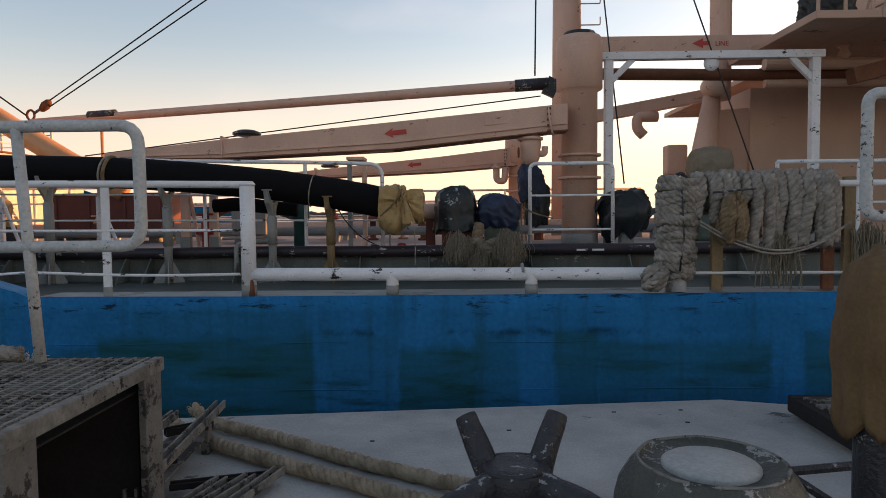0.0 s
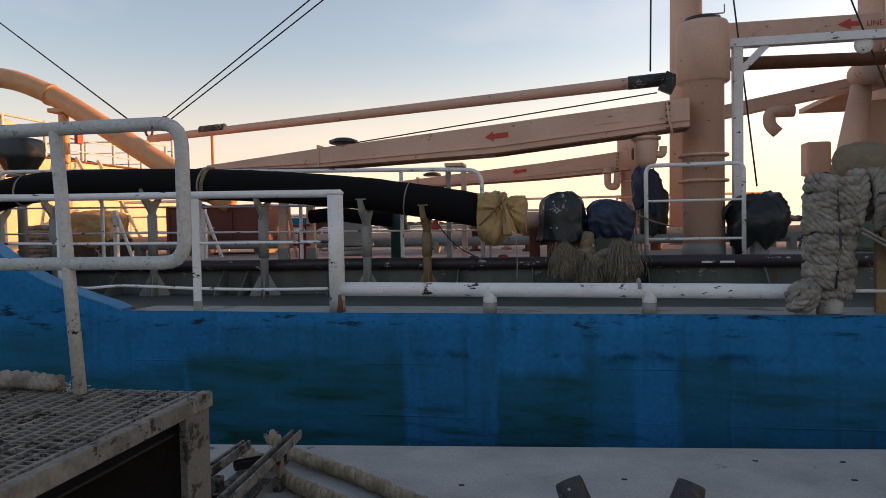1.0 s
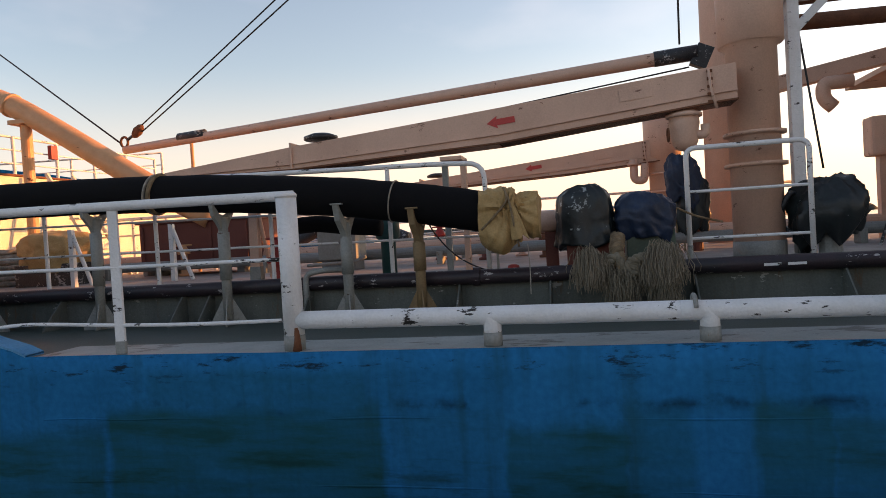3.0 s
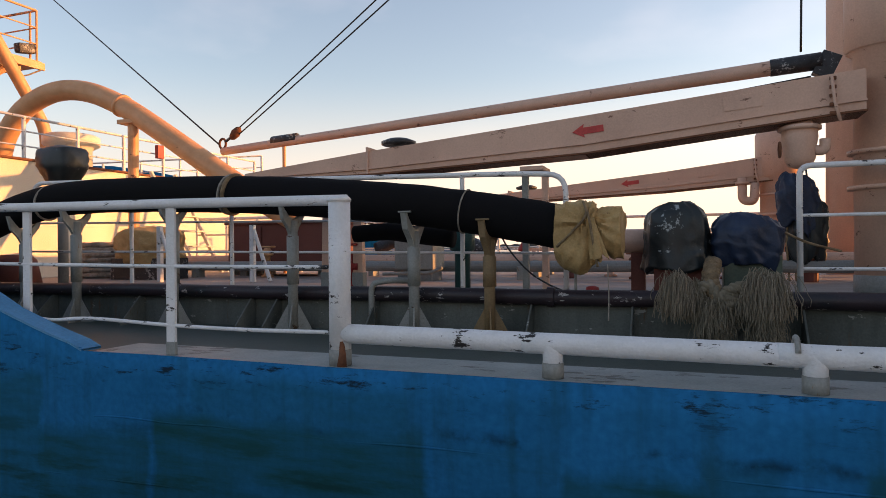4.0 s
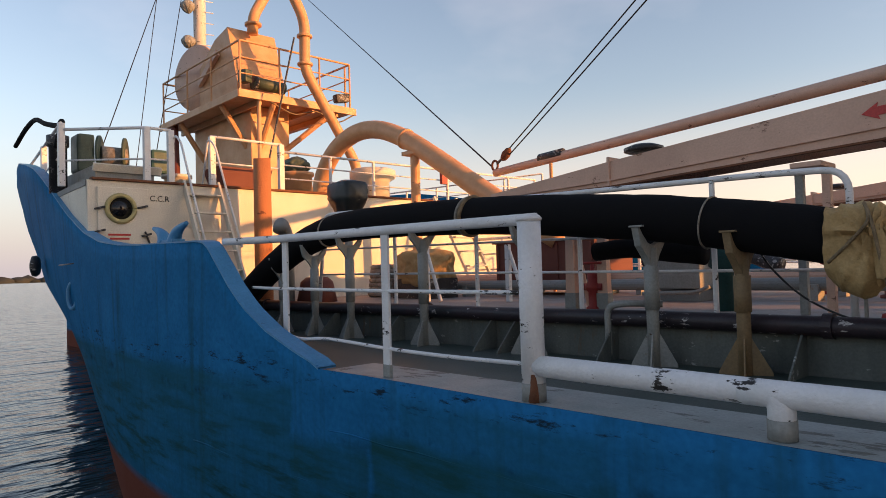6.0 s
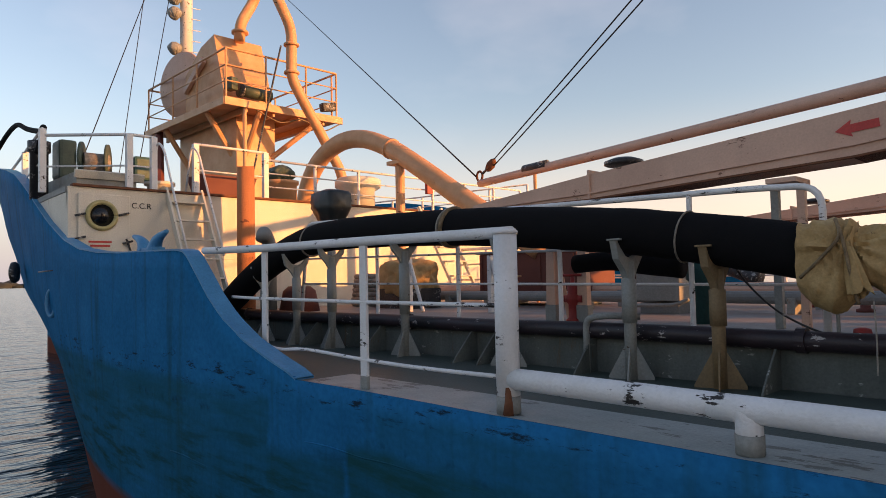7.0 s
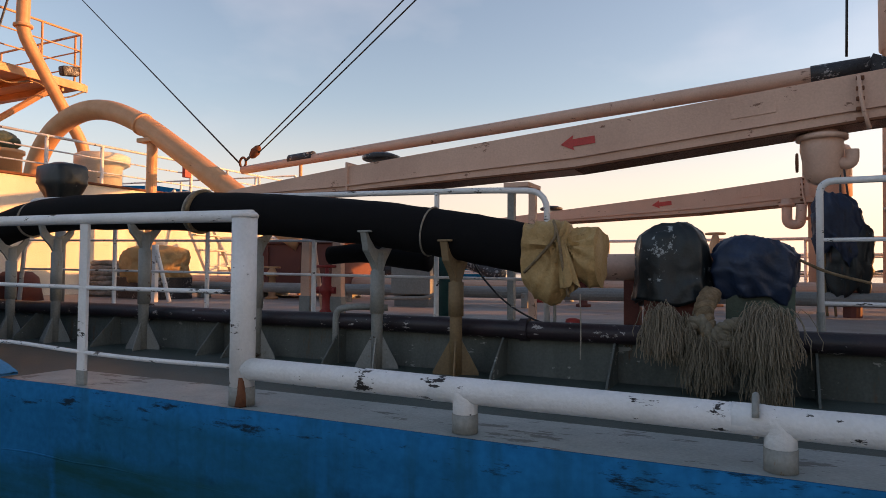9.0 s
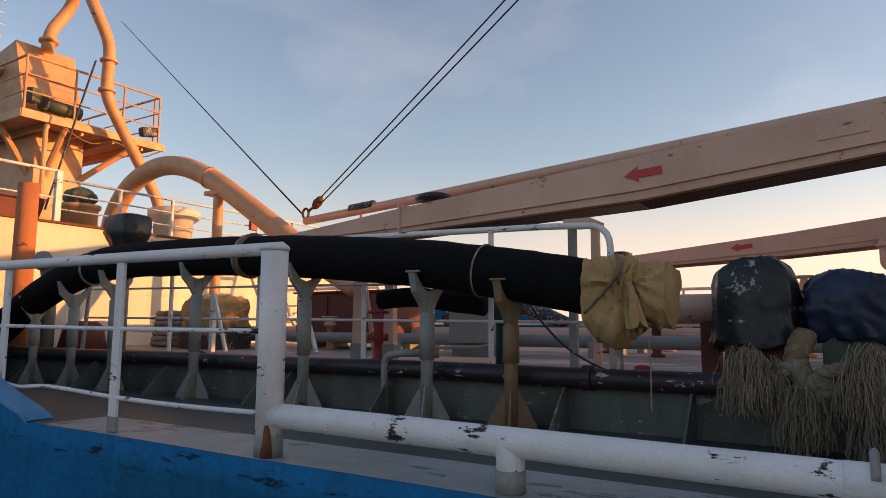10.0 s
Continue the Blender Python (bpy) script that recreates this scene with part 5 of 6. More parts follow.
e = thing("rolled_cover", "dark rolled tarpaulin lying behind the pipes", "tarp roll", (-1.5, 13.2, 1.05))
add("roll", smooth(tube(spline([(-2.5, 13.0, 1.45), (-1.9, 13.1, 1.68), (-1.2, 13.1, 1.58), (-0.7, 13.0, 1.4)]), 0.10, 12), 60), BLACKSTEEL, e)

e = thing("grey_control_box", "grey steel control cabinet on the trunk deck", "cabinet", (-1.25, 11.7, 1.05))
add("body", box((0.52, 0.42, 0.46), (-1.25, 11.7, 1.42), bevel=0.015), GREYPOST, e)
add("plinth", box((0.46, 0.36, 0.12), (-1.25, 11.7, 1.11)), GREY, e)
add("side_pipe", pipe([(-1.6, 11.35, 1.14), (-0.95, 11.3, 1.16), (-0.8, 11.3, 1.22)], 0.022, 10), GREYPOST, e)
e = thing("teal_vent_post", "teal painted vent post with cap", "vent", (-0.2, 10.3, 1.05))
add("post", turned([(0.08, 1.05), (0.08, 1.40), (0.13, 1.44), (0.13, 1.68), (0.08, 1.72)], (-0.2, 10.3, 0), 20), TEAL, e)
e = thing("goose_pipe", "grey bent pipe at the trunk edge", "pipe", (-0.72, 9.3, 0.7))
add("pipe", pipe([(-0.72, 9.27, 0.70), (-0.72, 9.27, 1.14), (-0.55, 9.27, 1.17), (-0.3, 9.4, 1.16)], 0.028, 12, 0.07), GREYPOST, e)
e = thing("deck_bolt", "small rusty deck stud and red cap on the trunk edge", "deck fitting", (1.1, 9.5, 1.05))
add("stud", rod((1.08, 9.47, 1.05), (1.08, 9.47, 1.24), 0.012), GREYPOST, e)
add("cap", turned([(0.04, 1.05), (0.06, 1.07), (0.05, 1.12), (0.02, 1.13)], (1.22, 9.45, 0), 14), RED, e)

# pipes, posts and rails across the trunk, and the far side rail
rnd = random.Random(17)
for i, (x, y, h, m) in enumerate(((0.5, 12.6, 0.45, MAROON), (0.95, 13.2, 0.4, SALMON), (1.35, 12.4, 0.32, RUSTY), (1.9, 13.6, 0.9, ORANGE), (-0.3, 13.4, 0.5, RED), (-3.9, 12.2, 0.45, ORANGE), (0.2, 14.4, 0.6, SALMON), (2.4, 12.6, 0.5, MAROON))):
    t = thing("valve_post", "small painted deck valve with flanged stem", "valve", (x, y, 1.05), "deck valves")
    add("stem", turned([(0.09, 1.05), (0.09, 1.08), (0.05, 1.09), (0.05, 1.05 + h * 0.7), (0.09, 1.05 + h * 0.72), (0.09, 1.05 + h * 0.78), (0.03, 1.05 + h)], (x, y, 0), 14), m, t)
    add("handwheel", smooth(tube([(x + 0.11 * math.cos(a), y + 0.11 * math.sin(a), 1.05 + h) for a in [2 * math.pi * k / 16 for k in range(17)]], 0.014, 6)), m, t)
for y, z, r in ((12.0, 1.22, 0.07), (12.9, 1.28, 0.09), (13.8, 1.22, 0.06)):
    t = thing("deck_pipe", "long painted cargo pipe lying on the trunk deck", "pipe", (0, y, 1.05), "cargo pipes")
    add("pipe", rod((-6.5, y, z), (6.2, y, z), r, 14), GREY if y < 12.5 else SALMON, t)
    for x in (-5, -2.5, 0, 2.5, 5):
        add("saddle", box((0.08, 0.2, z - 1.05), (x, y, (z + 1.05) / 2)), GREYPOST, t)
railing("far_side_rail", "white pipe rail along the far deck edge", [(-7.4, 18.6, 0.76), (6.5, 18.6, 0.76)], 1.05, [i / 9 for i in range(10)], [0.35, 0.68], 0.03, 0.03)
railing("far_trunk_rail", "white pipe rail on the far trunk edge", [(-6, 16.3, 1.05), (6.0, 16.3, 1.05)], 0.95, [i / 8 for i in range(9)], [0.4, 0.7], 0.025, 0.025)
e = thing("cross_walk", "raised slatted walkway over the far pipes", "walkway", (1.5, 15.8, 1.05))
add("tread", box((3.4, 0.5, 0.05), (0.9, 16.0, 1.42)), SALMON, e)
for i in range(9):
    add("leg", box((0.06, 0.06, 0.36), (-0.7 + 0.4 * i, 15.8, 1.23)), SALMON, e)

# yellow-covered gear, lit by the sun, and stair to the forecastle
e = thing("covered_windlass_motor", "orange yellow canvas over gear on the trunk deck", "canvas cover", (-5.6, 12.4, 1.05))
add("canvas", cloth((0.95, 0.7, 0.60), (-5.35, 11.4, 1.50), 51, 0.10, 0.0, 0.4, 5, 8), YELLOWTARP, e)
add("base", box((0.9, 0.55, 0.3), (-5.35, 11.4, 1.2)), BLACKSTEEL, e)
e = thing("coiled_hawser", "heap of coiled mooring rope on deck", "rope", (-6.4, 11.6, 1.05))
for k in range(7):
    add("coil", smooth(tube([(-6.45 + (0.36 - 0.01 * k) * math.cos(a), 11.6 + (0.33 - 0.01 * k) * math.sin(a), 1.10 + 0.075 * k) for a in [2 * math.pi * i / 24 for i in range(25)]], 0.045, 8, lobes=3, twist=20)), ROPE, e)
for x, y in ((-4.4, 10.6), (-3.2, 10.9)):
    t = thing("rail_brace", "white slanted brace post on the trunk", "brace", (x, y, 1.05), "trunk braces")
    add("post", box((0.06, 0.06, 0.72), (x, y, 1.41)), WHITE, t)
    add("strut", rod((x + 0.26, y, 1.06), (x + 0.02, y, 1.70), 0.025), WHITE, t)
e = thing("red_drum_stand", "red brown conical deck fitting", "deck fitting", (-6.2, 10.0, 1.05))
add("cone", turned([(0.30, 1.05), (0.24, 1.35), (0.16, 1.42)], (-6.2, 10.0, 0), 20), MAROON, e)

# ---- white gantry frame ----
e = thing("white_gantry", "white square steel gantry frame with corner braces", "gantry", (3.9, 10.5, 1.05))
GY = 10.53
for x in (3.94, 6.68):
    add("post", box((0.11, 0.11, 2.46), (x, GY, 2.28)), WHITE, e)
    add("post_foot", box((0.115, 0.115, 0.3), (x, GY, 1.20)), GREY, e)
    s = 1 if x < 5 else -1
    add("brace", box((0.40, 0.07, 0.08), (x + s * 0.18, GY, 3.37), (0, -45 * s, 0)), WHITE, e)
add("beam", box((2.96, 0.13, 0.10), (5.31, GY, 3.55)), WHITE, e)
add("pad_eye", turned([(0.035, -0.012), (0.10, -0.012), (0.10, 0.012), (0.035, 0.012)], (5.30, GY - 0.02, 3.44), 18, axis=(0, 1, 0)), WHITE, e)
railing("short_rail", "white pipe rail aft of the gantry", [(5.9, 9.9, 1.05), (10.5, 9.9, 1.05)], 1.03, (0.0, 0.22, 0.6, 1.0), (0.75, 0.5), 0.026, 0.024)

# aft cranes and pipes seen through the gantry
e = thing("aft_crane", "salmon aft crane with conical post and raised boom", "deck crane", (5.8, 12.4, 1.05))
add("cone_post", smooth(tube([(5.78, 12.3, 1.05), (5.84, 12.3, 2.1), (6.0, 12.3, 3.3)], 0.30, 24, r1=0.13), 60), SALMON, e)
add("boom", box((3.6, 0.26, 0.24), (5.65, 11.7, 3.97), (0, 0, 0), 0.01), SALMON, e)
add("low_boom", box((2.4, 0.26, 0.20), (5.1, 13.2, 3.28), (0, -10, 0), 0.01), SALMON, e)
add("boom_flange", box((3.6, 0.32, 0.02), (5.65, 11.7, 3.83)), RUSTY, e)
add("knuckle", turned([(0.1, -0.2), (0.17, -0.16), (0.17, 0.16), (0.1, 0.2)], (6.0, 12.2, 3.45), 20, axis=(0, 1, 0)), SALMON, e)
add("gooseneck", smooth(tube(fillet([(5.35, 13.0, 3.1), (5.0, 13.0, 3.1), (5.0, 13.0, 2.9), (5.12, 13.0, 2.78)], 0.12), 0.09, 14)), SALMON, e)
add("bracket_box", box((0.34, 0.3, 0.5), (5.62, 12.9, 2.35), bevel=0.04), SALMON, e)
add("bracket_leg", box((0.12, 0.12, 1.1), (5.62, 12.9, 1.6)), SALMON, e)
add("arrow", plate([(0, 0), (0.16, 0.07), (0.16, 0.03), (0.26, 0.03), (0.26, -0.03), (0.16, -0.03), (0.16, -0.07)], 0.006, pose(5.42, 11.565, 3.97)), ARROW, e, "red painted arrow")
cu = bpy.data.curves.new("line_text", "FONT")
cu.body, cu.size, cu.extrude = "LINE", 0.10, 0.002
tmp = new("line_text_curve", cu)
bpy.context.view_layer.update()
dg = bpy.context.evaluated_depsgraph_get()
me = bpy.data.meshes.new_from_object(tmp.evaluated_get(dg))
bpy.data.objects.remove(tmp)
me.transform(pose(5.76, 11.566, 3.93, 90, 0, 0))
me.materials.append(ARROW)
tx = new("lettering", me)
tx.parent = e
put(tx)
e = thing("stowed_boom", "dark brown round spar stowed athwart the gantry", "spar", (5.6, 11.3, 3.4))
add("spar", smooth(tube([(4.0, 11.2, 3.46), (5.6, 11.25, 3.44), (7.6, 11.3, 3.42)], 0.085, 16), 60), RUSTY, e)
e = thing("covered_capstan", "grey canvas covered drum on the trunk", "canvas cover", (5.6, 11.2, 1.05))
add("canvas", cloth((0.62, 0.6, 0.56), (5.55, 11.2, 2.12), 61, 0.08, 0.1, 0.3, 5, 8), BROWNGREY, e)
add("drum", turned([(0.34, 1.05), (0.34, 1.15), (0.26, 1.2), (0.26, 1.75), (0.32, 1.8), (0.3, 1.9)], (5.55, 11.2, 0), 24), GREENSTEEL, e)
e = thing("cowl_handle", "bent dark pipe handle on the trunk fitting", "pipe", (5.0, 10.9, 1.05))
add("pipe", pipe([(4.85, 10.8, 1.05), (4.85, 10.8, 1.9), (5.0, 10.8, 2.02), (5.12, 10.8, 1.9), (5.12, 10.8, 1.05)], 0.03, 10), BLACKSTEEL, e)

# ---- superstructure aft ----
ss = solo("superstructure_wall", box((12.2, 1.2, 2.4), (12.76, 13.0, 2.25), bevel=0.01), BEIGE, "salmon beige accommodation block", "deck house", kind="structure")
part("slanted_end", box((0.62, 0.05, 2.1), (6.42, 12.62, 2.10), (0, 0, -24)), BEIGE, ss)
part("deck_wing", box((0.8, 2.6, 0.10), (6.70, 11.1, 3.86), bevel=0.01), BEIGE, ss)
part("upper_deck", box((13.0, 8.4, 0.10), (13.6, 14.0, 3.86), bevel=0.01), BEIGE, ss)
# upper house: its unseen height and breadth are sized to block the low sun
part("upper_house_sun_blocker", box((10.5, 10.0, 8.2), (16.3, 14.0, 8.02), bevel=0.01), BEIGE, ss)
part("lower_house", box((7.0, 7.1, 2.76), (17.5, 12.95, 2.43), bevel=0.01), BEIGE, ss)
part("gusset_beam", box((2.6, 0.2, 0.2), (8.4, 10.5, 3.55), (0, -14, 0)), RUSTY, ss)
for z, r in ((3.56, 0.09), (3.28, 0.06)):
    part("wall_pipe", rod((6.3, 11.15, z), (12, 11.15, z), r, 12), BEIGE, ss)
for x in (7.4, 8.3):
    t = thing("vent_valve", "beige ball valve on the pipe", "valve", (x, 11.1, 3.6))
    add("body", turned([(0.03, 3.6), (0.09, 3.66), (0.05, 3.75), (0.10, 3.78), (0.02, 3.8)], (x, 11.1, 0), 12), BEIGE, t)
railing("bridge_rail", "beige pipe rail round the upper deck", [(6.40, 9.95, 3.91), (12, 9.95, 3.91)], 1.1, (0.0, 0.06, 0.12, 0.3, 0.5, 0.75, 1.0), (0.35, 0.7), 0.025, 0.022, BEIGE)
t = thing("bridge_ladder", "dark steel ladder to the bridge deck", "ladder", (7.35, 10.2, 3.9))
for y in (10.15, 10.55):
    add("stile", rod((7.3, y, 3.9), (7.9, y, 6.0), 0.02), BEIGE, t)
for i in range(7):
    add("rung", rod((7.36 + 0.085 * i, 10.15, 4.1 + 0.3 * i), (7.36 + 0.085 * i, 10.55, 4.1 + 0.3 * i), 0.014), BEIGE, t)
t = thing("deck_bundle", "dark green tarp bundle on the upper deck", "tarp cover", (6.8, 10.4, 3.91))
add("tarp", drape((0.62, 0.5, 0.46), (6.74, 10.4, 4.15), 71, 0.52, 0.3, 0.1), DARKTARP, t)
e = thing("aft_post", "salmon round post rising aft of the gantry", "mast", (6.2, 12.6, 1.05))
add("pole", rod((6.25, 12.6, 3.3), (6.25, 12.6, 7.5), 0.17, 20), SALMON, e)

# ---- forecastle ----
FX = -7.6
fw = solo("forecastle_wall", box((0.06, 11.16, 1.0), (FX - 0.03, 12.84, 2.36), bevel=0.004), WALLWHITE, "cream painted forecastle bulkhead with rust marks", "bulkhead", kind="structure")
solo("forecastle_deck", slab([(x, side_y(x, 2.8) + 0.05) for x in [-24.04 + 0.41 * i for i in range(41)]] + [(x, 2 * MID - side_y(x, 2.8) - 0.05) for x in [-24.04 + 0.41 * i for i in range(41)]][::-1], 2.78, 2.86), GREY, "grey forecastle deck", "deck", kind="structure")
part("coaming", box((0.12, 11.1, 0.035), (FX - 0.02, 12.86, 2.880)), RUSTY, fw)
part("lower_plating", box((0.06, 10.5, 1.24), (FX - 0.03, 12.95, 1.24), bevel=0.004), WALLWHITE, fw)
bm = bmesh.new()
prev = None
for i in range(9):
    x = FX - 0.04 - 0.2 * i
    y = side_y(x, 2.8) + 0.06
    yl = side_y(x, 1.9) + 0.06
    ring = [bm.verts.new((x, yl, 1.9)), bm.verts.new((x, y, 2.775)), bm.verts.new((x, y + 0.03, 2.775)), bm.verts.new((x, yl + 0.03, 1.9))]
    if prev:
        for k in range(4):
            bm.faces.new((prev[k], prev[(k + 1) % 4], ring[(k + 1) % 4], ring[k]))
    prev = ring
bmesh.ops.recalc_face_normals(bm, faces=bm.faces)
part("side_return", bm, WALLWHITE, fw)
# hinged door with round port
dr = solo("door_1", box((0.03, 0.68, 1.5), (FX + 0.02, 7.72, 2.02), bevel=0.02), WALLWHITE, "cream steel weathertight door with brass port light", "door", kind="structure")
part("port_rim", smooth(tube([(FX + 0.045, 7.68 + 0.185 * math.cos(2 * math.pi * i / 36), 2.47 + 0.185 * math.sin(2 * math.pi * i / 36)) for i in range(37)], 0.034, 10), 60), BRASS, dr, "brass port ring")
part("port_glass", turned([(0.155, 0.0), (0.155, 0.02)], (FX + 0.036, 7.68, 2.47), 32, axis=(1, 0, 0)), GLASSDARK, dr)
for y, z in ((7.40, 2.47), (7.97, 2.50), (7.40, 2.15), (8.02, 2.1)):
    part("dog_lever", box((0.04, 0.14, 0.03), (FX + 0.06, y, z), (15, 0, 0)), BLACKSTEEL, dr)
part("handle", rod((FX + 0.06, 8.0, 2.15), (FX + 0.06, 8.06, 1.98), 0.014), BLACKSTEEL, dr)
for k, (w, dz) in enumerate(((0.30, 0.0), (0.26, -0.055))):
    part("sign_bar", box((0.004, w, 0.028), (FX + 0.04, 7.66, 2.10 + dz), bevel=0), ARROW, dr)
cu = bpy.data.curves.new("ccr_text", "FONT")
cu.body, cu.size, cu.extrude = "C.C.R", 0.115, 0.002
tmp = new("ccr_text_curve", cu)
bpy.context.view_layer.update()
dg = bpy.context.evaluated_depsgraph_get()
me = bpy.data.meshes.new_from_object(tmp.evaluated_get(dg))
bpy.data.objects.remove(tmp)
me.transform(pose(FX + 0.006, 8.09, 2.60, 90, 0, 90))
me.materials.append(LETTER)
tx = new("lettering", me)
tx.parent = fw

e = thing("forecastle_ladder", "cream steel ladder with curved handrails", "ladder", (FX + 0.5, 8.9, 0.9))
for y in (8.60, 9.14):
    add("stile", box((0.11, 0.035, 2.45), (FX + 0.56, y, 1.85), (0, -29, 0)), WALLWHITE, e)
    add("handrail", pipe([(FX + 0.75, y, 1.9), (FX + 0.30, y, 2.75), (FX - 0.1, y, 3.55), (FX - 0.35, y, 3.7), (FX - 0.6, y, 2.9)], 0.018, 8, 0.15), WHITE, e)
for i in range(7):
    add("tread", box((0.14, 0.52, 0.025), (FX + 1.06 - 0.166 * i, 8.87, 0.98 + 0.29 * i)), WALLWHITE, e)
e = thing("timber_post", "orange brown weathered round timber post", "post", (-7.08, 9.62, 0.9))
add("post", smooth(tube([(-7.08, 9.62, 0.9), (-7.08, 9.61, 2.0), (-7.06, 9.60, 3.27)], 0.135, 18, rough=0.03), 60), surface("orange_timber", (0.50, 0.20, 0.08), (0.32, 0.11, 0.05), rough=0.8, scale=5, streak=5, bump=0.5, chip=0.8, chip_col=(0.16, 0.055, 0.03), chip_size=9, chip_long=1.0), e)

# bollard horns on the bulwark
e = thing("bulwark_fairlead", "blue steel horned fairlead on the bulwark", "fairlead", (-5.0, 7.25, 1.88))
for s in (-1, 1):
    add("horn", smooth(tube(spline([(-4.95 + s * 0.12, 7.35, 1.85), (-4.95 + s * 0.18, 7.35, 1.94), (-4.95 + s * 0.30, 7.35, 2.0), (-4.95 + s * 0.46, 7.35, 2.04)]), 0.085, 12, r1=0.022), 60), CAP, e)
add("sole", box((0.44, 0.14, 0.03), (-4.95, 7.36, 1.872)), CAP, e)

railing("forecastle_rail", "white steel rail along the forecastle break", [(-13.2, 7.75, 2.9), (-8.85, 7.25, 2.9)], 0.96, (0.0, 0.5, 1.0), (0.5,), 0.024, 0.045, group="forecastle rails", square=True)
railing("forecastle_rail", "white steel rail along the forecastle break", [(-8.85, 7.25, 2.9), (-8.0, 8.2, 2.9), (-8.0, 8.56, 2.9)], 0.86, (1.0,), (0.45,), 0.024, 0.045, group="forecastle rails", square=True)
railing("forecastle_rail", "white steel rail along the forecastle break", [(-8.0, 9.2, 2.9), (-8.0, 10.5, 2.9)], 0.84, (0.02, 0.98), (0.5,), 0.024, 0.045, group="forecastle rails", square=True)
railing("forecastle_rail", "white steel rail along the forecastle break", [(-8.0, 10.5, 2.9), (-8.0, 17.5, 2.9)], 0.72, [i / 7 for i in range(8)], (0.35, 0.68), 0.022, 0.03, group="forecastle rails")
railing("forecastle_rail", "white steel rail along the far forecastle edge", [(-8.0, 17.8, 2.9), (-16, 16.8, 2.9)], 0.9, [i / 7 for i in range(8)], (0.35, 0.68), 0.022, 0.03, group="forecastle rails")

e = thing("draped_hose", "thin black hose draped over the bow rail", "hose", (-10, 7.5, 3.9))
add("hose_wall", smooth(tube(spline([(-14.6, 7.75, 4.45), (-13.4, 7.7, 4.60), (-12.1, 7.6, 4.55), (-10.9, 7.5, 4.25), (-9.65, 7.4, 3.98), (-9.0, 7.3, 3.90), (-9.0, 7.22, 3.5)]), 0.045, 10), 60), RUBBER, e)

# windlass and fittings on the forecastle
e = thing("mooring_winch", "dark green mooring winch with rope drums on a raised bed", "winch", (-9.5, 7.9, 2.86))
add("bed", box((1.5, 0.86, 0.30), (-9.15, 8.02, 3.055)), GREYPOST, e)
add("drip_plate", box((1.7, 1.18, 0.03), (-9.1, 7.98, 2.885)), RUSTY, e)
add("tray_edge", box((0.05, 1.0, 0.12), (-8.36, 8.05, 3.16), (0, 25, 0)), WALLWHITE, e)
for y, r in ((7.98, 0.30), (8.38, 0.30)):
    add("drum_flange", turned([(0.08, -0.02), (r, -0.02), (r, 0.02), (0.08, 0.02)], (-9.5, y, 3.56), 24, axis=(0.5, 1, 0)), GREENSTEEL, e)
add("drum", rod((-9.5, 7.98, 3.54), (-9.5, 8.38, 3.54), 0.15, 20), ROPE, e)
add("gear_case", box((0.45, 0.26, 0.62), (-9.5, 7.72, 3.52), bevel=0.05), GREENSTEEL, e)
add("brake_lever", rod((-9.3, 8.6, 3.3), (-9.25, 8.68, 3.75), 0.018), BLACKSTEEL, e)
add("motor", box((0.42, 0.36, 0.42), (-9.6, 8.95, 3.50), bevel=0.05), TEAL, e)
for x, y, r, h, m in ((-8.5, 8.85, 0.19, 0.28, WALLWHITE), (-9.5, 7.36, 0.13, 0.92, BLACKSTEEL)):
    t = thing("mooring_bitt", "squat steel bitt with flat cap on the forecastle", "bollard", (x, y, 2.86), "forecastle bitts")
    add("post", turned([(r, 2.86), (r, 2.86 + h * 0.8), (r * 1.25, 2.86 + h * 0.82), (r * 1.25, 2.86 + h)], (x, y, 0), 20), m, t)
e = thing("red_hopper", "red brown open steel bin on the forecastle", "bin", (-8.6, 9.9, 2.86))
add("bin", plate([(-0.36, 0.0), (0.36, 0.0), (0.5, 0.42), (-0.5, 0.42)], 0.6, pose(-8.55, 9.95, 2.90, 0, 0, 90)), MAROON, e)
e = thing("mushroom_vent", "orange painted mushroom ventilator with wire cage", "ventilator", (-8.9, 11.32, 2.86), "ventilators")
add("vent", turned([(0.30, 2.86), (0.30, 3.34), (0.34, 3.36), (0.34, 3.42), (0.2, 3.44)], (-8.9, 11.32, 0), 24), ORANGE, e)
add("cage", cloth((0.5, 0.5, 0.36), (-8.9, 11.32, 3.56), 81, 0.12), GREENSTEEL, e)
e = thing("mushroom_vent", "cream mushroom ventilator with a wide cap", "ventilator", (-9.0, 13.6, 2.86), "ventilators")
add("vent", turned([(0.36, 2.86), (0.36, 3.42), (0.50, 3.50), (0.50, 3.66), (0.42, 3.70)], (-9.2, 13.4, 0), 28), WALLWHITE, e)
e = thing("life_light_box", "small red box lamp on the rail", "lamp", (-8.0, 14.2, 3.4))
add("box", box((0.08, 0.16, 0.26), (-7.9, 14.3, 3.42)), RED, e)

# ---- tower with platform, housing and pipes ----
e = thing("hose_tower", "orange buff tower with railed platform and machinery housing", "tower", (-13, 13, 2.86))
add("trunk_column", box((3.2, 1.03, 2.66), (-13.8, 12.62, 4.19), bevel=0.02), ORANGE, e)
add("door_panel", box((0.03, 0.7, 1.2), (-12.19, 12.62, 3.6)), ORANGE, e)
pl = add("platform", box((4.6, 3.15, 0.13), (-13.75, 13.02, 5.60), bevel=0.01), ORANGE, e)
put(part("edge_beam", box((0.06, 3.2, 0.16), (-11.43, 13.02, 5.55)), ORANGE, pl))
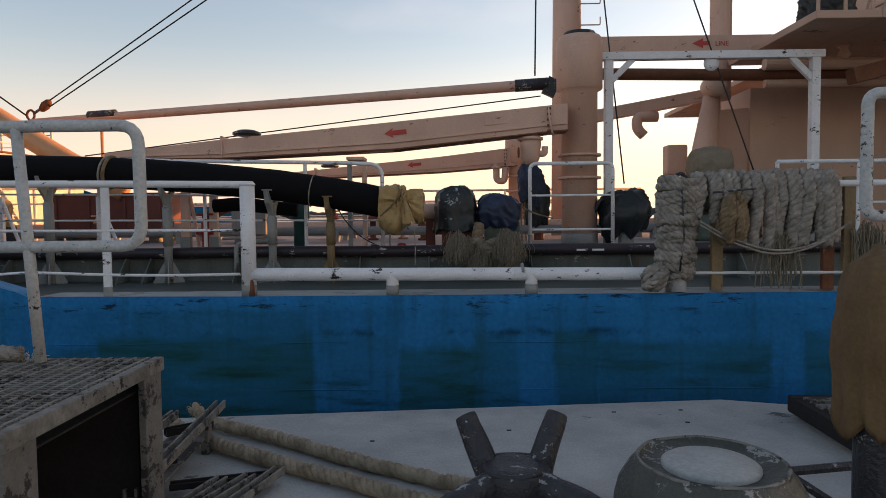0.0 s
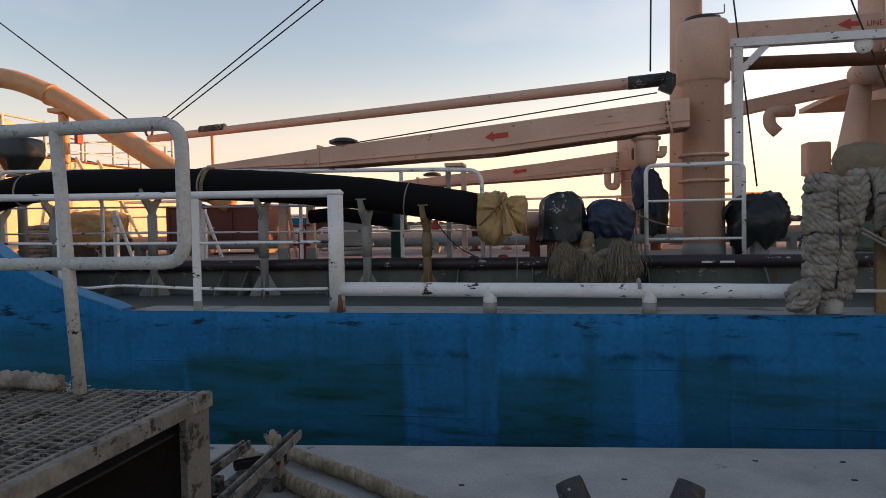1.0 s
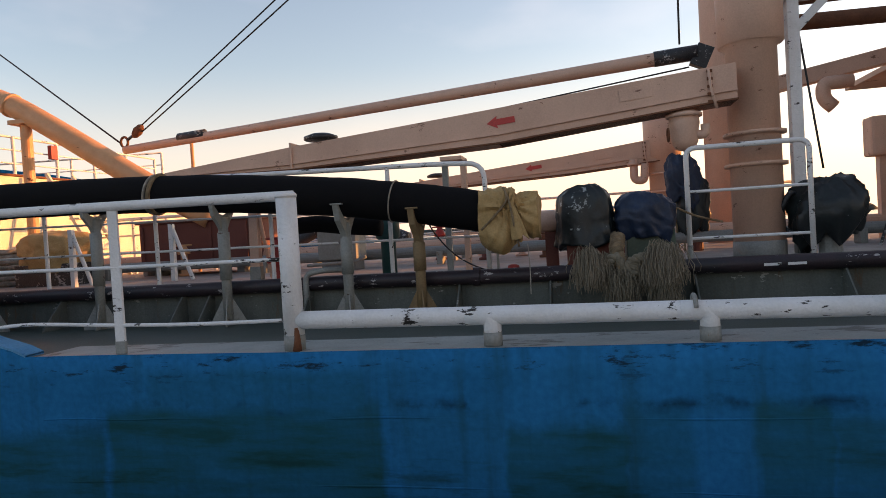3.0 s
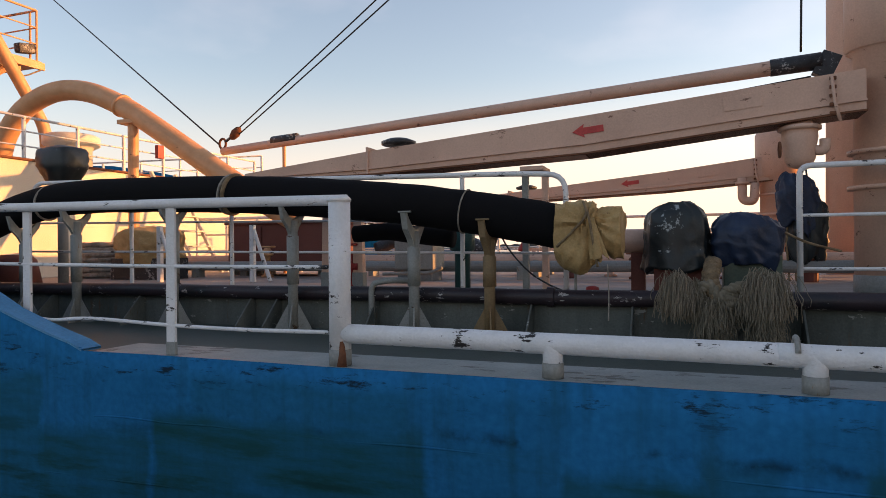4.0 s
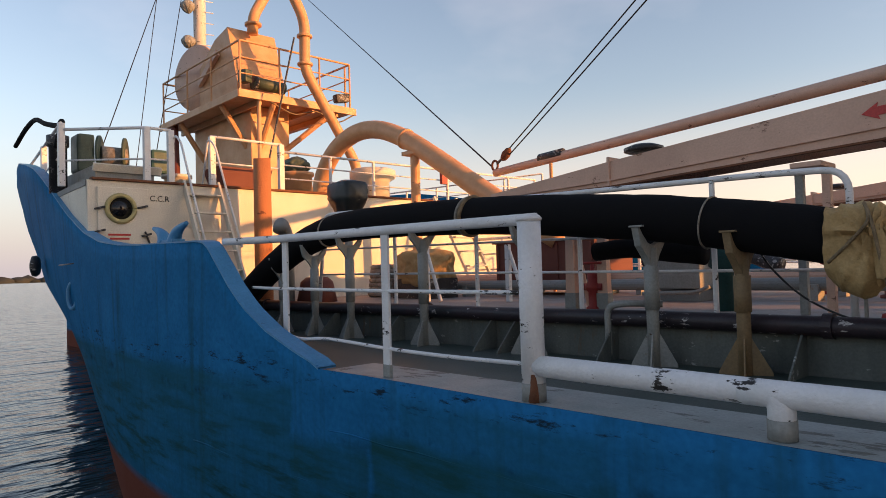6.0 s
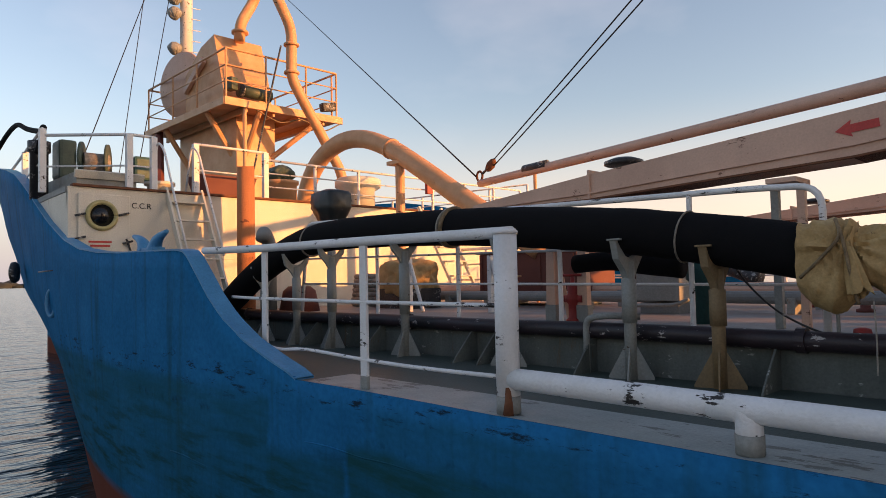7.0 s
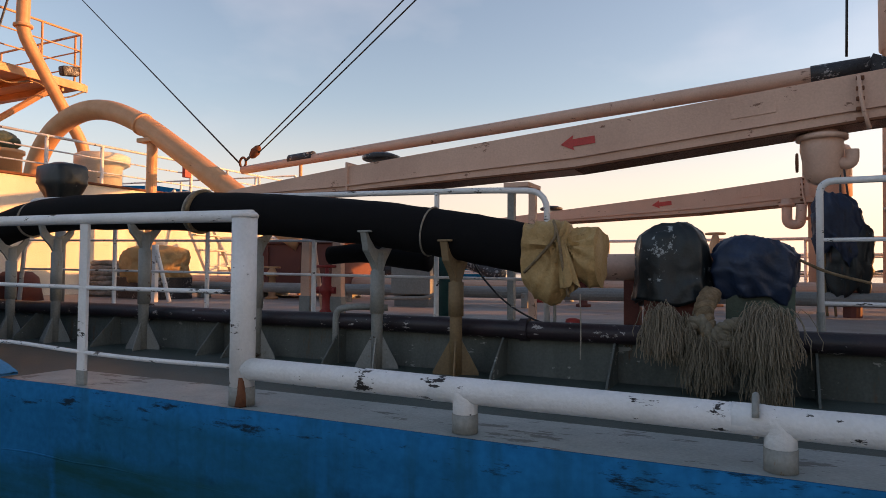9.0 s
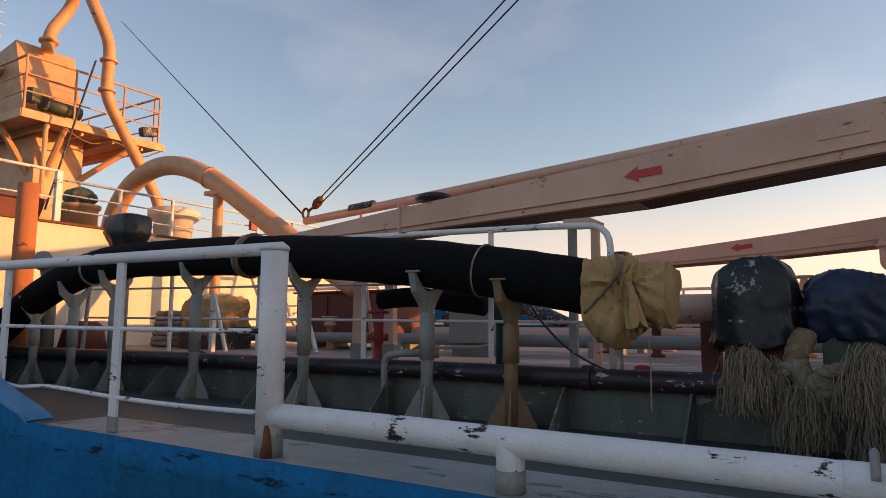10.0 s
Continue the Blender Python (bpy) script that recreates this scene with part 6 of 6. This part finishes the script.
put(part("edge_beam", box((4.66, 0.06, 0.16), (-13.75, 11.43, 5.55)), ORANGE, pl))
for y in (12.0, 12.7, 13.4, 14.1):
    put(part("joist", box((4.5, 0.06, 0.14), (-13.75, y, 5.46)), ORANGE, pl))
for (x, y, dx, dy) in ((-12.5, 12.14, 0.0, -0.62), (-14.9, 12.14, 0.0, -0.62), (-12.23, 12.35, 0.72, 0.0), (-12.23, 13.05, 0.72, 0.95)):
    add("knee_brace", rod((x, y, 4.55), (x + dx, y + dy, 5.5), 0.07, 8), ORANGE, e)
add("corner_strut", rod((-11.5, 11.95, 2.9), (-11.5, 11.95, 5.5), 0.05, 10), ORANGE, e)
add("slant_leg", rod((-15.4, 11.55, 5.5), (-12.9, 10.6, 2.9), 0.10, 8), MAROON, e)
add("housing", plate([(-1.6, 0.0), (0.45, 0.0), (0.47, 0.35), (0.0, 1.76), (-0.7, 1.62), (-1.6, 1.1)], 1.25, pose(-12.55, 12.35, 5.67)), ORANGE, e)
add("reel_disc", turned([(0.1, -0.04), (0.84, -0.04), (0.86, 0.0), (0.84, 0.04), (0.1, 0.04)], (-14.4, 11.74, 6.62), 44, axis=(-0.25, 1, 0)), SALMON, e)
add("disc_arm", box((0.16, 0.10, 1.2), (-13.5, 11.66, 6.62), (0, 62, 0)), SALMON, e)
for z in (6.55, 6.2):
    add("seam", box((0.02, 1.2, 0.015), (-11.985, 12.35, z)), RUSTY, e)
mo = add("motor", smooth(tube([(-11.75, 11.95, 5.95), (-11.75, 12.75, 5.92)], 0.14, 20), 40), GREENSTEEL, e, "dark green electric motor")
put(part("fan_cover", turned([(0.06, -0.1), (0.17, -0.08), (0.17, 0.0)], (-11.75, 11.95, 5.95), 20, axis=(0, -1, 0)), BLACKSTEEL, mo))
put(part("brake_box", box((0.25, 0.22, 0.3), (-11.75, 11.75, 6.05), (0, 0, 20), 0.04), GREENSTEEL, mo))
add("aft_motor", box((0.2, 0.4, 0.22), (-11.6, 14.3, 5.9), (10, 0, 0), 0.05), BLACKSTEEL, e)
z0 = 5.66
for pts in ([(-16.0, 11.5, z0), (-11.5, 11.5, z0), (-11.5, 14.5, z0), (-16.0, 14.5, z0), (-16.0, 11.5, z0)],):
    for h, r in ((1.12, 0.026), (0.74, 0.016), (0.38, 0.016)):
        add("guard_rail", pipe([(a, b, c + h) for a, b, c in pts], r, 8, 0.03), ORANGE, e)
    for x, y in ((-16, 11.5), (-14.4, 11.5), (-13.0, 11.5), (-11.5, 11.5), (-11.5, 12.5), (-11.5, 13.6), (-11.5, 14.5), (-11.7, 14.5), (-13, 14.5), (-14.5, 14.5), (-16, 13), (-16, 14.5)):
        add("guard_post", rod((x, y, z0), (x, y, z0 + 1.12), 0.024, 8), ORANGE, e)
add("sagging_cable", smooth(tube(spline([(-11.4, 12.2, 5.45), (-11.38, 12.8, 5.25), (-11.38, 13.4, 5.40), (-11.38, 14.0, 5.22), (-11.38, 14.5, 5.45)]), 0.016, 6)), ROPETAN, e)
add("aerial", rod((-10.9, 11.75, 3.6), (-10.9, 12.55, 6.9), 0.022, 6), BLACKSTEEL, e)
e = thing("vent_riser_pipe", "orange buff vent pipe with flanged bends", "pipe", (-10.97, 13, 2.9))
VX = -10.97
add("pipe", smooth(tube(fillet([(VX, 14.30, 2.9), (VX, 14.28, 4.1), (VX, 13.1, 5.85), (VX, 12.86, 6.25), (VX, 12.88, 7.40), (VX, 12.0, 8.9)], 0.3), 0.125, 18), 60), ORANGE, e)
for z in (6.32, 6.98):
    add("flange", turned([(0.17, z), (0.18, z + 0.01), (0.18, z + 0.05), (0.17, z + 0.06)], (VX, 12.87, 0), 20), ORANGE, e)
e = thing("housing_riser_pipe", "orange buff pipe rising from the machinery housing", "pipe", (-12.3, 12.3, 7.4))
add("pipe", smooth(tube(fillet([(-12.3, 12.25, 7.3), (-12.3, 12.28, 7.75), (-12.3, 12.7, 8.5), (-11.6, 12.5, 9.2)], 0.3), 0.13, 18), 60), ORANGE, e)
add("flange", turned([(0.2, 7.5), (0.2, 7.56)], (-12.3, 12.27, 0), 20), ORANGE, e)
e = thing("arched_cargo_pipe", "large orange buff arched cargo pipe", "pipe", (-7, 12.47, 2.9))
add("pipe", smooth(tube(spline([(-9.98, 12.47, 2.1), (-9.9, 12.47, 2.95), (-9.72, 12.47, 3.55), (-9.25, 12.47, 4.02), (-8.55, 12.47, 4.26), (-7.8, 12.47, 4.22), (-7.0, 12.47, 3.92), (-6.2, 12.47, 3.46), (-5.2, 12.47, 2.83), (-4.4, 12.47, 2.34), (-3.6, 12.47, 1.9)], 6), 0.175, 24), 60), ORANGE, e)
add("collar", smooth(tube([(-6.98, 12.47, 3.91), (-6.93, 12.47, 3.885)], 0.195, 24), 50), ORANGE, e)
add("post", rod((-6.72, 12.47, 1.05), (-6.72, 12.47, 3.6), 0.085, 16), ORANGE, e)
add("post_head", box((0.36, 0.3, 0.07), (-6.74, 12.47, 3.60)), ORANGE, e)
e = thing("white_light_mast", "white tubular light mast with rungs and lamps", "mast", (-15, 12.2, 5.6))
add("pole", smooth(tube([(-15.0, 12.12, 5.66), (-15.0, 12.12, 17.0)], 0.16, 20), 60), WHITE, e)
for i in range(14):
    z = 6.8 + 0.3 * i
    add("rung", rod((-14.85, 12.2, z), (-14.80, 12.42, z), 0.012, 6), WHITE, e)
for z in (7.75, 8.7, 9.1):
    add("lamp", cloth((0.36, 0.36, 0.34), (-15.0, 11.80, z), int(z * 10), 0.08, 0.2), GREYPOST, e)
wire((-9.9, 7.85, 2.9), (-15, 12.0, 11.75), 0.010, 0, "thin steel wire stay from the light mast")
wire((-11.1, 9.0, 2.9), (-15, 12.0, 16.5), 0.009, 0, "thin steel wire stay from the light mast")
wire((-10.2, 9.0, 2.9), (-15, 12.05, 11.3), 0.010, 0, "thin steel wire stay from the light mast")
railing("trunk_fore_rail", "white rail with gate at the fore end of the trunk", [(-6.9, 14.2, 1.05), (-4.6, 14.2, 1.05)], 1.0, (0.0, 0.3, 0.6, 1.0), (0.4, 0.7), 0.03, 0.03)
e = thing("inclined_stair", "cream steel stair from trunk to forecastle", "stair", (-6.5, 13.6, 1.05))
for y in (13.4, 14.0):
    add("stringer", box((0.06, 0.05, 2.2), (-6.7, y, 1.95), (0, -30, 0)), WALLWHITE, e)
for i in range(6):
    add("tread", box((0.2, 0.6, 0.03), (-6.25 - 0.17 * i, 13.7, 1.25 + 0.28 * i)), WALLWHITE, e)
e = thing("capped_vent_pipe", "grey bent vent pipe near the hose foot", "vent", (-6.6, 9.6, 1.05))
add("pipe", smooth(tube(fillet([(-6.35, 9.6, 1.05), (-6.35, 9.6, 2.05), (-6.25, 9.45, 2.22), (-6.2, 9.40, 2.1)], 0.1), 0.10, 14)), GREY, e)

# ---- near vessel: deck, platform, ladder, bitts ----
solo("ground", slab([(-0.2, 6.22), (3.9, 6.62), (4.45, 6.44), (12, 6.6), (12, -6), (-1.7, -6), (-1.7, 6.09)], -2.0, 0.0), CONCRETE, "pale scuffed steel deck of the near vessel", "deck", kind="structure")
for x, y in ((3.0, 6.3), (3.5, 6.34), (3.45, 6.05), (2.2, 5.9), (1.3, 5.7)):
    solo("deck_stud", box((0.03, 0.012, 0.006), (x, y, 0.003), bevel=0), BLACKSTEEL, "small dark weld mark on the deck", "deck mark")

e = thing("grating_platform", "rusty steel step platform with open grating top", "step platform", (0.1, 3.8, 0))
PX0, PX1, PY0, PY1, PZ = -0.95, 0.50, 3.36, 4.44, 0.83
add("edge_angle", box((0.045, PY1 - PY0, 0.06), (PX1, (PY0 + PY1) / 2, PZ - 0.03)), GRATE, e)
add("edge_angle", box((0.045, PY1 - PY0, 0.06), (PX0, (PY0 + PY1) / 2, PZ - 0.03)), GRATE, e)
add("edge_angle", box((PX1 - PX0, 0.03, 0.05), ((PX0 + PX1) / 2, PY1 - 0.01, PZ - 0.032)), GRATE, e)
add("edge_angle", box((PX1 - PX0, 0.03, 0.05), ((PX0 + PX1) / 2, PY0 + 0.01, PZ - 0.032)), GRATE, e)
nb = 34
for i in range(nb):
    y = PY0 + 0.03 + (PY1 - PY0 - 0.06) * i / (nb - 1)
    add("grating_bar", box((PX1 - PX0 - 0.05, 0.007, 0.032), ((PX0 + PX1) / 2, y, PZ - 0.016), bevel=0), GRATE, e)
for i in range(26):
    x = PX0 + 0.04 + (PX1 - PX0 - 0.08) * i / 25
    add("grating_rod", box((0.014, PY1 - PY0 - 0.05, 0.012), (x, (PY0 + PY1) / 2, PZ - 0.004), bevel=0), GRATE, e)
for y in (PY1 - 0.09, PY0 + 0.09):
    add("leg", box((0.03, 0.16, 0.74), (PX1 - 0.005, y, 0.40), bevel=0.004), PLATE, e)
    add("leg_web", box((0.11, 0.02, 0.74), (PX1 - 0.055, y + 0.07, 0.40), bevel=0.004), PLATE, e)
    add("leg", box((0.03, 0.16, 0.74), (PX0 + 0.005, y, 0.40), bevel=0.004), PLATE, e)
# dark sheets put the shade behind and below the open grating into colour
add("shade_back", box((PX1 - PX0 - 0.12, 0.02, 0.76), ((PX0 + PX1) / 2 - 0.02, PY1 - 0.05, 0.40)), DARKSTEELSHADE, e)
add("shade_inner", box((0.02, PY1 - PY0 - 0.2, 0.74), (PX0 + 0.75, (PY0 + PY1) / 2, 0.40)), DARKSTEELSHADE, e)
add("shade_under", box((PX1 - PX0 - 0.1, PY1 - PY0 - 0.1, 0.01), ((PX0 + PX1) / 2, (PY0 + PY1) / 2, 0.70)), DARKSTEELSHADE, e)
add("front_plate", box((PX1 - PX0 - 0.2, 0.02, 0.74), ((PX0 + PX1) / 2 - 0.07, PY0 + 0.05, 0.40)), PLATE, e)

e = thing("gangway_rail", "worn white tubular rail frame on the platform", "railing", (0.05, 4.36, 0.83))
FY = 4.34
add("frame", smooth(tube(fillet([(-0.95, FY, 1.855), (0.485, FY, 1.855), (0.485, FY, 1.335), (-0.95, FY, 1.335)], 0.09), 0.026, 14), 50), OLDWHITE, e)
add("post", smooth(tube([(0.021, FY, 0.83), (-0.045, FY, 1.85)], 0.024, 14), 50), OLDWHITE, e)
add("post", smooth(tube([(-0.9, FY, 0.83), (-0.9, FY, 1.84)], 0.029, 14), 50), OLDWHITE, e)
e = thing("frayed_line", "pale frayed rope end on the platform", "rope", (0, 4.38, 0.83))
fr = add("fray", fuzz_hairs([(-0.05, 4.38, 0.842), (-0.09, 4.38, 0.842), (-0.02, 4.37, 0.84)], 60, 0.012, 0.05, 90), FLUFF, e)
fr["kind"] = "stuff"
add("rope", laid_rope(spline([(-0.08, 4.36, 0.86), (-0.3, 4.38, 0.87), (-0.55, 4.33, 0.88), (-0.8, 4.36, 0.90)]), 0.035, 0.13), ROPE, e)

e = thing("boarding_ladder", "worn steel channel ladder lying on the deck", "ladder", (0.3, 5.2, 0))
def channel(a, b, name, mat, w=0.13, h=0.05):
    L = (b - a).length
    m = look(a.lerp(b, 0.5), b)
    bm = bmesh.new()
    box((w, 0.012, L), (0, 0, 0), bevel=0.002, bm=bm)
    box((0.014, h, L), (w / 2, h / 2, 0), bevel=0.002, bm=bm)
    box((0.014, h, L), (-w / 2, h / 2, 0), bevel=0.002, bm=bm)
    bmesh.ops.transform(bm, matrix=m, verts=bm.verts)
    return add(name, bm, mat, e)


# one broad open stringer: dark web between two pale worn flanges
for a, b, w in (((0.384, 4.36, 0.20), (0.287, 5.80, 0.20), 0.05), ((0.085, 4.45, 0.20), (0.075, 5.58, 0.20), 0.035)):
    a, b = Vector(a), Vector(b)
    channel(a, b, "stringer_flange", GRATE, w, 0.05)
web = slab([(0.09, 4.40), (0.38, 4.40), (0.285, 5.74), (0.08, 5.56)], 0.10, 0.115)
add("web", web, PLATE, e)
for a, b in (((0.36, 4.45), (0.10, 4.47)), ((0.33, 5.0), (0.09, 4.9)), ((0.30, 5.6), (0.08, 5.42))):
    channel(Vector((*a, 0.14)), Vector((*b, 0.14)), "tread_bar", DARKSTEELSHADE, 0.05, 0.04)
for a, b in (((0.60, 4.55), (0.74, 4.96)), ((0.72, 4.50), (0.87, 5.05)), ((0.48, 4.50), (0.60, 4.92))):
    channel(Vector((*a, 0.05)), Vector((*b, 0.05)), "rung_channel", GRATE, 0.055, 0.04)
channel(Vector((0.34, 4.87, 0.04)), Vector((0.84, 5.02, 0.04)), "rung_channel", DARKSTEELSHADE, 0.05, 0.03)
for a in ((0.34, 4.7), (0.30, 5.5), (0.10, 5.2)):
    add("block", box((0.05, 0.06, 0.18), (*a, 0.09)), PLATE, e)

e = thing("mooring_line", "pair of thick tan mooring ropes leading from the bitt", "rope", (1.0, 5.2, 0))
for pts in ([(0.02, 6.0, 0.14), (0.22, 5.906, 0.06), (0.655, 5.667, 0.05), (1.227, 5.261, 0.05), (1.769, 4.927, 0.05), (2.0, 4.62, 0.14), (2.05, 4.3, 0.26)], [(-0.05, 5.78, 0.12), (0.217, 5.62, 0.055), (0.771, 5.241, 0.05), (1.277, 4.932, 0.05), (1.56, 4.74, 0.05), (1.85, 4.5, 0.10), (1.98, 4.3, 0.22)]):
    path = spline(pts, 14)
    add("rope", laid_rope(path, 0.040, 0.15, 0.016, 0.010), LINEROPE, e)
    add("loose_yarn", fuzz_hairs(path, 260, 0.036, 0.035, 31), LINEROPE, e)["kind"] = "stuff"
add("rope_tail", smooth(tube(spline([(2.2, 4.55, 0.12), (2.5, 4.7, 0.03), (2.85, 4.72, 0.025)]), 0.022, 8, lobes=3, twist=30)), LINEROPE, e)

e = thing("horned_bitt", "black tarred mooring bitt with four horns", "bollard", (2.08, 4.15, 0))
c = Vector((2.08, 4.16, 0.0))
add("post", turned([(0.17, 0.0), (0.12, 0.04), (0.105, 0.22), (0.125, 0.30), (0.145, 0.36), (0.15, 0.405), (0.13, 0.432), (0.08, 0.438), (0.05, 0.43), (0.02, 0.428)], c, 28), BLACKSTEEL, e)
for a, b in (((-0.10, 0.06, 0.36), (-0.20, 0.18, 0.580)), ((0.10, 0.06, 0.36), (0.20, 0.18, 0.590)), ((-0.07, -0.04, 0.38), (-0.30, -0.22, 0.335)), ((0.07, -0.04, 0.38), (0.30, -0.22, 0.335))):
    a, b = c + Vector(a), c + Vector(b)
    pts = [a.lerp(b, q) for q in (0, 0.2, 0.4, 0.6, 0.8, 0.93, 0.985)]
    bm = tube(pts + [b], 0.060, 16, r1=0.044, rough=0.006)
    bmesh.ops.bevel(bm, geom=[ed for ed in bm.edges if len(ed.link_faces) == 2 and ed.calc_face_angle(0) > 1.2], offset=0.010, segments=2, affect="EDGES")
    add("horn", smooth(bm, 50), BLACKSTEEL, e)
add("weld_collar", smooth(tube([c + Vector((0.128 * math.cos(q), 0.128 * math.sin(q), 0.425)) for q in [2 * math.pi * i / 30 for i in range(31)]], 0.014, 8, rough=0.01)), BLACKSTEEL, e)

e = thing("capstan", "olive grey mooring capstan with worn flanged head", "capstan", (2.80, 3.86, 0))
add("barrel", turned([(0.42, 0.0), (0.42, 0.05), (0.36, 0.09), (0.345, 0.30), (0.34, 0.40), (0.325, 0.46), (0.29, 0.52), (0.268, 0.545), (0.262, 0.558), (0.25, 0.558), (0.247, 0.545), (0.20, 0.535), (0.172, 0.532)], (2.76, 3.86, 0), 56), OLIVE, e)
# rim edge in paler steel than the barrel, colouring in its highlight line
add("lip", smooth(tube([(2.76 + 0.256 * math.cos(q), 3.86 + 0.256 * math.sin(q), 0.557) for q in [2 * math.pi * i / 48 for i in range(49)]], 0.007, 6, rough=0.004)), GRATE, e, "thin rim in a paler tone as its highlight")
add("head", turned([(0.172, 0.50), (0.172, 0.545), (0.155, 0.556), (0.04, 0.56)], (2.76, 3.86, 0), 36), CONCRETE, e, "bare grey worn top")

e = thing("side_platform", "dark slatted steel platform on the near deck", "step platform", (4.6, 5.2, 0))
add("side_beam", box((0.09, 1.5, 0.11), (4.22, 5.42, 0.095), (0, 0, -2)), DARKSTEELSHADE, e)
add("end_beam", box((1.6, 0.08, 0.11), (5.0, 6.14, 0.10)), DARKSTEELSHADE, e)
for i in range(9):
    add("slat", box((1.5, 0.08, 0.03), (5.0, 4.75 + 0.16 * i, 0.155)), PLATE, e)
for x, y in ((4.4, 5.9), (4.4, 4.9), (5.6, 5.9)):
    add("leg", box((0.08, 0.08, 0.15), (x, y, 0.075)), BLACKSTEEL, e)
e = thing("gangway_rail", "worn white tubular rail frame of the side platform", "railing", (3.9, 4.6, 0.3))
add("frame", smooth(tube(fillet([(4.9, 4.62, 2.0), (3.765, 4.62, 2.0), (3.765, 4.62, 1.43), (4.9, 4.62, 1.43)], 0.06), 0.027, 14), 50), OLDWHITE, e)
add("post", smooth(tube([(4.15, 4.62, 0.0), (4.15, 4.62, 1.99)], 0.029, 14), 50), OLDWHITE, e)
e = thing("covered_post", "brown canvas cover draped over a dark post", "canvas cover", (3.5, 4.0, 0))
add("canvas", drape((0.36, 0.36, 0.66), (3.50, 4.0, 0.98), 95, 0.5, 0.3, 0.07, 0.12, 0.25, 0.0, 0.08), BROWNTARP, e)
add("post", rod((3.48, 4.0, 0.0), (3.48, 4.0, 0.75), 0.11, 18), BLACKSTEEL, e)
e = thing("angle_frame", "dark folded angle iron frame on the deck", "steel frame", (3.5, 4.4, 0))
for a, b in (((3.32, 4.45, 0.28), (3.9, 4.52, 0.30)), ((3.32, 4.45, 0.28), (3.7, 4.15, 0.05)), ((3.32, 4.45, 0.28), (3.22, 4.38, 0.02)), ((3.85, 4.5, 0.29), (3.8, 4.5, 0.02))):
    add("bar", rod(a, b, 0.022, 6), BLACKSTEEL, e)
